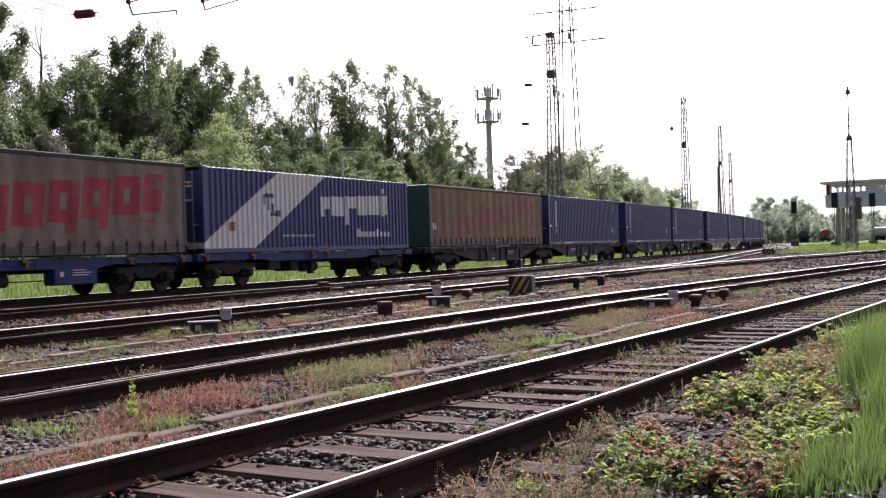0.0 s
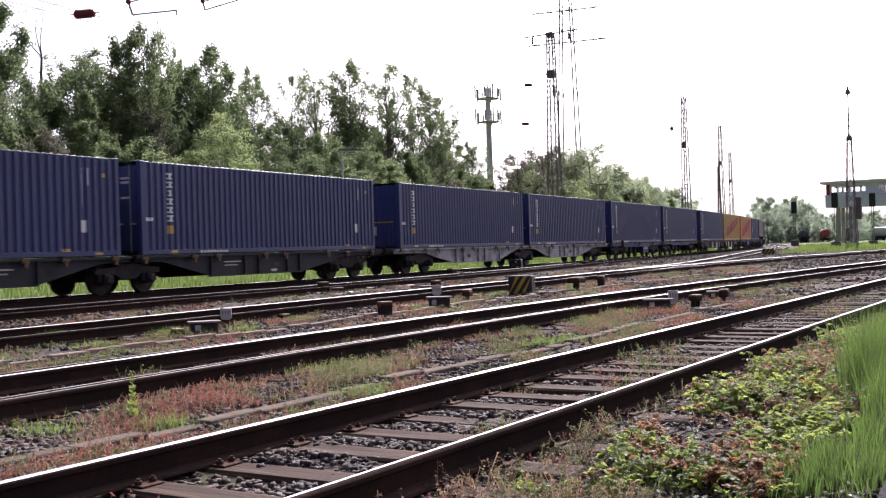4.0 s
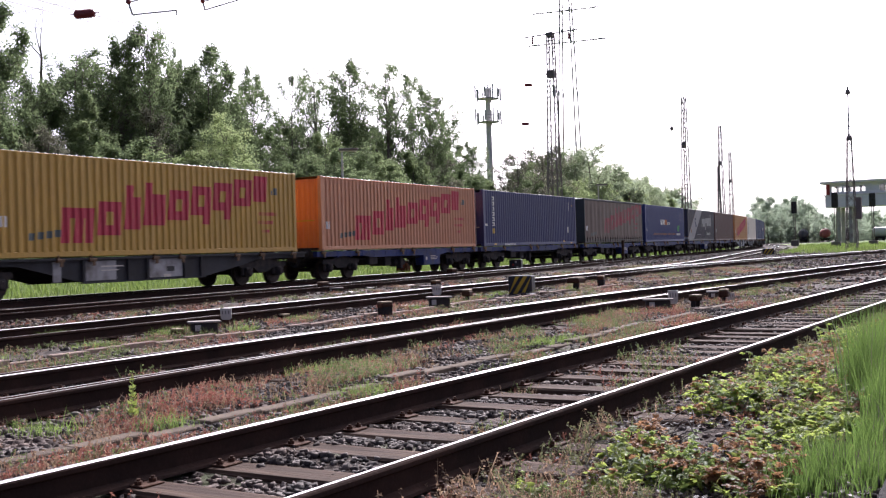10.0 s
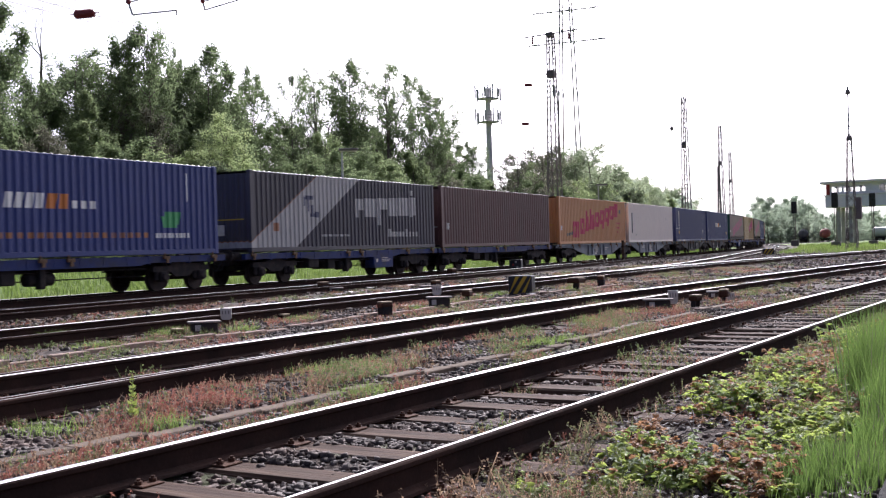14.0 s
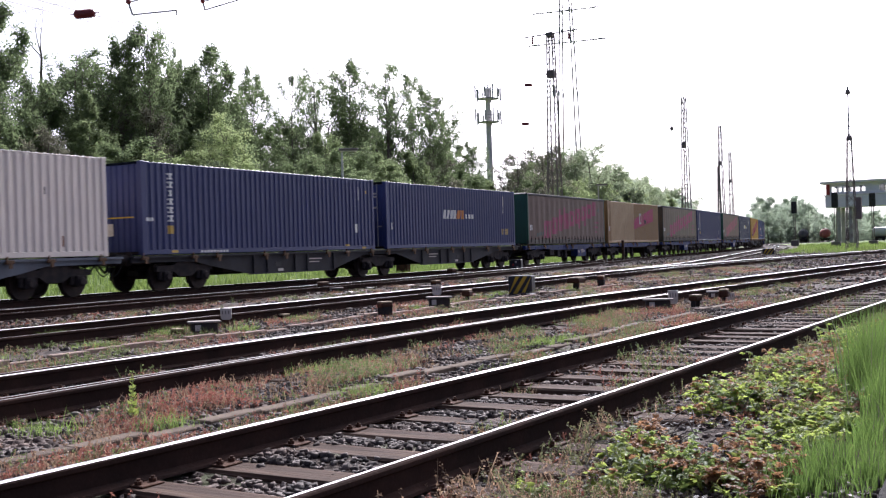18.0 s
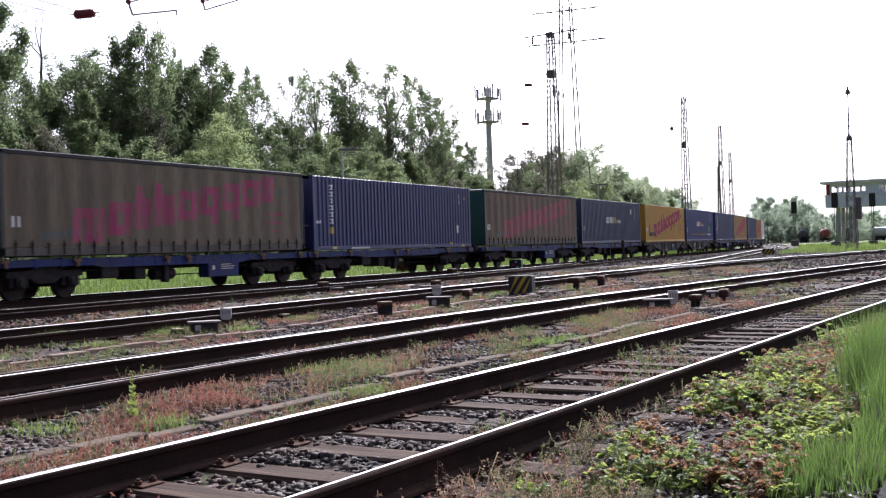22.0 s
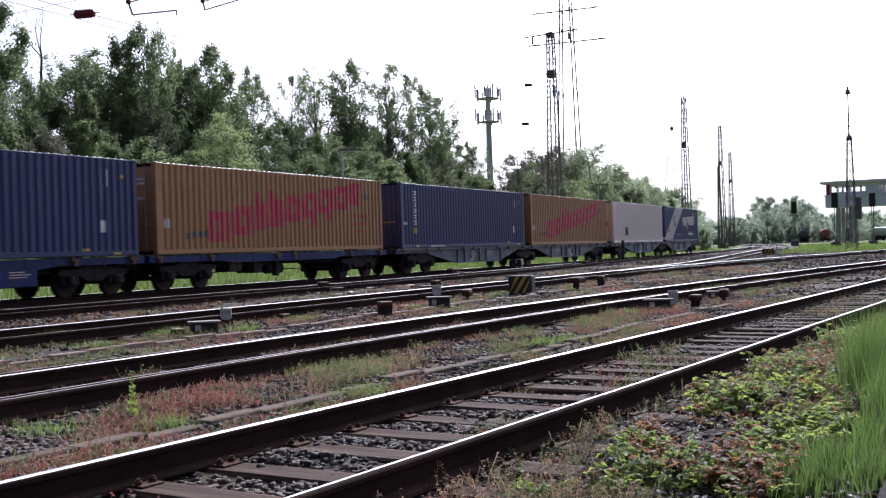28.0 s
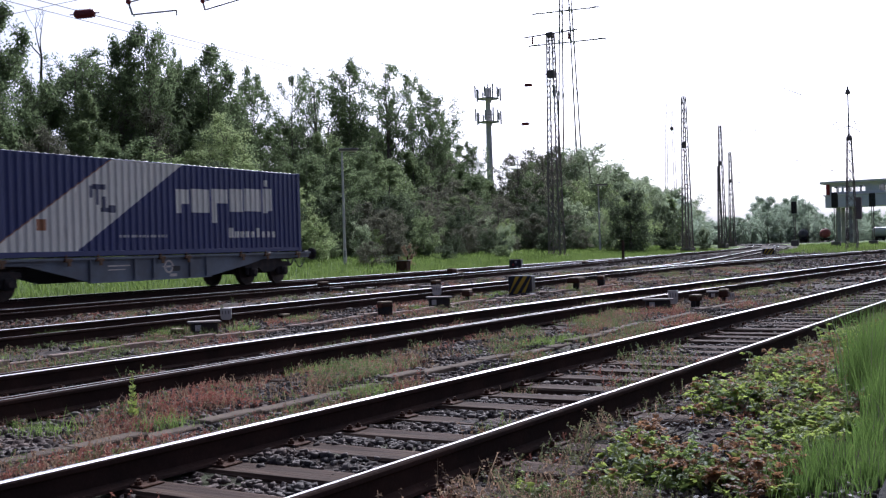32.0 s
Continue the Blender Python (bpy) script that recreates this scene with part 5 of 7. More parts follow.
def build_stones():
    rng = np.random.default_rng(3)
    sets = []
    for n, x0, x1, y0, y1, power, size in ((62000, 2.2, 24, 0.3, 6.2, 1.6, 0.02), (22000, 5, 34, 5.6, 12.5, 1.3, 0.025), (9000, 14, 55, 12.0, 22.5, 1.2, 0.04), (9000, 24, 70, 1.0, 12.5, 1.2, 0.045), (9000, 60, 135, 2.0, 24.0, 1.1, 0.07)):
        x, y = scatter(rng, n, x0, x1, y0, y1, power)
        keep = clear_of_rails(x, y, 0.06) & (patch(x, y, 1.3, 0.8) + rng.uniform(-0.3, 0.3, n) > 0.36)
        keep |= clear_of_rails(x, y, 0.06) & (np.abs(track_distance(x, y, TRACK_1)) < 1.0) & (rng.uniform(0, 1, n) > 0.3)
        x, y = x[keep], y[keep]
        d1 = track_distance(x, y, TRACK_1)
        sl = np.abs(((x + 2.0) / 0.63 + 0.5) % 1 - 0.5) * 0.63
        ok = ~((np.abs(d1) < 1.33) & (sl < 0.15) & (rng.uniform(0, 1, len(x)) > 0.04))
        x, y = x[ok], y[ok]
        sets.append((x, y, size * rng.uniform(0.5, 1.5, len(x))))
    x, y, s = (np.concatenate(c) for c in zip(*sets))
    n = len(x)
    cube = np.array([[-1, -1, -1], [1, -1, -1], [1, 1, -1], [-1, 1, -1], [-1, -1, 1], [1, -1, 1], [1, 1, 1], [-1, 1, 1]], float)
    v = cube[None] * rng.uniform(0.45, 1.1, (n, 8, 3)) * rng.uniform(0.6, 1.2, (n, 1, 3)) * s[:, None, None]
    th = rng.uniform(0, 2 * math.pi, n)
    tilt = rng.normal(0, 0.5, n)
    c, sn, ct, st = np.cos(th)[:, None], np.sin(th)[:, None], np.cos(tilt)[:, None], np.sin(tilt)[:, None]
    a = v[..., 0] * ct - v[..., 2] * st
    z = v[..., 0] * st + v[..., 2] * ct
    v = np.stack([a * c - v[..., 1] * sn, a * sn + v[..., 1] * c, z * 0.8], -1)
    v += np.stack([x, y, ground_height(x, y) + s * 0.3], -1)[:, None]
    f = np.array([[3, 2, 1, 0], [4, 5, 6, 7], [0, 1, 5, 4], [1, 2, 6, 5], [2, 3, 7, 6], [3, 0, 4, 7]])
    faces = (np.arange(n)[:, None, None] * 8 + f[None]).reshape(-1, 4)
    m, nt, bsdf, co = start("ballast_stones")
    isl = nt.nodes.new("ShaderNodeNewGeometry").outputs["Random Per Island"]
    col = mix_rgb(nt, isl, (0.034, 0.028, 0.026), (0.14, 0.116, 0.106))
    col = mix_rgb(nt, math_node(nt, "MULTIPLY", ramp(nt, noise_tex(nt, co, 1.1, 4), 0.45, 0.7), 0.6), col, (0.12, 0.07, 0.05))
    nt.links.new(col, bsdf.inputs["Base Color"])
    bsdf.inputs["Roughness"].default_value = 0.85
    bsdf.inputs["Specular IOR Level"].default_value = 0.25
    bumped(nt, bsdf, noise_tex(nt, co, 60, 3), 0.6, 0.01)
    stuff("ballast", array_mesh("ballast", v.reshape(-1, 3), faces, m), "loose grey and brown ballast stones between the rails", "ballast")


def ovate(rng, centre, along, normal, size):
    """Pointed oval leaves, folded a little along the midrib."""
    side = np.cross(normal, along)
    n, s = len(centre), size[:, None]
    w = 0.36 * s
    droop = -normal * s * 0.12
    v = np.stack([centre, centre + along * s * 0.3 + side * w + normal * s * 0.1, centre + along * s * 0.72 + side * w * 0.75 + normal * s * 0.05 + droop * 0.5, centre + along * s + droop,
                  centre + along * s * 0.72 - side * w * 0.75 + normal * s * 0.05 + droop * 0.5, centre + along * s * 0.3 - side * w + normal * s * 0.1], 1).reshape(-1, 3)
    k = np.arange(n)[:, None] * 6
    return v, np.concatenate([k + [0, 1, 2, 3], k + [0, 3, 4, 5]])


def unit(v):
    return v / (np.linalg.norm(v, axis=-1, keepdims=True) + 1e-9)


def weeds(rng, x, y, per, leaf, tall, material, name, label, spread=0.07):
    """Scraggly low plants: thin leaning stems with small leaves along them."""
    n = len(x)
    base = np.stack([x, y, ground_height(x, y)], -1)
    stems = 5
    root = np.repeat(base, stems, 0) + rng.normal(size=(n * stems, 3)) * [spread, spread, 0]
    h = np.repeat(tall * rng.uniform(0.4, 1.5, n), stems) * rng.uniform(0.5, 1.2, n * stems)
    tip = root + np.stack([rng.normal(0, 0.35, n * stems) * h, rng.normal(0, 0.35, n * stems) * h, h], -1)
    t = rng.uniform(0.15, 1.0, (n * stems, per // stems, 1))
    pts = (root[:, None] * (1 - t) + tip[:, None] * t).reshape(-1, 3)
    pts += rng.normal(size=pts.shape) * leaf * 0.7
    v, q = leaf_quads(rng, pts, leaf, 0.2)
    side = np.stack([rng.normal(size=n * stems), rng.normal(size=n * stems), np.zeros(n * stems)], -1) * 0.0022
    sv = np.stack([root - side, root + side, tip + side * 0.5, tip - side * 0.5], 1).reshape(-1, 3)
    sq = np.arange(4 * n * stems).reshape(-1, 4) + len(v)
    stuff(name, array_mesh(name, np.concatenate([v, sv]), np.concatenate([q, sq]), material), label, "weeds")


TUFTS = [(12.3, 13.3), (13.3, 11.9), (14.4, 11.2), (16.9, 11.8), (19.9, 10.9), (9.2, 6.3), (9.7, 6.1), (6.1, 5.5), (5.6, 6.2), (7.9, 4.9),
         (12.6, 5.15), (18.6, 5.9), (13.0, 4.95), (25.6, 11.6), (24, 11.3), (9.5, 11.6), (29, 10.9), (11.0, 11.2), (34.0, 7.6), (16.5, 5.9), (22.5, 11.5)]


def build_weeds():
    rng = np.random.default_rng(8)
    spots = []
    for n, x0, x1, y0, y1, power in ((8200, 3, 34, 4.1, 6.7, 1.5), (5600, 7, 50, 8.4, 12.2, 1.3), (3800, 14, 70, 13.9, 18.0, 1.2), (1400, 4, 26, 2.2, 4.2, 1.3), (900, 8, 34, 6.9, 8.0, 1.2), (1500, 26, 80, 2.0, 12.0, 1.1)):
        x, y = scatter(rng, n, x0, x1, y0, y1, power)
        k = clear_of_rails(x, y, 0.13) & (np.abs(track_distance(x, y, TRACK_1)) > (0.0 if y1 < 4.3 else 0.95))
        k &= (np.abs(track_distance(x, y, TROUGH)) > 0.2) & (np.abs(track_distance(x, y, DUCT) + 0.08) > 0.2)
        k &= 0.5 * patch(x, y, 8.0, 1.9) + 0.5 * patch(x, y, 3.0, 4.7) + rng.normal(0, 0.09, n) > 0.5
        if y1 < 4.3:
            k &= patch(x, y, 2.2, 1.5) > 0.55
        spots.append((x[k], y[k]))
    x, y = (np.concatenate(c) for c in zip(*spots))
    kind = 0.5 * patch(x, y, 0.6, 1.1) + 0.5 * patch(x, y, 5.1, 3.9) + rng.normal(0, 0.24, len(x))
    for lo, hi, per, leaf, tall, mat, name, label in ((-9, 0.36, 35, 0.011, 0.07, RED_WEED, "red_weeds", "low red-brown weeds on the ballast"),
                                                      (0.36, 0.64, 35, 0.011, 0.085, DRY, "dry_weeds", "low dry reddish weeds on the ballast"),
                                                      (0.64, 9, 35, 0.012, 0.1, WEED, "green_weeds", "low grey-green weeds on the ballast")):
        k = (kind > lo) & (kind <= hi)
        weeds(rng, x[k], y[k], per, leaf, tall, mat, name, label)
    k = rng.uniform(0, 1, len(x)) < 0.3
    base = np.repeat(np.stack([x[k], y[k], ground_height(x[k], y[k])], -1), 4, 0)
    base[:, :2] += rng.normal(0, 0.07, (len(base), 2))
    stuff("dry_stalks", blades_mesh("dry_stalks", rng, base, 0.12, 0.003, DRY, 0.7), "thin dry stalks among the ballast", "weeds")
    tufts = TUFTS
    base = np.repeat(np.array([(a, b, float(ground_height(a, b))) for a, b in tufts]), 260, 0)
    base[:, :2] += rng.normal(0, 0.14, (len(base), 2))
    stuff("grass_tufts", blades_mesh("grass_tufts", rng, base, 0.14 * rng.uniform(0.4, 1.1, len(base)), 0.0027, TUFT, 0.9), "green grass tufts between the tracks", "grass")
    herb = thing("weed", "single tall green herb with a leafy spike", "weed", at=(6.2, 5.92, -0.2))
    s = Shape().tube((0, 0, 0), (0.01, 0.0, 0.2), 0.006, 0.004, 6).tube((0.01, 0, 0.2), (0.0, 0.0, 0.38), 0.004, 0.002, 6)
    part("stem", s, WEED, herb)
    i = np.arange(70)
    th, z = i * 2.4, 0.03 + 0.005 * i + 0.012 * np.sin(i * 0.5)
    along = unit(np.stack([np.cos(th), np.sin(th), np.full(70, 0.7)], -1))
    side = np.stack([-np.sin(th), np.cos(th), np.zeros(70)], -1)
    v, q = ovate(rng, np.stack([0 * z, 0 * z, z], -1) + along * 0.006, along, np.cross(along, side) * -1, (0.062 - 0.0007 * i) * rng.uniform(0.7, 1.2, 70))
    part("leaves", array_mesh("leaves", v, q, BRAMBLE_YOUNG), None, herb)


def build_meadow():
    rng = np.random.default_rng(17)
    u = rng.uniform(8, 150, 52000)
    s = 1.9 + 12 * rng.uniform(0, 1, len(u)) ** 1.2
    place = np.array([main_line(a, b)[:2] for a, b in zip(u, s)])
    base = np.column_stack([place, ground_height(place[:, 0], place[:, 1])])
    stuff("meadow_grass", blades_mesh("meadow_grass", rng, base, 0.3, 0.022, GRASS), "bright green grass on the bank behind the track", "grass")
    x, y = rng.uniform(88, 200, 14000), rng.uniform(2, 30, 14000)
    k = (track_distance(x, y, TRACK_3) > 2.2) & (track_distance(x, y, TRACK_6) < -2.2)
    base = np.column_stack([x[k], y[k], ground_height(x[k], y[k])])
    stuff("verge_grass", blades_mesh("verge_grass", rng, base, 0.4, 0.03, GRASS), "bright green grass between the far tracks", "grass")


# bramble thickets beside the nearest track: x, y, half length, half width, lushness
THICKETS = [(10.2, 1.85, 0.9, 0.22, 0.9), (8.4, 2.0, 0.5, 0.2, 0.7), (8.0, 1.62, 0.45, 0.3, 1.0), (9.9, 1.5, 1.0, 0.3, 0.9), (12.3, 1.5, 1.6, 0.5, 0.9), (8.7, 1.2, 0.7, 0.3, 0.8), (7.3, 1.1, 0.55, 0.3, 0.75),
            (6.35, 0.98, 0.45, 0.2, 0.7), (5.95, 1.85, 0.4, 0.2, 0.9), (5.45, 1.5, 0.3, 0.28, 1.0), (5.85, 1.15, 0.35, 0.15, 0.7), (15.5, 1.0, 2.0, 0.8, 0.8), (6.9, 2.05, 0.25, 0.1, 0.4), (7.7, 1.0, 0.5, 0.14, 0.8), (7.0, 0.9, 0.45, 0.15, 0.8), (6.6, 1.3, 0.3, 0.2, 0.7),
            (5.25, 1.75, 0.25, 0.3, 0.6), (5.0, 2.15, 0.2, 0.25, 0.4), (5.45, 1.05, 0.25, 0.18, 0.8), (9.0, 0.95, 0.7, 0.12, 0.8), (11.0, 1.2, 1.0, 0.25, 0.9), (7.6, 1.85, 0.4, 0.12, 0.5), (5.2, 1.25, 0.25, 0.2, 0.8), (5.1, 0.95, 0.2, 0.15, 0.7), (6.2, 1.35, 0.3, 0.15, 0.6)]


def bramble(rng, x, y, tall, shoots, per, leaf, material, name, label):
    """Arching shoots with leaves of three to five leaflets that lie towards the light."""
    root = np.repeat(np.stack([x, y, ground_height(x, y)], -1), shoots, 0)
    th = rng.uniform(0, 2 * math.pi, len(root))
    h = np.repeat(tall, shoots) * rng.uniform(0.35, 1.15, len(root))
    out = np.stack([np.cos(th), np.sin(th), np.zeros(len(th))], -1) * (h * rng.uniform(0.3, 1.3, len(root)))[:, None]
    top = root + out * 0.5 + np.stack([0 * h, 0 * h, h], -1)
    end = root + out + np.stack([0 * h, 0 * h, h * rng.uniform(0.5, 0.95, len(root))], -1)
    t = rng.uniform(0.25, 1.0, (len(root), per, 1))
    at = ((1 - t) ** 2 * root[:, None] + 2 * t * (1 - t) * top[:, None] + t * t * end[:, None]).reshape(-1, 3)
    m = len(at)
    a = rng.uniform(0, 2 * math.pi, m)
    along = unit(np.stack([np.cos(a), np.sin(a), rng.normal(0.05, 0.35, m)], -1))
    normal = unit(np.stack([rng.normal(0, 0.4, m), rng.normal(0, 0.4, m), np.ones(m)], -1))
    normal = unit(normal - along * (normal * along).sum(-1, keepdims=True))
    size = leaf * rng.uniform(0.55, 1.3, m)
    side = np.cross(normal, along)
    vs, qs, k = [], [], 0
    for turn, part_size, keep in ((0.0, 1.0, 1.0), (1.15, 0.82, 0.95), (-1.15, 0.82, 0.95), (2.0, 0.6, 0.4), (-2.0, 0.6, 0.4)):
        pick = rng.uniform(0, 1, m) < keep
        d = unit(along * math.cos(turn) + side * math.sin(turn) + rng.normal(0, 0.12, (m, 3)))
        v, q = ovate(rng, (at + along * size[:, None] * 0.2)[pick], d[pick], unit(normal + rng.normal(0, 0.22, (m, 3)))[pick], size[pick] * part_size)
        vs.append(v)
        qs.append(q + k)
        k += len(v)
    wide = np.stack([-np.sin(th), np.cos(th), 0 * th], -1) * 0.0022
    mid = 0.25 * root + 0.5 * top + 0.25 * end
    vs.append(np.stack([root - wide, root + wide, mid + wide, mid - wide, end + wide * 0.5, end - wide * 0.5], 1).reshape(-1, 3))
    g = np.arange(len(root))[:, None] * 6 + k
    qs.append(np.concatenate([g + [0, 1, 2, 3], g + [3, 2, 4, 5]]))
    stuff(name, array_mesh(name, np.concatenate(vs), np.concatenate(qs), material), label, "brambles")


def build_foreground():
    """Brambles, withered stems and tall grass at the camera's side of the nearest track."""
    rng = np.random.default_rng(29)
    xs, ys, lush = [], [], []
    for x, y, rx, ry, l in THICKETS:
        n = int(60 * l * (rx * ry / 0.15) ** 0.75)
        th, rr = rng.uniform(0, 2 * math.pi, n), np.abs(rng.normal(0, 0.62, n))
        xs.append(x + rx * rr * np.cos(th))
        ys.append(y + ry * rr * np.sin(th))
        lush.append(np.full(n, l) * np.clip(1.15 - 0.4 * rr, 0.4, 1))
    x, y, l = (np.concatenate(c) for c in (xs, ys, lush))
    k = (-track_distance(x, y, TRACK_1) > 0.98) & (np.hypot(x, y) > 4.6) & ~((x < 5.9) & (y < 0.52))
    x, y, l = x[k], y[k], l[k]
    tall = 0.23 * l * rng.uniform(0.4, 1.25, len(x))
    tone = patch(x, y, 6.0, 3.3) + rng.normal(0.03, 0.26, len(x))
    for lo, hi, leaf, mat, name, label in ((-9, 0.46, 0.036, BRAMBLE_YOUNG, "young_brambles", "young yellow-green bramble shoots beside the track"),
                                           (0.46, 0.7, 0.036, BRAMBLE, "brambles", "green brambles with glossy leaves beside the track"),
                                           (0.7, 9, 0.032, BROWN_LEAF, "withered_brambles", "withered red-brown brambles beside the track")):
        k = (tone > lo) & (tone <= hi)
        bramble(rng, x[k], y[k], tall[k], 3, 6, leaf, mat, name, label)
    # litter of dead leaves and stalks on the bare soil
    lx, ly = scatter(rng, 5200, 4.4, 13, 0.4, 2.4, 1.5)
    k = (-track_distance(lx, ly, TRACK_1) > 0.9) & ~((lx < 5.9) & (ly < 0.52)) & (patch(lx, ly, 2.0, 2.4) + rng.normal(0, 0.15, len(lx)) > 0.4)
    lx, ly = lx[k], ly[k]
    a = rng.uniform(0, 2 * math.pi, len(lx))
    v, q = ovate(rng, np.stack([lx, ly, ground_height(lx, ly) + rng.uniform(0.012, 0.045, len(lx))], -1), np.stack([np.cos(a), np.sin(a), rng.normal(0, 0.3, len(a))], -1),
                 unit(np.stack([rng.normal(0, 0.5, len(a)), rng.normal(0, 0.5, len(a)), np.ones(len(a))], -1)), rng.uniform(0.015, 0.04, len(lx)))
    stuff("leaf_litter", array_mesh("leaf_litter", v, q, LITTER), "grey-brown dead leaves on the soil", "leaves")
    cane = Shape()
    r = random.Random(12)
    for _ in range(46):
        cx, cy, turn, reach = r.uniform(5.2, 9.5), r.uniform(1.0, 2.0), r.uniform(0, 6.28), r.uniform(0.2, 0.6)
        if -track_distance(cx, cy, TRACK_1) < 1.1:
            continue
        bow, hop = r.uniform(-0.3, 0.3), r.uniform(0.03, 0.16)
        line = []
        for i in range(8):
            f = i / 7
            px, py = cx + reach * (f * math.cos(turn) - bow * math.sin(math.pi * f) * math.sin(turn)), cy + reach * (f * math.sin(turn) + bow * math.sin(math.pi * f) * math.cos(turn))
            line.append((px, py, float(ground_height(px, py)) + 0.015 + hop * math.sin(math.pi * f) ** 0.8))
        for p, e in zip(line[:-1], line[1:]):
            cane.tube(p, e, 0.003, 0.0026, 4, caps=False)
    stuff("dry_canes", cane.mesh("dry_canes", LITTER), "dry arching bramble canes over the soil", "stems")
    # scraggly olive and reddish weeds along the rail
    sx, sy = scatter(rng, 4200, 3.6, 24, 0.6, 3.1, 1.6)
    d = -track_distance(sx, sy, TRACK_1)
    k = (d > 0.86) & (d < 2.6) & ~((sx < 6.1) & (sy < 0.6)) & (patch(sx, sy, 5.0, 2.6) + 0.35 * np.exp(-((d - 0.95) / 0.2) ** 2) + rng.normal(0, 0.08, len(sx)) > 0.6)
    sx, sy, tint = sx[k], sy[k], (patch(sx, sy, 1.0, 3.1) + rng.normal(0, 0.2, len(sx)))[k]
    for lo, hi, mat, name, label in ((-9, 0.45, OLIVE, "olive_weeds", "scraggly olive weeds along the nearest rail"), (0.45, 0.75, DRY, "scrub", "dry reddish scrub beside the nearest track"), (0.75, 9, RED_WEED, "red_scrub", "low dark red weeds on the stones")):
        k = (tint > lo) & (tint <= hi)
        weeds(rng, sx[k], sy[k], 50, 0.0095, 0.1 if lo < 0.7 else 0.045, mat, name, label, 0.05)
    # tall grass, in stands
    tufts = []
    for x, y, rx, ry, n, h in ((8.6, 0.86, 0.5, 0.14, 330, 0.72), (9.6, 0.88, 0.8, 0.18, 360, 0.62), (11.5, 0.95, 1.2, 0.2, 300, 0.45), (14.5, 0.85, 2.0, 0.3, 420, 0.4), (7.6, 0.68, 0.5, 0.08, 170, 0.5),
                               (6.5, 0.66, 0.35, 0.1, 260, 0.24), (5.85, 0.8, 0.35, 0.11, 380, 0.19), (5.7, 0.56, 0.35, 0.05, 260, 0.15), (5.35, 0.85, 0.25, 0.16, 300, 0.15), (5.3, 1.35, 0.2, 0.2, 50, 0.13)):
        q = np.stack([x + rx * rng.normal(0, 0.6, n), y + ry * rng.normal(0, 0.6, n)], -1)
        tufts.append(np.column_stack([np.repeat(q, 3, 0), np.full(3 * n, h)]))
    tufts = np.concatenate(tufts)
    tufts[:, :2] += rng.normal(0, 0.025, (len(tufts), 2))
    k = (-track_distance(tufts[:, 0], tufts[:, 1], TRACK_1) > 1.0) & ~((tufts[:, 0] < 5.75) & (tufts[:, 1] < 0.49))
    tufts = tufts[k]
    base = np.column_stack([tufts[:, :2], ground_height(tufts[:, 0], tufts[:, 1])])
    stuff("tall_grass", blades_mesh("tall_grass", rng, base, tufts[:, 2] * rng.uniform(0.5, 1.1, len(base)), 0.0032, TALL_GRASS, 0.45), "tall bright green grass beside the track", "grass")
    k = rng.uniform(0, 1, len(base)) < 0.03
    stuff("grass_heads", blades_mesh("grass_heads", rng, base[k], tufts[k, 2] * 1.25, 0.0025, LITTER, 0.3), "thin pale seeding stalks above the grass", "grass")
    asphalt = surface("worn_asphalt", (0.045, 0.043, 0.042), (0.075, 0.068, 0.06), 0.95, 0.0, 1.5, 60, 0.6, 0.8, gloss=0.1)
    path = Shape().prism([(-12, -0.4), (5.55, -0.4), (5.75, -0.12), (5.6, -0.1), (-12, -0.1)], -5.0, 0.49)
    tagged(new("path", path.mesh("path", asphalt)), "worn grey asphalt path edge", "path", kind="structure")


def build_plants():
    build_wood()
    build_meadow()
    build_stones()
    build_weeds()
    build_foreground()


# ---- masts, lamps, signals ----
def lattice(parent, h, w0, w1, bays, r, material, brace=0.38):
    """A four-legged lattice column with crossed bracing."""
    x = y = 0
    corners = [(-1, -1), (1, -1), (1, 1), (-1, 1)]
    for cx, cy in corners:
        part("leg", Shape().tube((x + cx * w0 / 2, y + cy * w0 / 2, 0), (x + cx * w1 / 2, y + cy * w1 / 2, h), r, r * 0.8, 4), material, parent)
    for k in range(4):
        s = Shape()
        a, b = corners[k], corners[(k + 1) % 4]
        for i in range(bays):
            z0, z1 = h * i / bays, h * (i + 1) / bays
            v0, v1 = (w0 + (w1 - w0) * i / bays) / 2, (w0 + (w1 - w0) * (i + 1) / bays) / 2
            s.tube((x + a[0] * v0, y + a[1] * v0, z0), (x + b[0] * v1, y + b[1] * v1, z1), r * brace, n=4)
            s.tube((x + b[0] * v0, y + b[1] * v0, z0), (x + a[0] * v1, y + a[1] * v1, z1), r * brace, n=4)
        part("bracing", s, material, parent)["kind"] = "stuff"


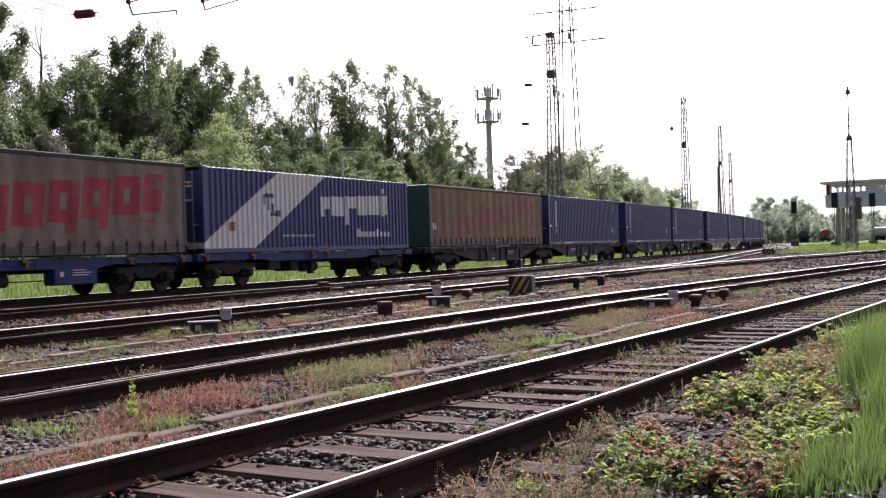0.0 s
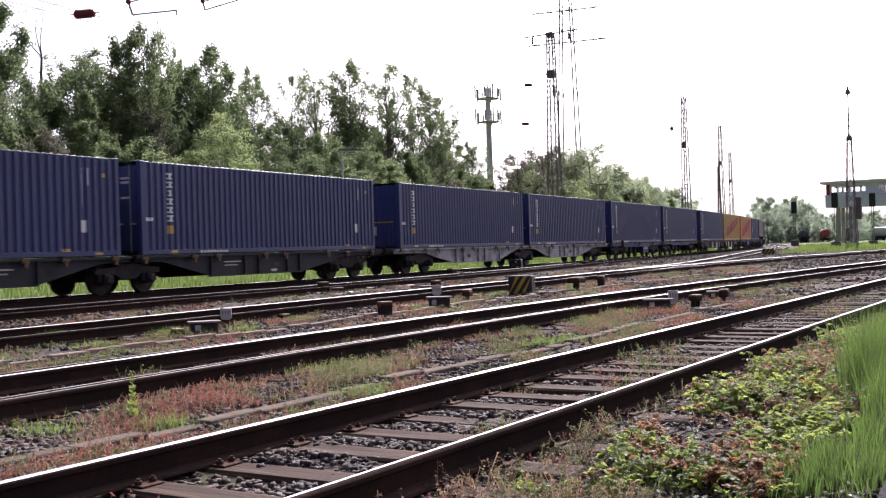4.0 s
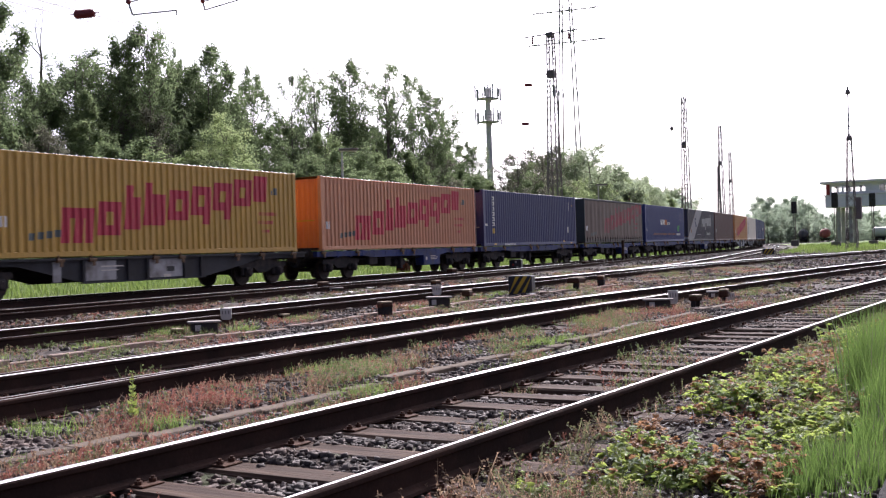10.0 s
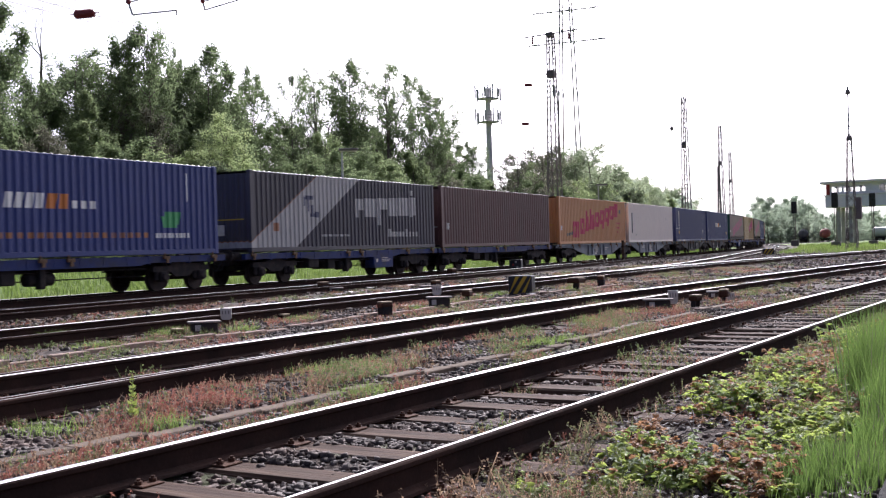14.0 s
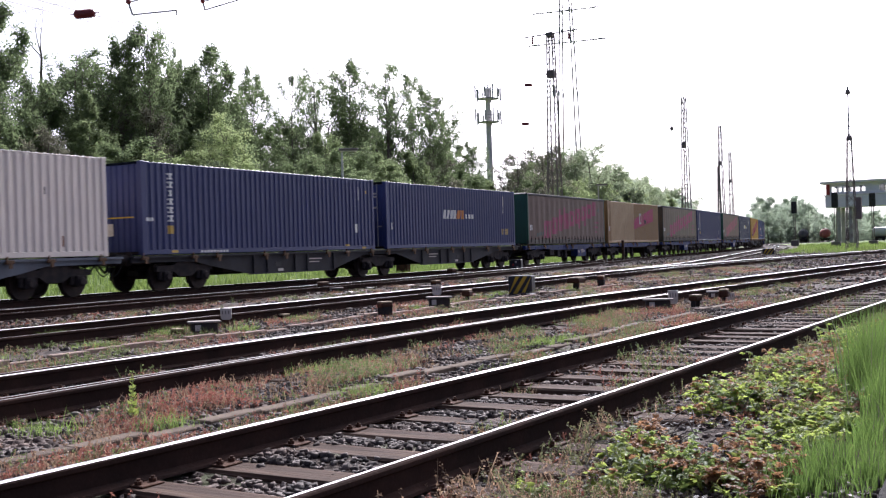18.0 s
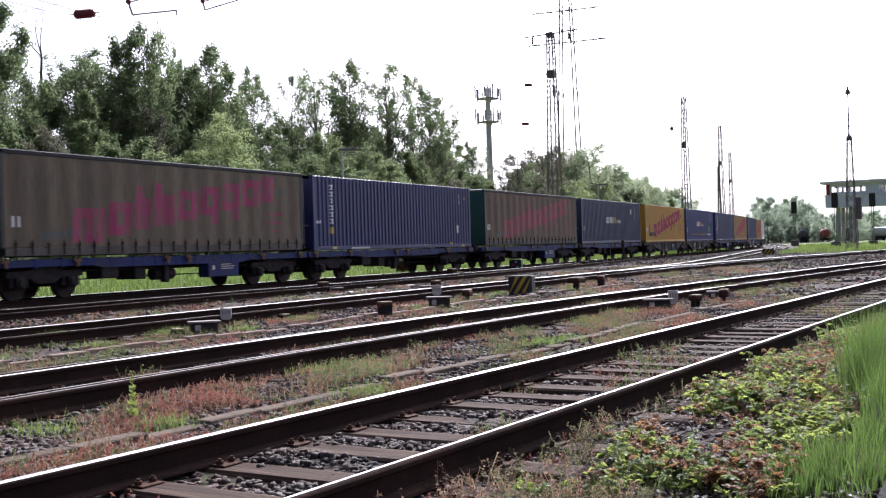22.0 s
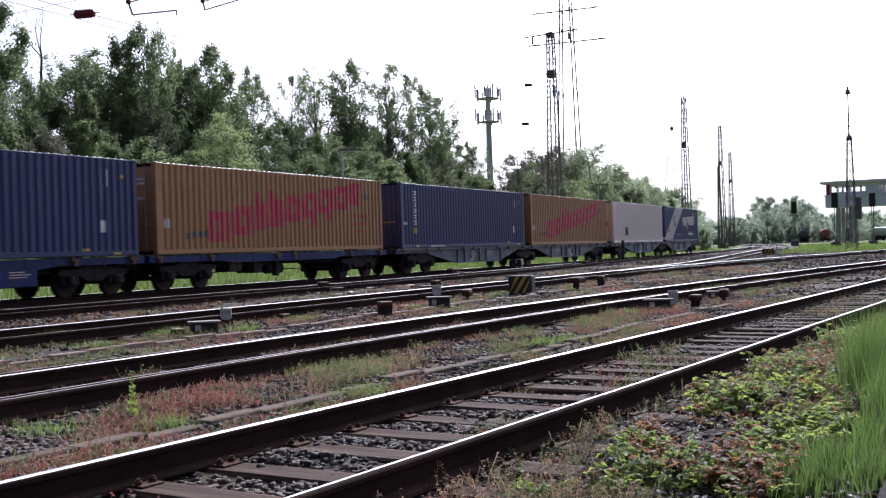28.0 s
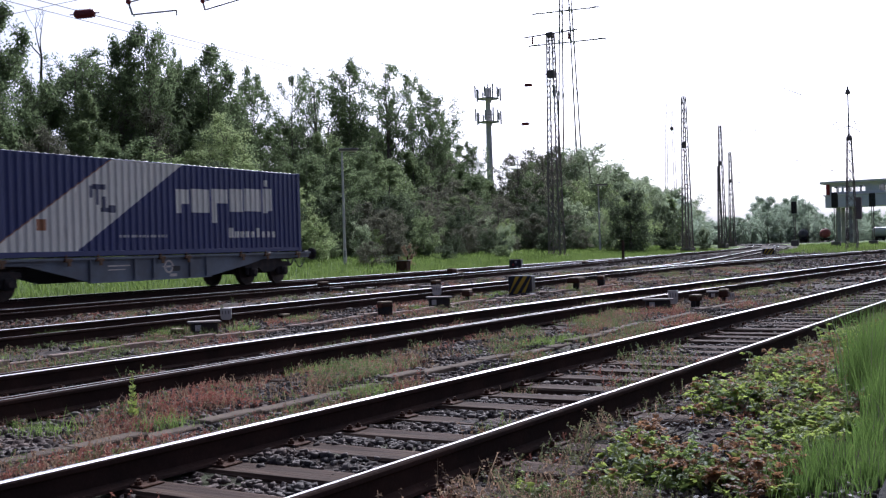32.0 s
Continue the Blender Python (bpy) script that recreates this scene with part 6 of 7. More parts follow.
def build_masts():
    g = "lattice masts of the overhead line"
    m = thing("lattice_mast", "tall weathered lattice mast with a level yoke", "mast", g, at=(85.75, 33.3, 0.2), turn=-3)
    lattice(m, 19.0, 1.05, 0.5, 20, 0.07, MAST_STEEL, 0.42)
    part("yoke", Shape().tube((0, 2.5, 18.95), (0, -2.5, 19.05), 0.06, n=6).soft_box(-0.3, 0.3, -0.3, 0.3, 18.7, 19.1, 0.04), MAST_STEEL, m)
    part("bracket", Shape().soft_box(-0.35, 0.35, -0.33, 0.33, 15.2, 15.85, 0.08).tube((0, -0.65, 15.5), (0, 0.65, 15.6), 0.05, n=6), MAST_STEEL, m)
    part("cable_box", Shape().soft_box(-0.3, 0.1, -0.34, -0.16, 13.6, 14.5, 0.03), PALE_STEEL, m)
    for k in (-1, 1):
        part("insulator", Shape().lathe((0, k * 1.7, 18.3), (0, 0, 1), [(0, 0.05), (0.1, 0.1), (0.5, 0.09), (0.65, 0.04)], 8), INSULATOR, m)
    part("footing", Shape().soft_box(-0.9, 0.9, -0.9, 0.9, -0.6, 0.05, 0.05), CONCRETE, m)
    for x, y, z, h, w, turn in ((121.1, 31.1, 0.3, 17.3, 0.8, -15), (165.9, 37.15, 0.6, 18.2, 0.8, -10), (195.5, 42.1, 0.8, 16.2, 0.8, -8), (191.0, 43.2, 0.8, 13.5, 0.6, -8)):
        m = thing("lattice_mast", "slender dark lattice steel mast beside the line", "mast", g, at=(x, y, z), turn=turn)
        lattice(m, h, w * 1.1, w * 0.45, 16, 0.09, MAST_STEEL, 0.2)
        part("bracket", Shape().tube((-1.1, 0, h * 0.68), (0.2, 0, h * 0.69), 0.05, n=6).soft_box(-0.45, -0.2, -0.2, 0.2, h * 0.66, h * 0.7, 0.03), MAST_STEEL, m)
        part("cap", Shape().tube((-0.4, 0, h), (0.6, 0, h + 0.05), 0.05, n=6), MAST_STEEL, m)
        part("footing", Shape().soft_box(-w * 0.8, w * 0.8, -w * 0.8, w * 0.8, -0.8, 0.05, 0.05), CONCRETE, m)
    m = thing("lattice_mast", "dark lattice mast with a thin pole and lamp", "mast", g, at=(109.3, 12.2, -0.15), turn=-5)
    lattice(m, 10.7, 1.0, 0.38, 12, 0.045, MAST_STEEL, 0.5)
    part("pole", Shape().tube((0, 0, 10.6), (0.0, 0, 15.3), 0.085, 0.06, 6), GREY_STEEL, m)
    part("lamp", Shape().lathe((0, 0, 14.95), (0, 0, 1), [(0, 0.28), (0.25, 0.22), (0.5, 0.08), (0.75, 0.05)], 10), MAST_STEEL, m)
    part("head", Shape().lathe((0, 0, 10.5), (0, 0, 1), [(0, 0.3), (0.3, 0.28), (0.6, 0.08)], 8), MAST_STEEL, m)
    for a, b in (((-0.1, 0, 11.9), (-0.25, -1.1, 11.2)), ((0.1, 0, 11.9), (0.25, 1.2, 11.6))):
        part("bracket", Shape().tube(a, b, 0.04, n=5), MAST_STEEL, m)
    part("cable_box", Shape().soft_box(-0.3, 0.3, -0.95, -0.45, 2.9, 5.0, 0.04), MAST_STEEL, m)
    m = thing("lattice_mast", "pale far lattice mast behind the trees", "mast", g, at=(250.8, 68.0, 1.5), turn=0)
    lattice(m, 33.0, 2.6, 1.3, 16, 0.09, PALE_STEEL, 0.25)
    part("dish", Shape().lathe((-1.2, -0.9, 26.3), (-1, -0.2, 0.1), [(0, 0.15), (0.2, 0.4), (0.8, 0.45), (0.9, 0.3)], 12), MAST_STEEL, m)
    p = thing("power_pylon", "tall grey lattice power pylon with two cross-arms", "pylon", at=(159.4, 59.2, 1.5), turn=5)
    lattice(p, 44.0, 3.7, 1.15, 15, 0.125, MAST_STEEL, 0.14)
    for z in (13.0, 15.4, 23.5, 31.6, 33.6, 36.6):
        for cx, cy in ((-1, -1), (1, -1), (1, 1), (-1, 1)):
            v = (3.7 - 2.55 * z / 44) / 2
            part("gusset", Shape().soft_box(cx * v - 0.15, cx * v + 0.15, cy * v - 0.15, cy * v + 0.15, z - 0.35, z + 0.35, 0.06), GREY_STEEL, p)
    for z, half in ((36.6, 5.5), (31.6, 6.3)):
        arm = Shape().tube((0, -half, z), (0, half, z), 0.11, n=4).tube((0, -half, z), (0, 0, z + 1.0), 0.05, n=4).tube((0, half, z), (0, 0, z + 1.0), 0.05, n=4)
        for k in range(-5, 6):
            arm.tube((0, half * k / 6, z), (0, half * (k + 0.5) / 6, z + 0.55 * (1 - abs(k) / 6)), 0.03, n=4)
        part("cross_arm", arm, GREY_STEEL, p)
        for k in (-0.7, 0.7, -1, 1):
            part("insulator", Shape().tube((0, half * k * 0.98, z), (0, half * k * 0.98 + (0.35 if k > 0 else -0.35), z - 1.3), 0.05, n=6), GREY_STEEL, p)
    c = thing("radio_mast", "slim concrete radio mast with two antenna platforms", "mast", at=(154.5, 70.9, 1.0))
    part("shaft", Shape().lathe((0, 0, 0), (0, 0, 1), [(0, 0.66), (12, 0.52), (25.4, 0.36)], 16), PALE_CONCRETE, c)
    for z in (19.9, 23.6):
        deck = Shape().lathe((0, 0, z), (0, 0, 1), [(0, 0.5), (0.05, 1.75), (0.16, 1.75), (0.2, 0.5)], 16)
        for k in range(16):
            a, e = k * math.pi / 8, (k + 1) * math.pi / 8
            deck.tube((1.75 * math.cos(a), 1.75 * math.sin(a), z + 1.1), (1.75 * math.cos(e), 1.75 * math.sin(e), z + 1.1), 0.035, n=4)
        part("platform", deck, GREY_STEEL, c)
        for k in range(10):
            a = k * math.pi / 5 + 0.2
            x, y, tall = 2.0 * math.cos(a), 2.0 * math.sin(a), (2.5, 1.7, 2.1)[k % 3]
            part("antenna", Shape().soft_box(x - 0.1, x + 0.1, y - 0.1, y + 0.1, z - 0.25 + 0.5 * (k % 2), z - 0.25 + tall, 0.02), PALE_STEEL, c)
    part("spire", Shape().tube((0, 0, 25.4), (0, 0, 26.6), 0.1, 0.04, 8), GREY_STEEL, c)
    for x, y, z, h in ((53.12, 33.88, 0.25, 6.75), (105.9, 36.35, 0.5, 6.7)):
        l = thing("street_lamp", "grey steel yard lamp on a thin pole", "lamp", "yard lamps", at=(x, y, z), turn=-60)
        part("pole", Shape().lathe((0, 0, -0.3), (0, 0, 1), [(0, 0.12), (1.3, 0.11), (1.35, 0.085), (h + 0.25, 0.06)], 10), PALE_CONCRETE, l)
        part("head", Shape().soft_box(-0.2, 0.95, -0.18, 0.18, h, h + 0.14, 0.04), MAST_STEEL, l, "flat dark lamp head")
        part("diffuser", Shape().soft_box(-0.15, 0.9, -0.15, 0.15, h - 0.05, h + 0.002, 0.02), WHITE_PLATE, l, "pale lamp glass")
        part("door", Shape().soft_box(-0.05, 0.05, -0.115, -0.08, 0.5, 0.9, 0.01), PALE_STEEL, l)


def signal_post(x, y, z, h, head_h, label):
    s = thing("railway_signal", label, "signal", "signals", at=(x, y, z), turn=-5)
    part("post", Shape().tube((0, -0.12, -0.2), (0, -0.12, h), 0.05, n=6).tube((0, 0.12, -0.2), (0, 0.12, h), 0.05, n=6), MAST_STEEL, s)
    part("ladder", Shape().tube((0.2, -0.15, 0), (0.1, -0.15, h), 0.02, n=4).tube((0.2, 0.15, 0), (0.1, 0.15, h), 0.02, n=4), MAST_STEEL, s)
    head = part("head", Shape().soft_box(-0.25, 0.1, -0.42, 0.42, h, h + head_h, 0.08), DARK_MARK, s)
    for k in range(3):
        part("lens", Shape().lathe((-0.25, 0.15 * (-1) ** k, h + head_h * (0.25 + 0.25 * k)), (-1, 0, 0), [(0, 0.11), (0.1, 0.11), (0.14, 0.12)], 10), IRON, head)
    part("base_box", Shape().soft_box(-0.3, 0.3, -0.6, 0.6, -0.4, 0.5, 0.05), MAST_STEEL, s)
    return s


def build_signals():
    signal_post(177.7, 28.4, 0.3, 4.8, 1.9, "far dark railway signal on two posts")
    signal_post(148.8, 18.6, 0.0, 5.0, 2.0, "dark railway signal with a large box at its foot")
    signal_post(159.3, 15.0, 0.0, 5.2, 1.9, "dark railway signal in front of the bridge building")
    # cladding and roof colours lightened so that they hold the distance haze
    wall = surface("haze_paled_blue_grey_cladding", (0.88, 0.86, 0.92), (0.76, 0.74, 0.8), 0.6, 0.0, 0.6, 8, 0.6, 0.1)
    roof = surface("haze_paled_grey_roof", (0.85, 0.82, 0.8), (0.7, 0.67, 0.65), 0.8, 0.0, 0.6, 8, 0.6, 0.1)
    glass = surface("window_glass", (0.9, 0.93, 0.93), (0.8, 0.84, 0.84), 0.1, 0.0, 1, 4, 0.3, 0.0)
    glass.node_tree.nodes["Principled BSDF"].inputs["Alpha"].default_value = 0.12
    b = thing("signal_box", "elevated bridge signal box with a window band and flat roof", "building", at=(228.0, 8.0, 0.0), turn=-6)
    part("lower_wall", Shape().soft_box(0, 7, -26, 22.8, 7.2, 9.7, 0.05), wall, b)
    for x in (0.4, 6.35):
        part("upper_wall", Shape().soft_box(x, x + 0.25, -25.6, 22.4, 9.7, 10.25, 0.02), wall, b)
        part("upper_wall", Shape().soft_box(x, x + 0.25, -25.6, 22.4, 11.4, 11.95, 0.02), wall, b)
    part("ledge", Shape().soft_box(-0.25, 7.2, -26.2, 23.2, 9.55, 9.75, 0.03), roof, b)
    part("roof", Shape().soft_box(-0.9, 7.9, -27, 23.6, 11.95, 12.5, 0.12), roof, b)
    part("corner", Shape().soft_box(0.1, 0.6, 21.9, 22.6, 9.75, 11.95, 0.05), RED_PAINT, b)
    for x in (0.4, 6.35):
        for k in range(20):
            y = 21.9 - k * 2.3
            wide = 2.3 if k % 4 == 3 else 0.35
            part("pillar", Shape().box(x + 0.02, x + 0.22, y - wide, y, 10.25, 11.4), wall, b)
            if k % 4 != 3:
                win = part("window", Shape().box(x + 0.08, x + 0.16, y - 1.36, y - 1.28, 10.25, 11.4), IRON, b)
                for q in (0, 1):
                    part("pane", Shape().box(x + 0.1, x + 0.13, y - 1.28 + q * -1.02, y - 0.35 + q * -1.02, 10.25, 11.4), glass, win)
    for y in (20.5, 18.2, 2.0, -20.0):
        part("column", Shape().soft_box(1.2, 1.9, y - 0.35, y + 0.35, -0.5, 7.2, 0.04), GREY_STEEL, b)
        part("column", Shape().soft_box(5.0, 5.7, y - 0.35, y + 0.35, -0.5, 7.2, 0.04), GREY_STEEL, b)
    tank_paints = (painted("faded_red_tank_paint", (0.3, 0.05, 0.04), (), 0.4), painted("pale_tank_paint", (0.6, 0.6, 0.58), (), 0.35), painted("dark_wagon_paint", (0.06, 0.065, 0.075), (), 0.4))
    for (x, y, turn, k, label) in ((319, 42.5, 10, 0, "red tank wagon standing far off in the yard"), (327, 31.0, -82, 1, "pale tank wagon standing far off in the yard"), (327, 14.0, -84, 1, "pale tank wagon standing far off in the yard"),
                                   (317, 36.5, 8, 2, "dark tank wagon standing far off in the yard"), (322, 49.0, 10, 2, "dark tank wagon standing far off in the yard")):
        w = thing("tank_wagon", label, "freight wagon", "standing wagons", at=(x, y, -0.0), turn=turn)
        part("tank", Shape().lathe((0, 0, 2.35), (1, 0, 0), [(0, 0.5), (0.25, 1.1), (0.6, 1.35), (12.4, 1.35), (12.75, 1.1), (13, 0.5)], 20), tank_paints[k], w, smooth=True)
        part("dome", Shape().lathe((6.3, 0, 3.6), (0, 0, 1), [(0, 0.45), (0.3, 0.45), (0.35, 0.3)], 12), tank_paints[k], w)
        part("frame", Shape().box(-0.3, 13.3, -1.2, 1.2, 0.75, 1.05), IRON, w)
        for bx in (2.0, 11.0):
            wheels = Shape()
            for ax in (-0.9, 0.9):
                for y2 in (-0.75, 0.75):
                    wheels.lathe((bx + ax, y2 - 0.06, 0.3), (0, 1, 0), [(0, 0.46), (0.12, 0.46)], 14)
            part("bogie", wheels.box(bx - 1.3, bx + 1.3, -0.95, 0.95, 0.4, 0.75), IRON, w)


FAR_ARMS = [((108.5, 18.0, 15.8), (108.8, 16.3, 15.0)), ((146.9, 30.2, 15.9), (147.1, 29.6, 15.5)), ((147.3, 28.3, 15.3), (147.3, 28.2, 16.0)), ((111.1, 13.9, 12.1), (111.2, 13.4, 12.4)), ((111.4, 11.9, 12.4), (111.4, 11.8, 12.0)), ((128.4, 20.4, 10.0), (128.5, 19.8, 10.1)), ((138.7, 18.9, 12.5), (138.8, 18.6, 12.5)), ((138.7, 19.0, 10.0), (138.7, 18.8, 10.0)), ((156.6, 32.8, 9.4), (156.7, 32.4, 9.4)), ((124.0, 15.8, 8.4), (124.0, 15.4, 8.5))]


def build_overhead():
    def wire(a, b, sag, r, n=14):
        s = Shape()
        for i in range(n + 1):
            p = Vector(a).lerp(Vector(b), i / n) - Vector((0, 0, sag * math.sin(math.pi * i / n)))
            s.v += [(p.x - r, p.y - r, p.z - r), (p.x + r, p.y + r, p.z - r), (p.x, p.y, p.z + r)]
        s.f = [(3 * i + k, 3 * i + (k + 1) % 3, 3 * i + 3 + (k + 1) % 3, 3 * i + 3 + k) for i in range(n) for k in range(3)]
        s.mi = [0] * len(s.f)
        return s

    o = thing("overhead_line", "thin overhead wires with red-brown insulators above the tracks", "overhead line")
    part("wire", wire((-30, 19.5, 8.2), (92, 21.5, 7.2), 0.5, 0.009), MAST_STEEL, o)
    part("wire", wire((-30, 23.3, 9.2), (92, 25.4, 8.2), 0.5, 0.009), MAST_STEEL, o)
    part("cross_wire", wire((19.6, 40, 7.1), (15.2, 0.0, 6.5), 0.05, 0.005), MAST_STEEL, o)
    part("cross_wire", wire((56.2, 34, 10.2), (53.4, 0.0, 9.9), 0.05, 0.003), MAST_STEEL, o)
    part("cross_wire", wire((56.2, 34, 8.0), (53.4, 0.0, 7.75), 0.05, 0.003), MAST_STEEL, o)
    ribs = [(-0.42, 0.012), (-0.3, 0.014), (-0.29, 0.06), (-0.24, 0.1)]
    for k in range(6):
        ribs += [(-0.2 + 0.075 * k, 0.115), (-0.17 + 0.075 * k, 0.085)]
    ribs += [(0.26, 0.1), (0.29, 0.05), (0.3, 0.014), (0.42, 0.012)]
    for (x, y, z), d, k in (((18.24, 18.53, 6.73), (0.35, -0.94, 0.02), 0.85), ((55.44, 22.93, 10.08), (0.08, -1, -0.03), 0.75), ((55.36, 23.14, 7.92), (0.08, -1, -0.03), 0.75)):
        part("insulator", Shape().lathe((x, y, z), d, [(t * k, r * (1.0 if k > 0.8 else 0.9)) for t, r in ribs], 14), INSULATOR, o, smooth=True)
    last = (121.1, 31.1, 14.0)
    for a, b in FAR_ARMS:
        part("far_arm", Shape().tube(a, b, 0.045, n=6), GREY_STEEL, o)
        part("wire", wire(last, a, 0.05, 0.004, 4), MAST_STEEL, o)
        last = b
    for a, b, c in (((21.84, 20.57, 7.95), (21.9, 20.5, 7.62), (22.63, 19.6, 7.76)), ((26.2, 21.64, 8.95), (26.25, 21.6, 8.7), (27.3, 20.6, 9.2))):
        part("steady_arm", Shape().tube(a, b, 0.03, n=6).tube(b, c, 0.022, n=6).tube(c, (c[0], c[1], c[2] - 0.14), 0.02, n=6).tube(a, (a[0] + 0.8, a[1] - 0.6, a[2] + 0.35), 0.022, n=6), GREY_STEEL, o)
        part("insulator", Shape().lathe(a, (-0.1, 0.1, 1), [(-0.05, 0.04), (0, 0.07), (0.05, 0.07), (0.12, 0.04)], 10), INSULATOR, o)


# ---- small things along the tracks ----
def stump(x, y, w, h, label, form="block"):
    t = thing("point_lever", label, "point lever", "trackside posts", at=(x, y, float(ground_height(x, y))), turn=random.Random(x).uniform(-30, 10))
    if form == "legs":
        for side in (-1, 1):
            part("post", Shape().soft_box(side * w * 0.3 - 0.02, side * w * 0.3 + 0.02, -0.05, 0.05, -0.12, h - 0.07, 0.008), IRON, t)
    else:
        stem = w * (0.3 if form == "tee" else 0.8)
        part("post", Shape().soft_box(-stem / 2, stem / 2, -stem / 2, stem / 2, -0.12, h - 0.07, 0.012), IRON, t)
    head = part("head", Shape().soft_box(-w / 2, w / 2, -w * 0.4, w * 0.4, h - 0.09 - (0.04 if form == "tee" else 0), h, 0.025), RUST, t)
    part("cap", Shape().soft_box(-w * 0.45, w * 0.45, -w * 0.34, w * 0.34, h, h + 0.03, 0.008), TAN_CAP, head, "worn tan cap")
    part("foot", Shape().soft_box(-w * 0.5, w * 0.5, -w * 0.4, w * 0.4, -0.12, 0.02, 0.01), RUST, t)
    return t


def number_plate(x, y, w, h, foot):
    t = thing("sign", "small white plate with worn dark marks on a low foot", "sign", "number plates", at=(x, y, float(ground_height(x, y))), turn=-60)
    part("foot", Shape().soft_box(-0.05, 0.05, 0.02, 0.06, -0.1, foot, 0.006), RUST, t)
    pl = part("plate", Shape().prism([(-w * 0.3, foot), (w * 0.3, foot), (w * 0.46, foot + h * 0.18), (w / 2, foot + h), (-w / 2, foot + h), (-w * 0.46, foot + h * 0.18)], -0.012, 0.012), WHITE_PLATE, t)
    for k in range(3):
        part("bar", Shape().box(-w * 0.34 + k * w * 0.26, -w * 0.34 + k * w * 0.26 + w * 0.09, -0.015, -0.012, foot + h * 0.5, foot + h * 0.78), FADED_MARK, pl)


def lid_box(x, y, l, w, h, turn, label):
    t = thing("cable_box", label, "cable box", "trackside boxes", at=(x, y, float(ground_height(x, y))), turn=turn)
    part("body", Shape().soft_box(-l / 2 + 0.05, l / 2 - 0.05, -w / 2 + 0.04, w / 2 - 0.04, -0.15, h, 0.015), BOX_DARK, t)
    part("lid", Shape().soft_box(-l / 2, l / 2, -w / 2, w / 2, h + 0.002, h + 0.03, 0.008), LID, t)
    part("plate", Shape().box(-l * 0.3, -l * 0.12, -w / 2 + 0.032, -w / 2 + 0.038, h * 0.35, h * 0.85), WHITE_PLATE, t)


def striped_block(x, y, w, h, turn):
    t = thing("buffer_block", "low concrete block with worn yellow and black stripes", "concrete block", "striped blocks", at=(x, y, float(ground_height(x, y))), turn=turn)
    part("block", Shape().soft_box(-0.3, 0.12, -w / 2, w / 2, -0.15, h, 0.025), FRAME_DARK, t)
    for k in range(3):
        y0 = -w / 2 + w * (k - 0.4) / 3
        outline = [(max(-w / 2 + 0.01, min(w / 2 - 0.01, a)), b) for a, b in ((-y0 - w / 6, 0.02), (-y0, 0.02), (-y0 - w * 0.45, h - 0.02), (-y0 - w / 6 - w * 0.45, h - 0.02))]
        s = Shape().add([(-0.306, a, b) for a, b in outline] + [(-0.299, a, b) for a, b in outline], [(3, 2, 1, 0), (4, 5, 6, 7), (0, 1, 5, 4), (1, 2, 6, 5), (2, 3, 7, 6), (3, 0, 4, 7)])
        part("stripe", s, YELLOW_MARK, t)


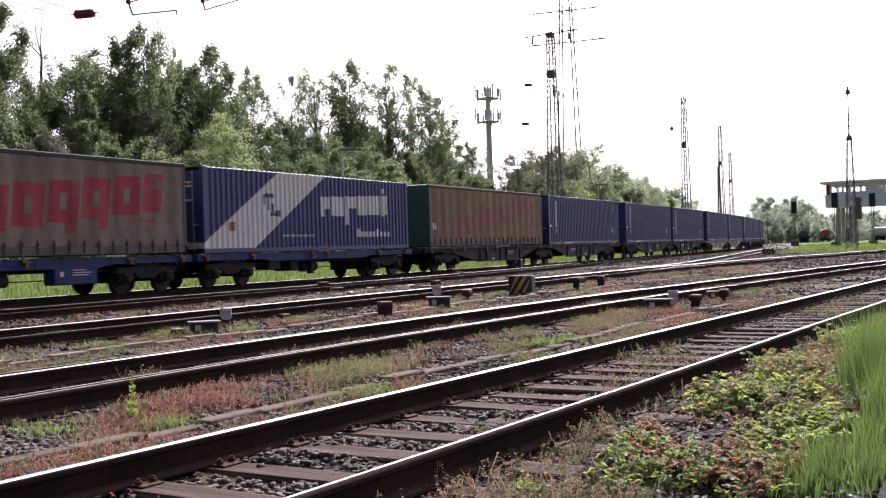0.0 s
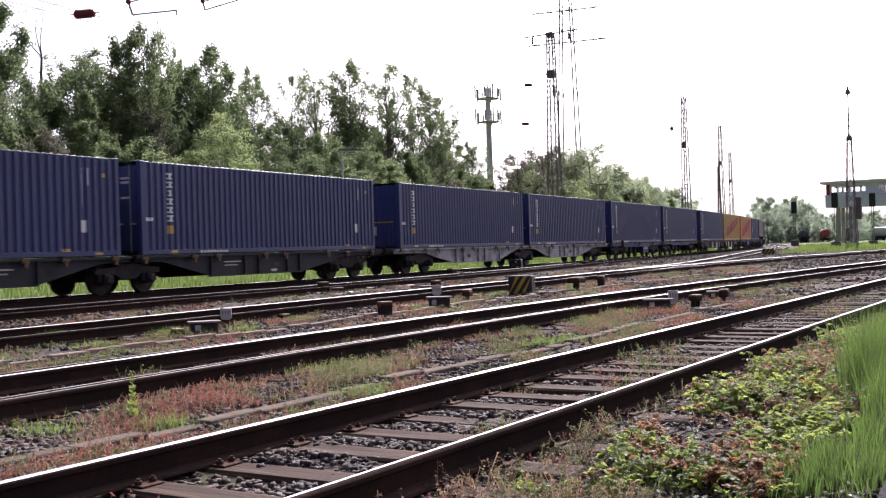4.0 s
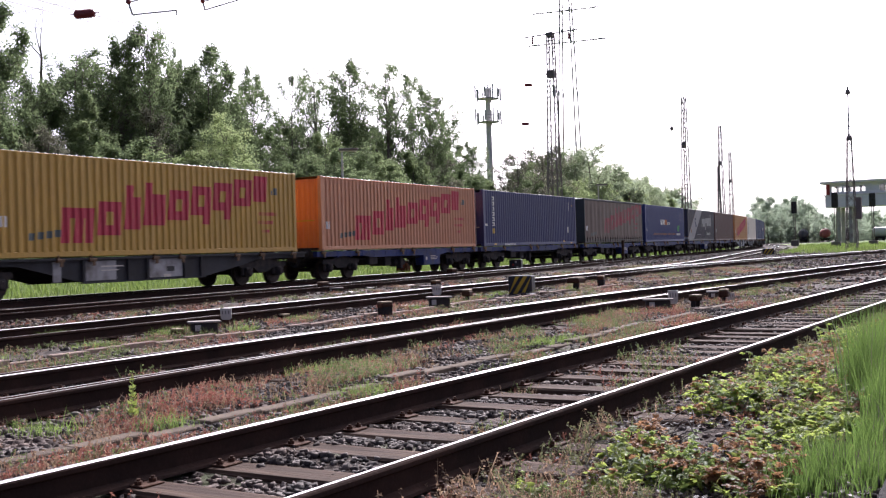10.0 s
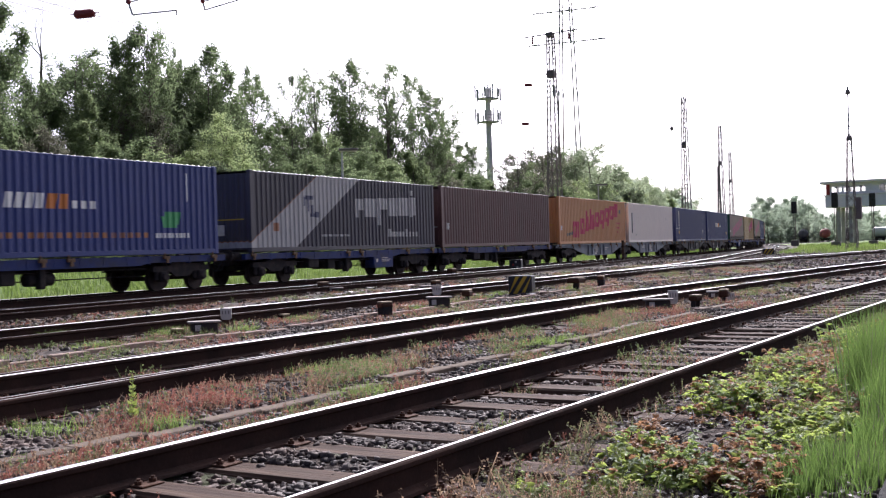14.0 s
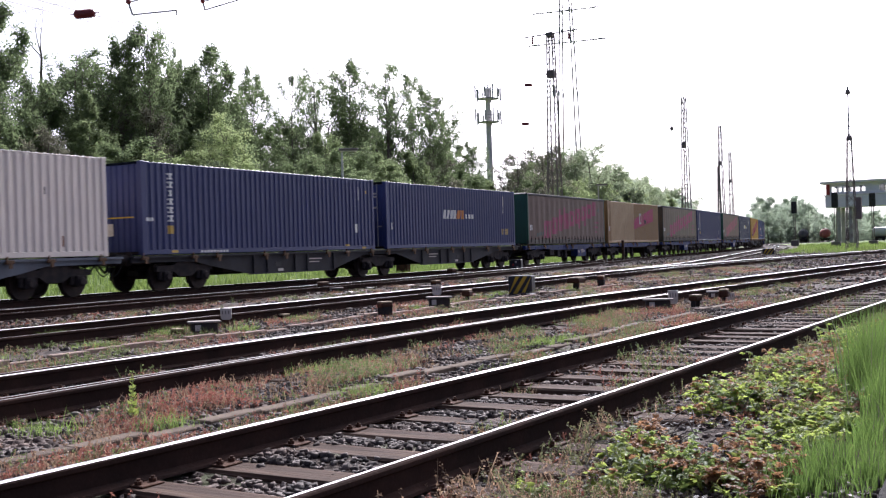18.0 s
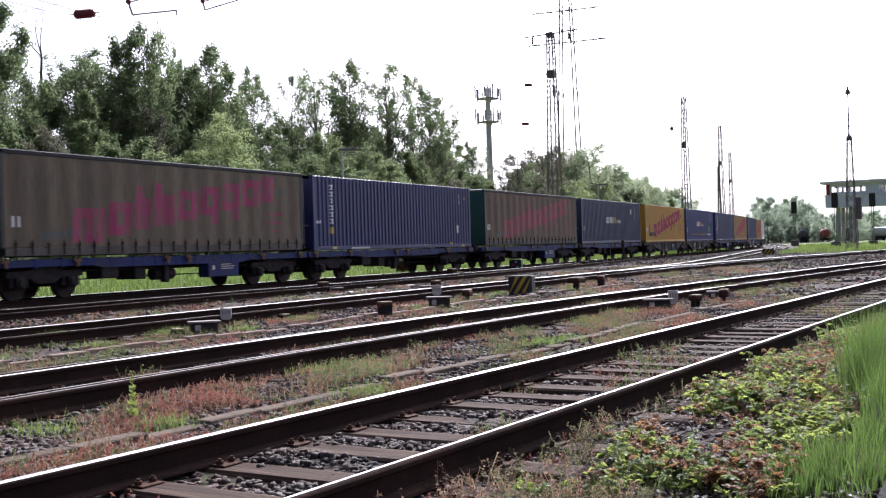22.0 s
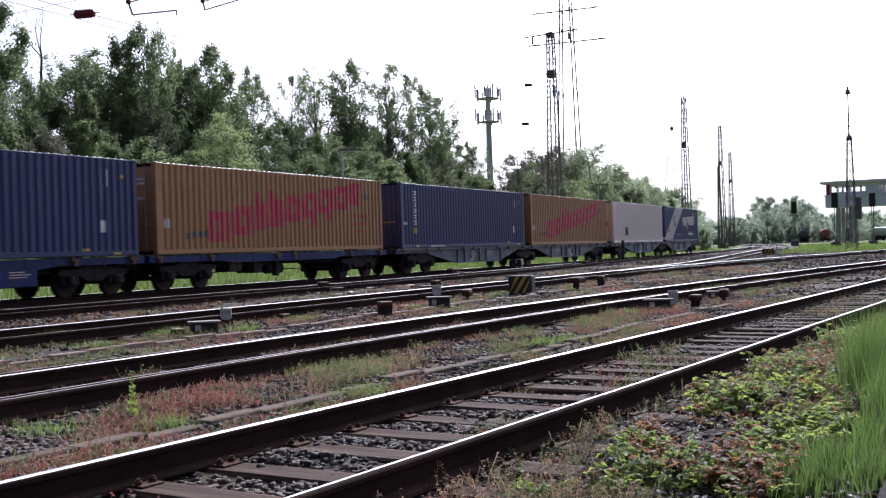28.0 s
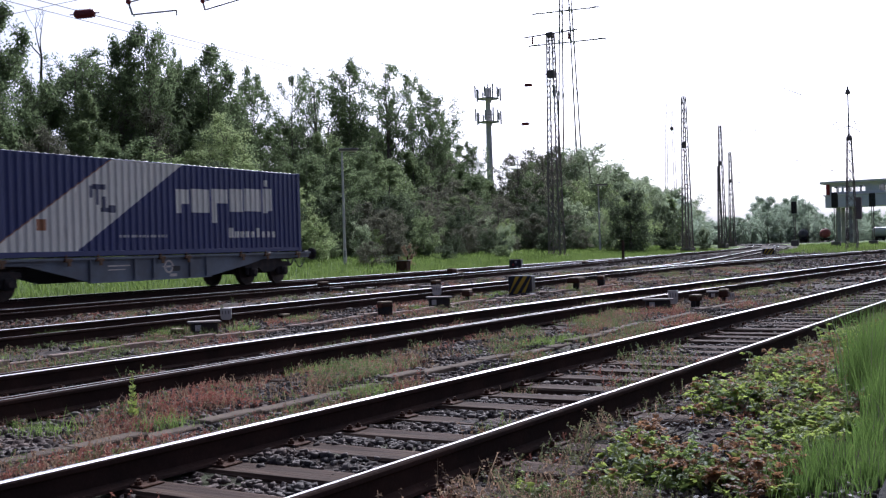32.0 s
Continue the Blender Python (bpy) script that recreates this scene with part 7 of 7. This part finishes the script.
def build_yard():
    build_masts()
    build_signals()
    build_overhead()
    for x, y, w, h, form in ((17.5, 10.3, 0.26, 0.27, "block"), (22.9, 11.2, 0.26, 0.29, "tee"), (30.2, 10.36, 0.24, 0.29, "block"), (27.78, 10.25, 0.46, 0.34, "tee"), (20.1, 5.05, 0.23, 0.25, "legs"), (21.9, 4.92, 0.25, 0.25, "tee"),
                             (13.3, 11.7, 0.2, 0.08, "block"), (28.9, 19.3, 0.32, 0.3, "block"), (31.2, 16.4, 0.3, 0.24, "block"), (43.85, 22.2, 0.4, 0.35, "tee"), (41.4, 20.6, 0.28, 0.2, "block"), (61.0, 21.9, 0.4, 0.3, "block"), (16.9, 12.2, 0.2, 0.1, "block")):
        stump(x, y, w, h, "low rusty trackside lever post with a worn tan cap", form)
    for x, y, w, h, f in ((14.78, 11.9, 0.2, 0.2, 0.13), (21.35, 11.2, 0.21, 0.23, 0.2), (19.9, 5.42, 0.19, 0.26, 0.1), (22.62, 4.95, 0.18, 0.17, 0.02)):
        number_plate(x, y, w, h, f)
    lid_box(13.6, 11.4, 0.52, 0.3, 0.19, -44, "low cable box with a pale concrete lid")
    lid_box(19.5, 5.6, 0.55, 0.26, 0.19, -70, "low cable box with a pale concrete lid")
    lid_box(20.3, 10.6, 0.55, 0.3, 0.22, -60, "dark low cable box with a pale lid")
    lid_box(23.0, 5.32, 0.42, 0.26, 0.15, -70, "dark low cable box with a pale lid")
    lid_box(28.3, 18.5, 0.62, 0.4, 0.16, -55, "low point machine cover with a pale lid")
    lid_box(30.6, 16.3, 0.7, 0.3, 0.1, -62, "long low point machine cover")
    for pts, label in (([(15.9, 10.75), (15.6, 11.0), (15.85, 11.25), (16.5, 11.3), (17.0, 11.15)], "thin pale cable looped over the ballast"), ([(19.9, 9.9), (20.3, 10.3), (21.0, 10.5), (21.9, 10.45)], "thin pale cable beside the track")):
        c = thing("cable", label, "cable", "loose cables")
        for off in (0.0, 0.06):
            s = Shape()
            line = smooth_line(pts, 0.08)
            for p, q in zip(line[:-1], line[1:]):
                s.tube((p[0] + off, p[1], float(ground_height(p[0], p[1])) + 0.03), (q[0] + off, q[1], float(ground_height(q[0], q[1])) + 0.03), 0.012, n=5)
            part("strand", s, RUST_CLAMP, c)
    slab = random.Random(6)
    for x, y in ((17.3, 12.6), (27.6, 17.2), (28.6, 16.9), (29.4, 17.4), (30.2, 15.6), (31.0, 15.9), (32.0, 15.2), (26.4, 17.1), (20.8, 11.6), (25.3, 10.6)):
        t = thing("slab", "flat pale broken concrete slab on the ballast", "slab", "broken slabs", at=(x, y, float(ground_height(x, y))), turn=slab.uniform(-80, 80))
        l = slab.uniform(0.14, 0.3)
        part("slab", Shape().prism([(-l, 0), (l * 0.9, -0.01), (l, 0.03), (-l * 0.8, 0.04)], -l * 0.5, l * 0.4), PALE_CONCRETE, t)
    # worn plates and rods of the far points, polished by use
    for x, y, l, w, turn in ((27.7, 17.55, 0.5, 0.16, 20), (30.4, 18.45, 0.3, 0.12, -30), (31.2, 18.7, 0.55, 0.1, 25), (31.9, 18.8, 0.3, 0.16, 60), (32.3, 18.45, 0.6, 0.1, 20), (33.0, 18.4, 0.35, 0.14, -20), (33.8, 18.9, 0.5, 0.08, 30), (35.6, 19.5, 1.3, 0.1, 14),
                             (24.6, 16.7, 0.35, 0.1, -40), (21.6, 16.1, 0.3, 0.12, 30), (18.4, 15.0, 0.3, 0.14, -10), (38.0, 21.9, 0.9, 0.12, 8)):
        t = thing("slide_plate", "flat worn steel plate of the points", "plate", "slide plates of the points", at=(x, y, float(ground_height(x, y)) + 0.03), turn=turn)
        part("plate", Shape().soft_box(-l / 2, l / 2, -w / 2, w / 2, -0.06, 0.03, 0.01), RAIL_WORN, t)
        for side in (-1, 1):
            part("bolt", Shape().lathe((side * l * 0.4, 0, 0.03), (0, 0, 1), [(0, 0.025), (0.025, 0.025), (0.025, 0.012), (0.04, 0.012)], 6), RUST, t)
    striped_block(25.8, 11.0, 0.62, 0.48, 10)
    striped_block(122.0, 31.0, 1.0, 0.6, 10)
    striped_block(88.3, 16.2, 0.9, 0.55, 10)
    d = thing("dwarf_signal", "dark dwarf signal with small red and white lenses", "signal", at=(51.5, 22.3, -0.2), turn=10)
    part("box", Shape().soft_box(-0.2, 0.2, -0.32, 0.32, 0.1, 0.62, 0.03), DARK_MARK, d)
    part("foot", Shape().soft_box(-0.12, 0.12, -0.15, 0.15, -0.1, 0.12, 0.02), IRON, d)
    for y, z, m in ((-0.12, 0.2, WHITE_PLATE), (0.1, 0.34, RED_PAINT), (-0.05, 0.48, WHITE_PLATE)):
        part("lens", Shape().lathe((-0.2, y, z), (-1, 0, 0), [(0, 0.05), (0.04, 0.055)], 10), m, d)
    b = thing("relay_box", "brown relay box with two pegs in the grass", "relay box", at=(48.2, 27.2, float(ground_height(48.2, 27.2))), turn=5)
    part("body", Shape().soft_box(-0.25, 0.25, -0.3, 0.3, -0.2, 0.68, 0.03), RUST, b)
    part("lid", Shape().soft_box(-0.28, 0.28, -0.34, 0.34, 0.68, 0.73, 0.02), CONCRETE, b)
    for y in (-0.25, 0.25):
        part("peg", Shape().tube((0, y, 0.7), (0, y, 0.95), 0.04, n=8), RUST, b)
    p = thing("marker_post", "dark wooden marker post beside the track", "post", at=(70.3, 22.5, -0.2))
    part("post", Shape().soft_box(-0.07, 0.07, -0.08, 0.08, -0.3, 1.5, 0.015), WOOD, p)
    for name, line, w, x0, x1, label in (("cable_trough", TROUGH, 0.16, 3.2, 22.5, "worn concrete cable trough lids sunk between the tracks"),
                                         ("cable_duct", DUCT, 0.11, 8.0, 39, "narrow weathered cable duct on the ballast")):
        t = thing(name, label, "cable trough", kind="structure")
        top = 0.035 if name == "cable_trough" else 0.05
        me = [Shape().soft_box(0.002, 0.598, -w / 2 + q, w / 2 + q, -0.03, top, 0.01).mesh("lid", SANDY if top < 0.05 else DUCT_LID) for q in (-0.008, 0.0, 0.01)]
        x, k = x0, 0
        while x < x1:
            y, a = heading(line, x)
            part("lid", me[(k * 5) % 3], None, t).matrix_basis = pose(x, y, float(ground_height(x, y)) + 0.008 + 0.003 * math.sin(k * 2.3), 0, 0.2 * math.sin(k), math.degrees(a))
            x += 0.6
            k += 1

# ---- build ----
build_ground()
build_tracks()
TRAIN = build_train()
build_plants()
build_yard()
motions()
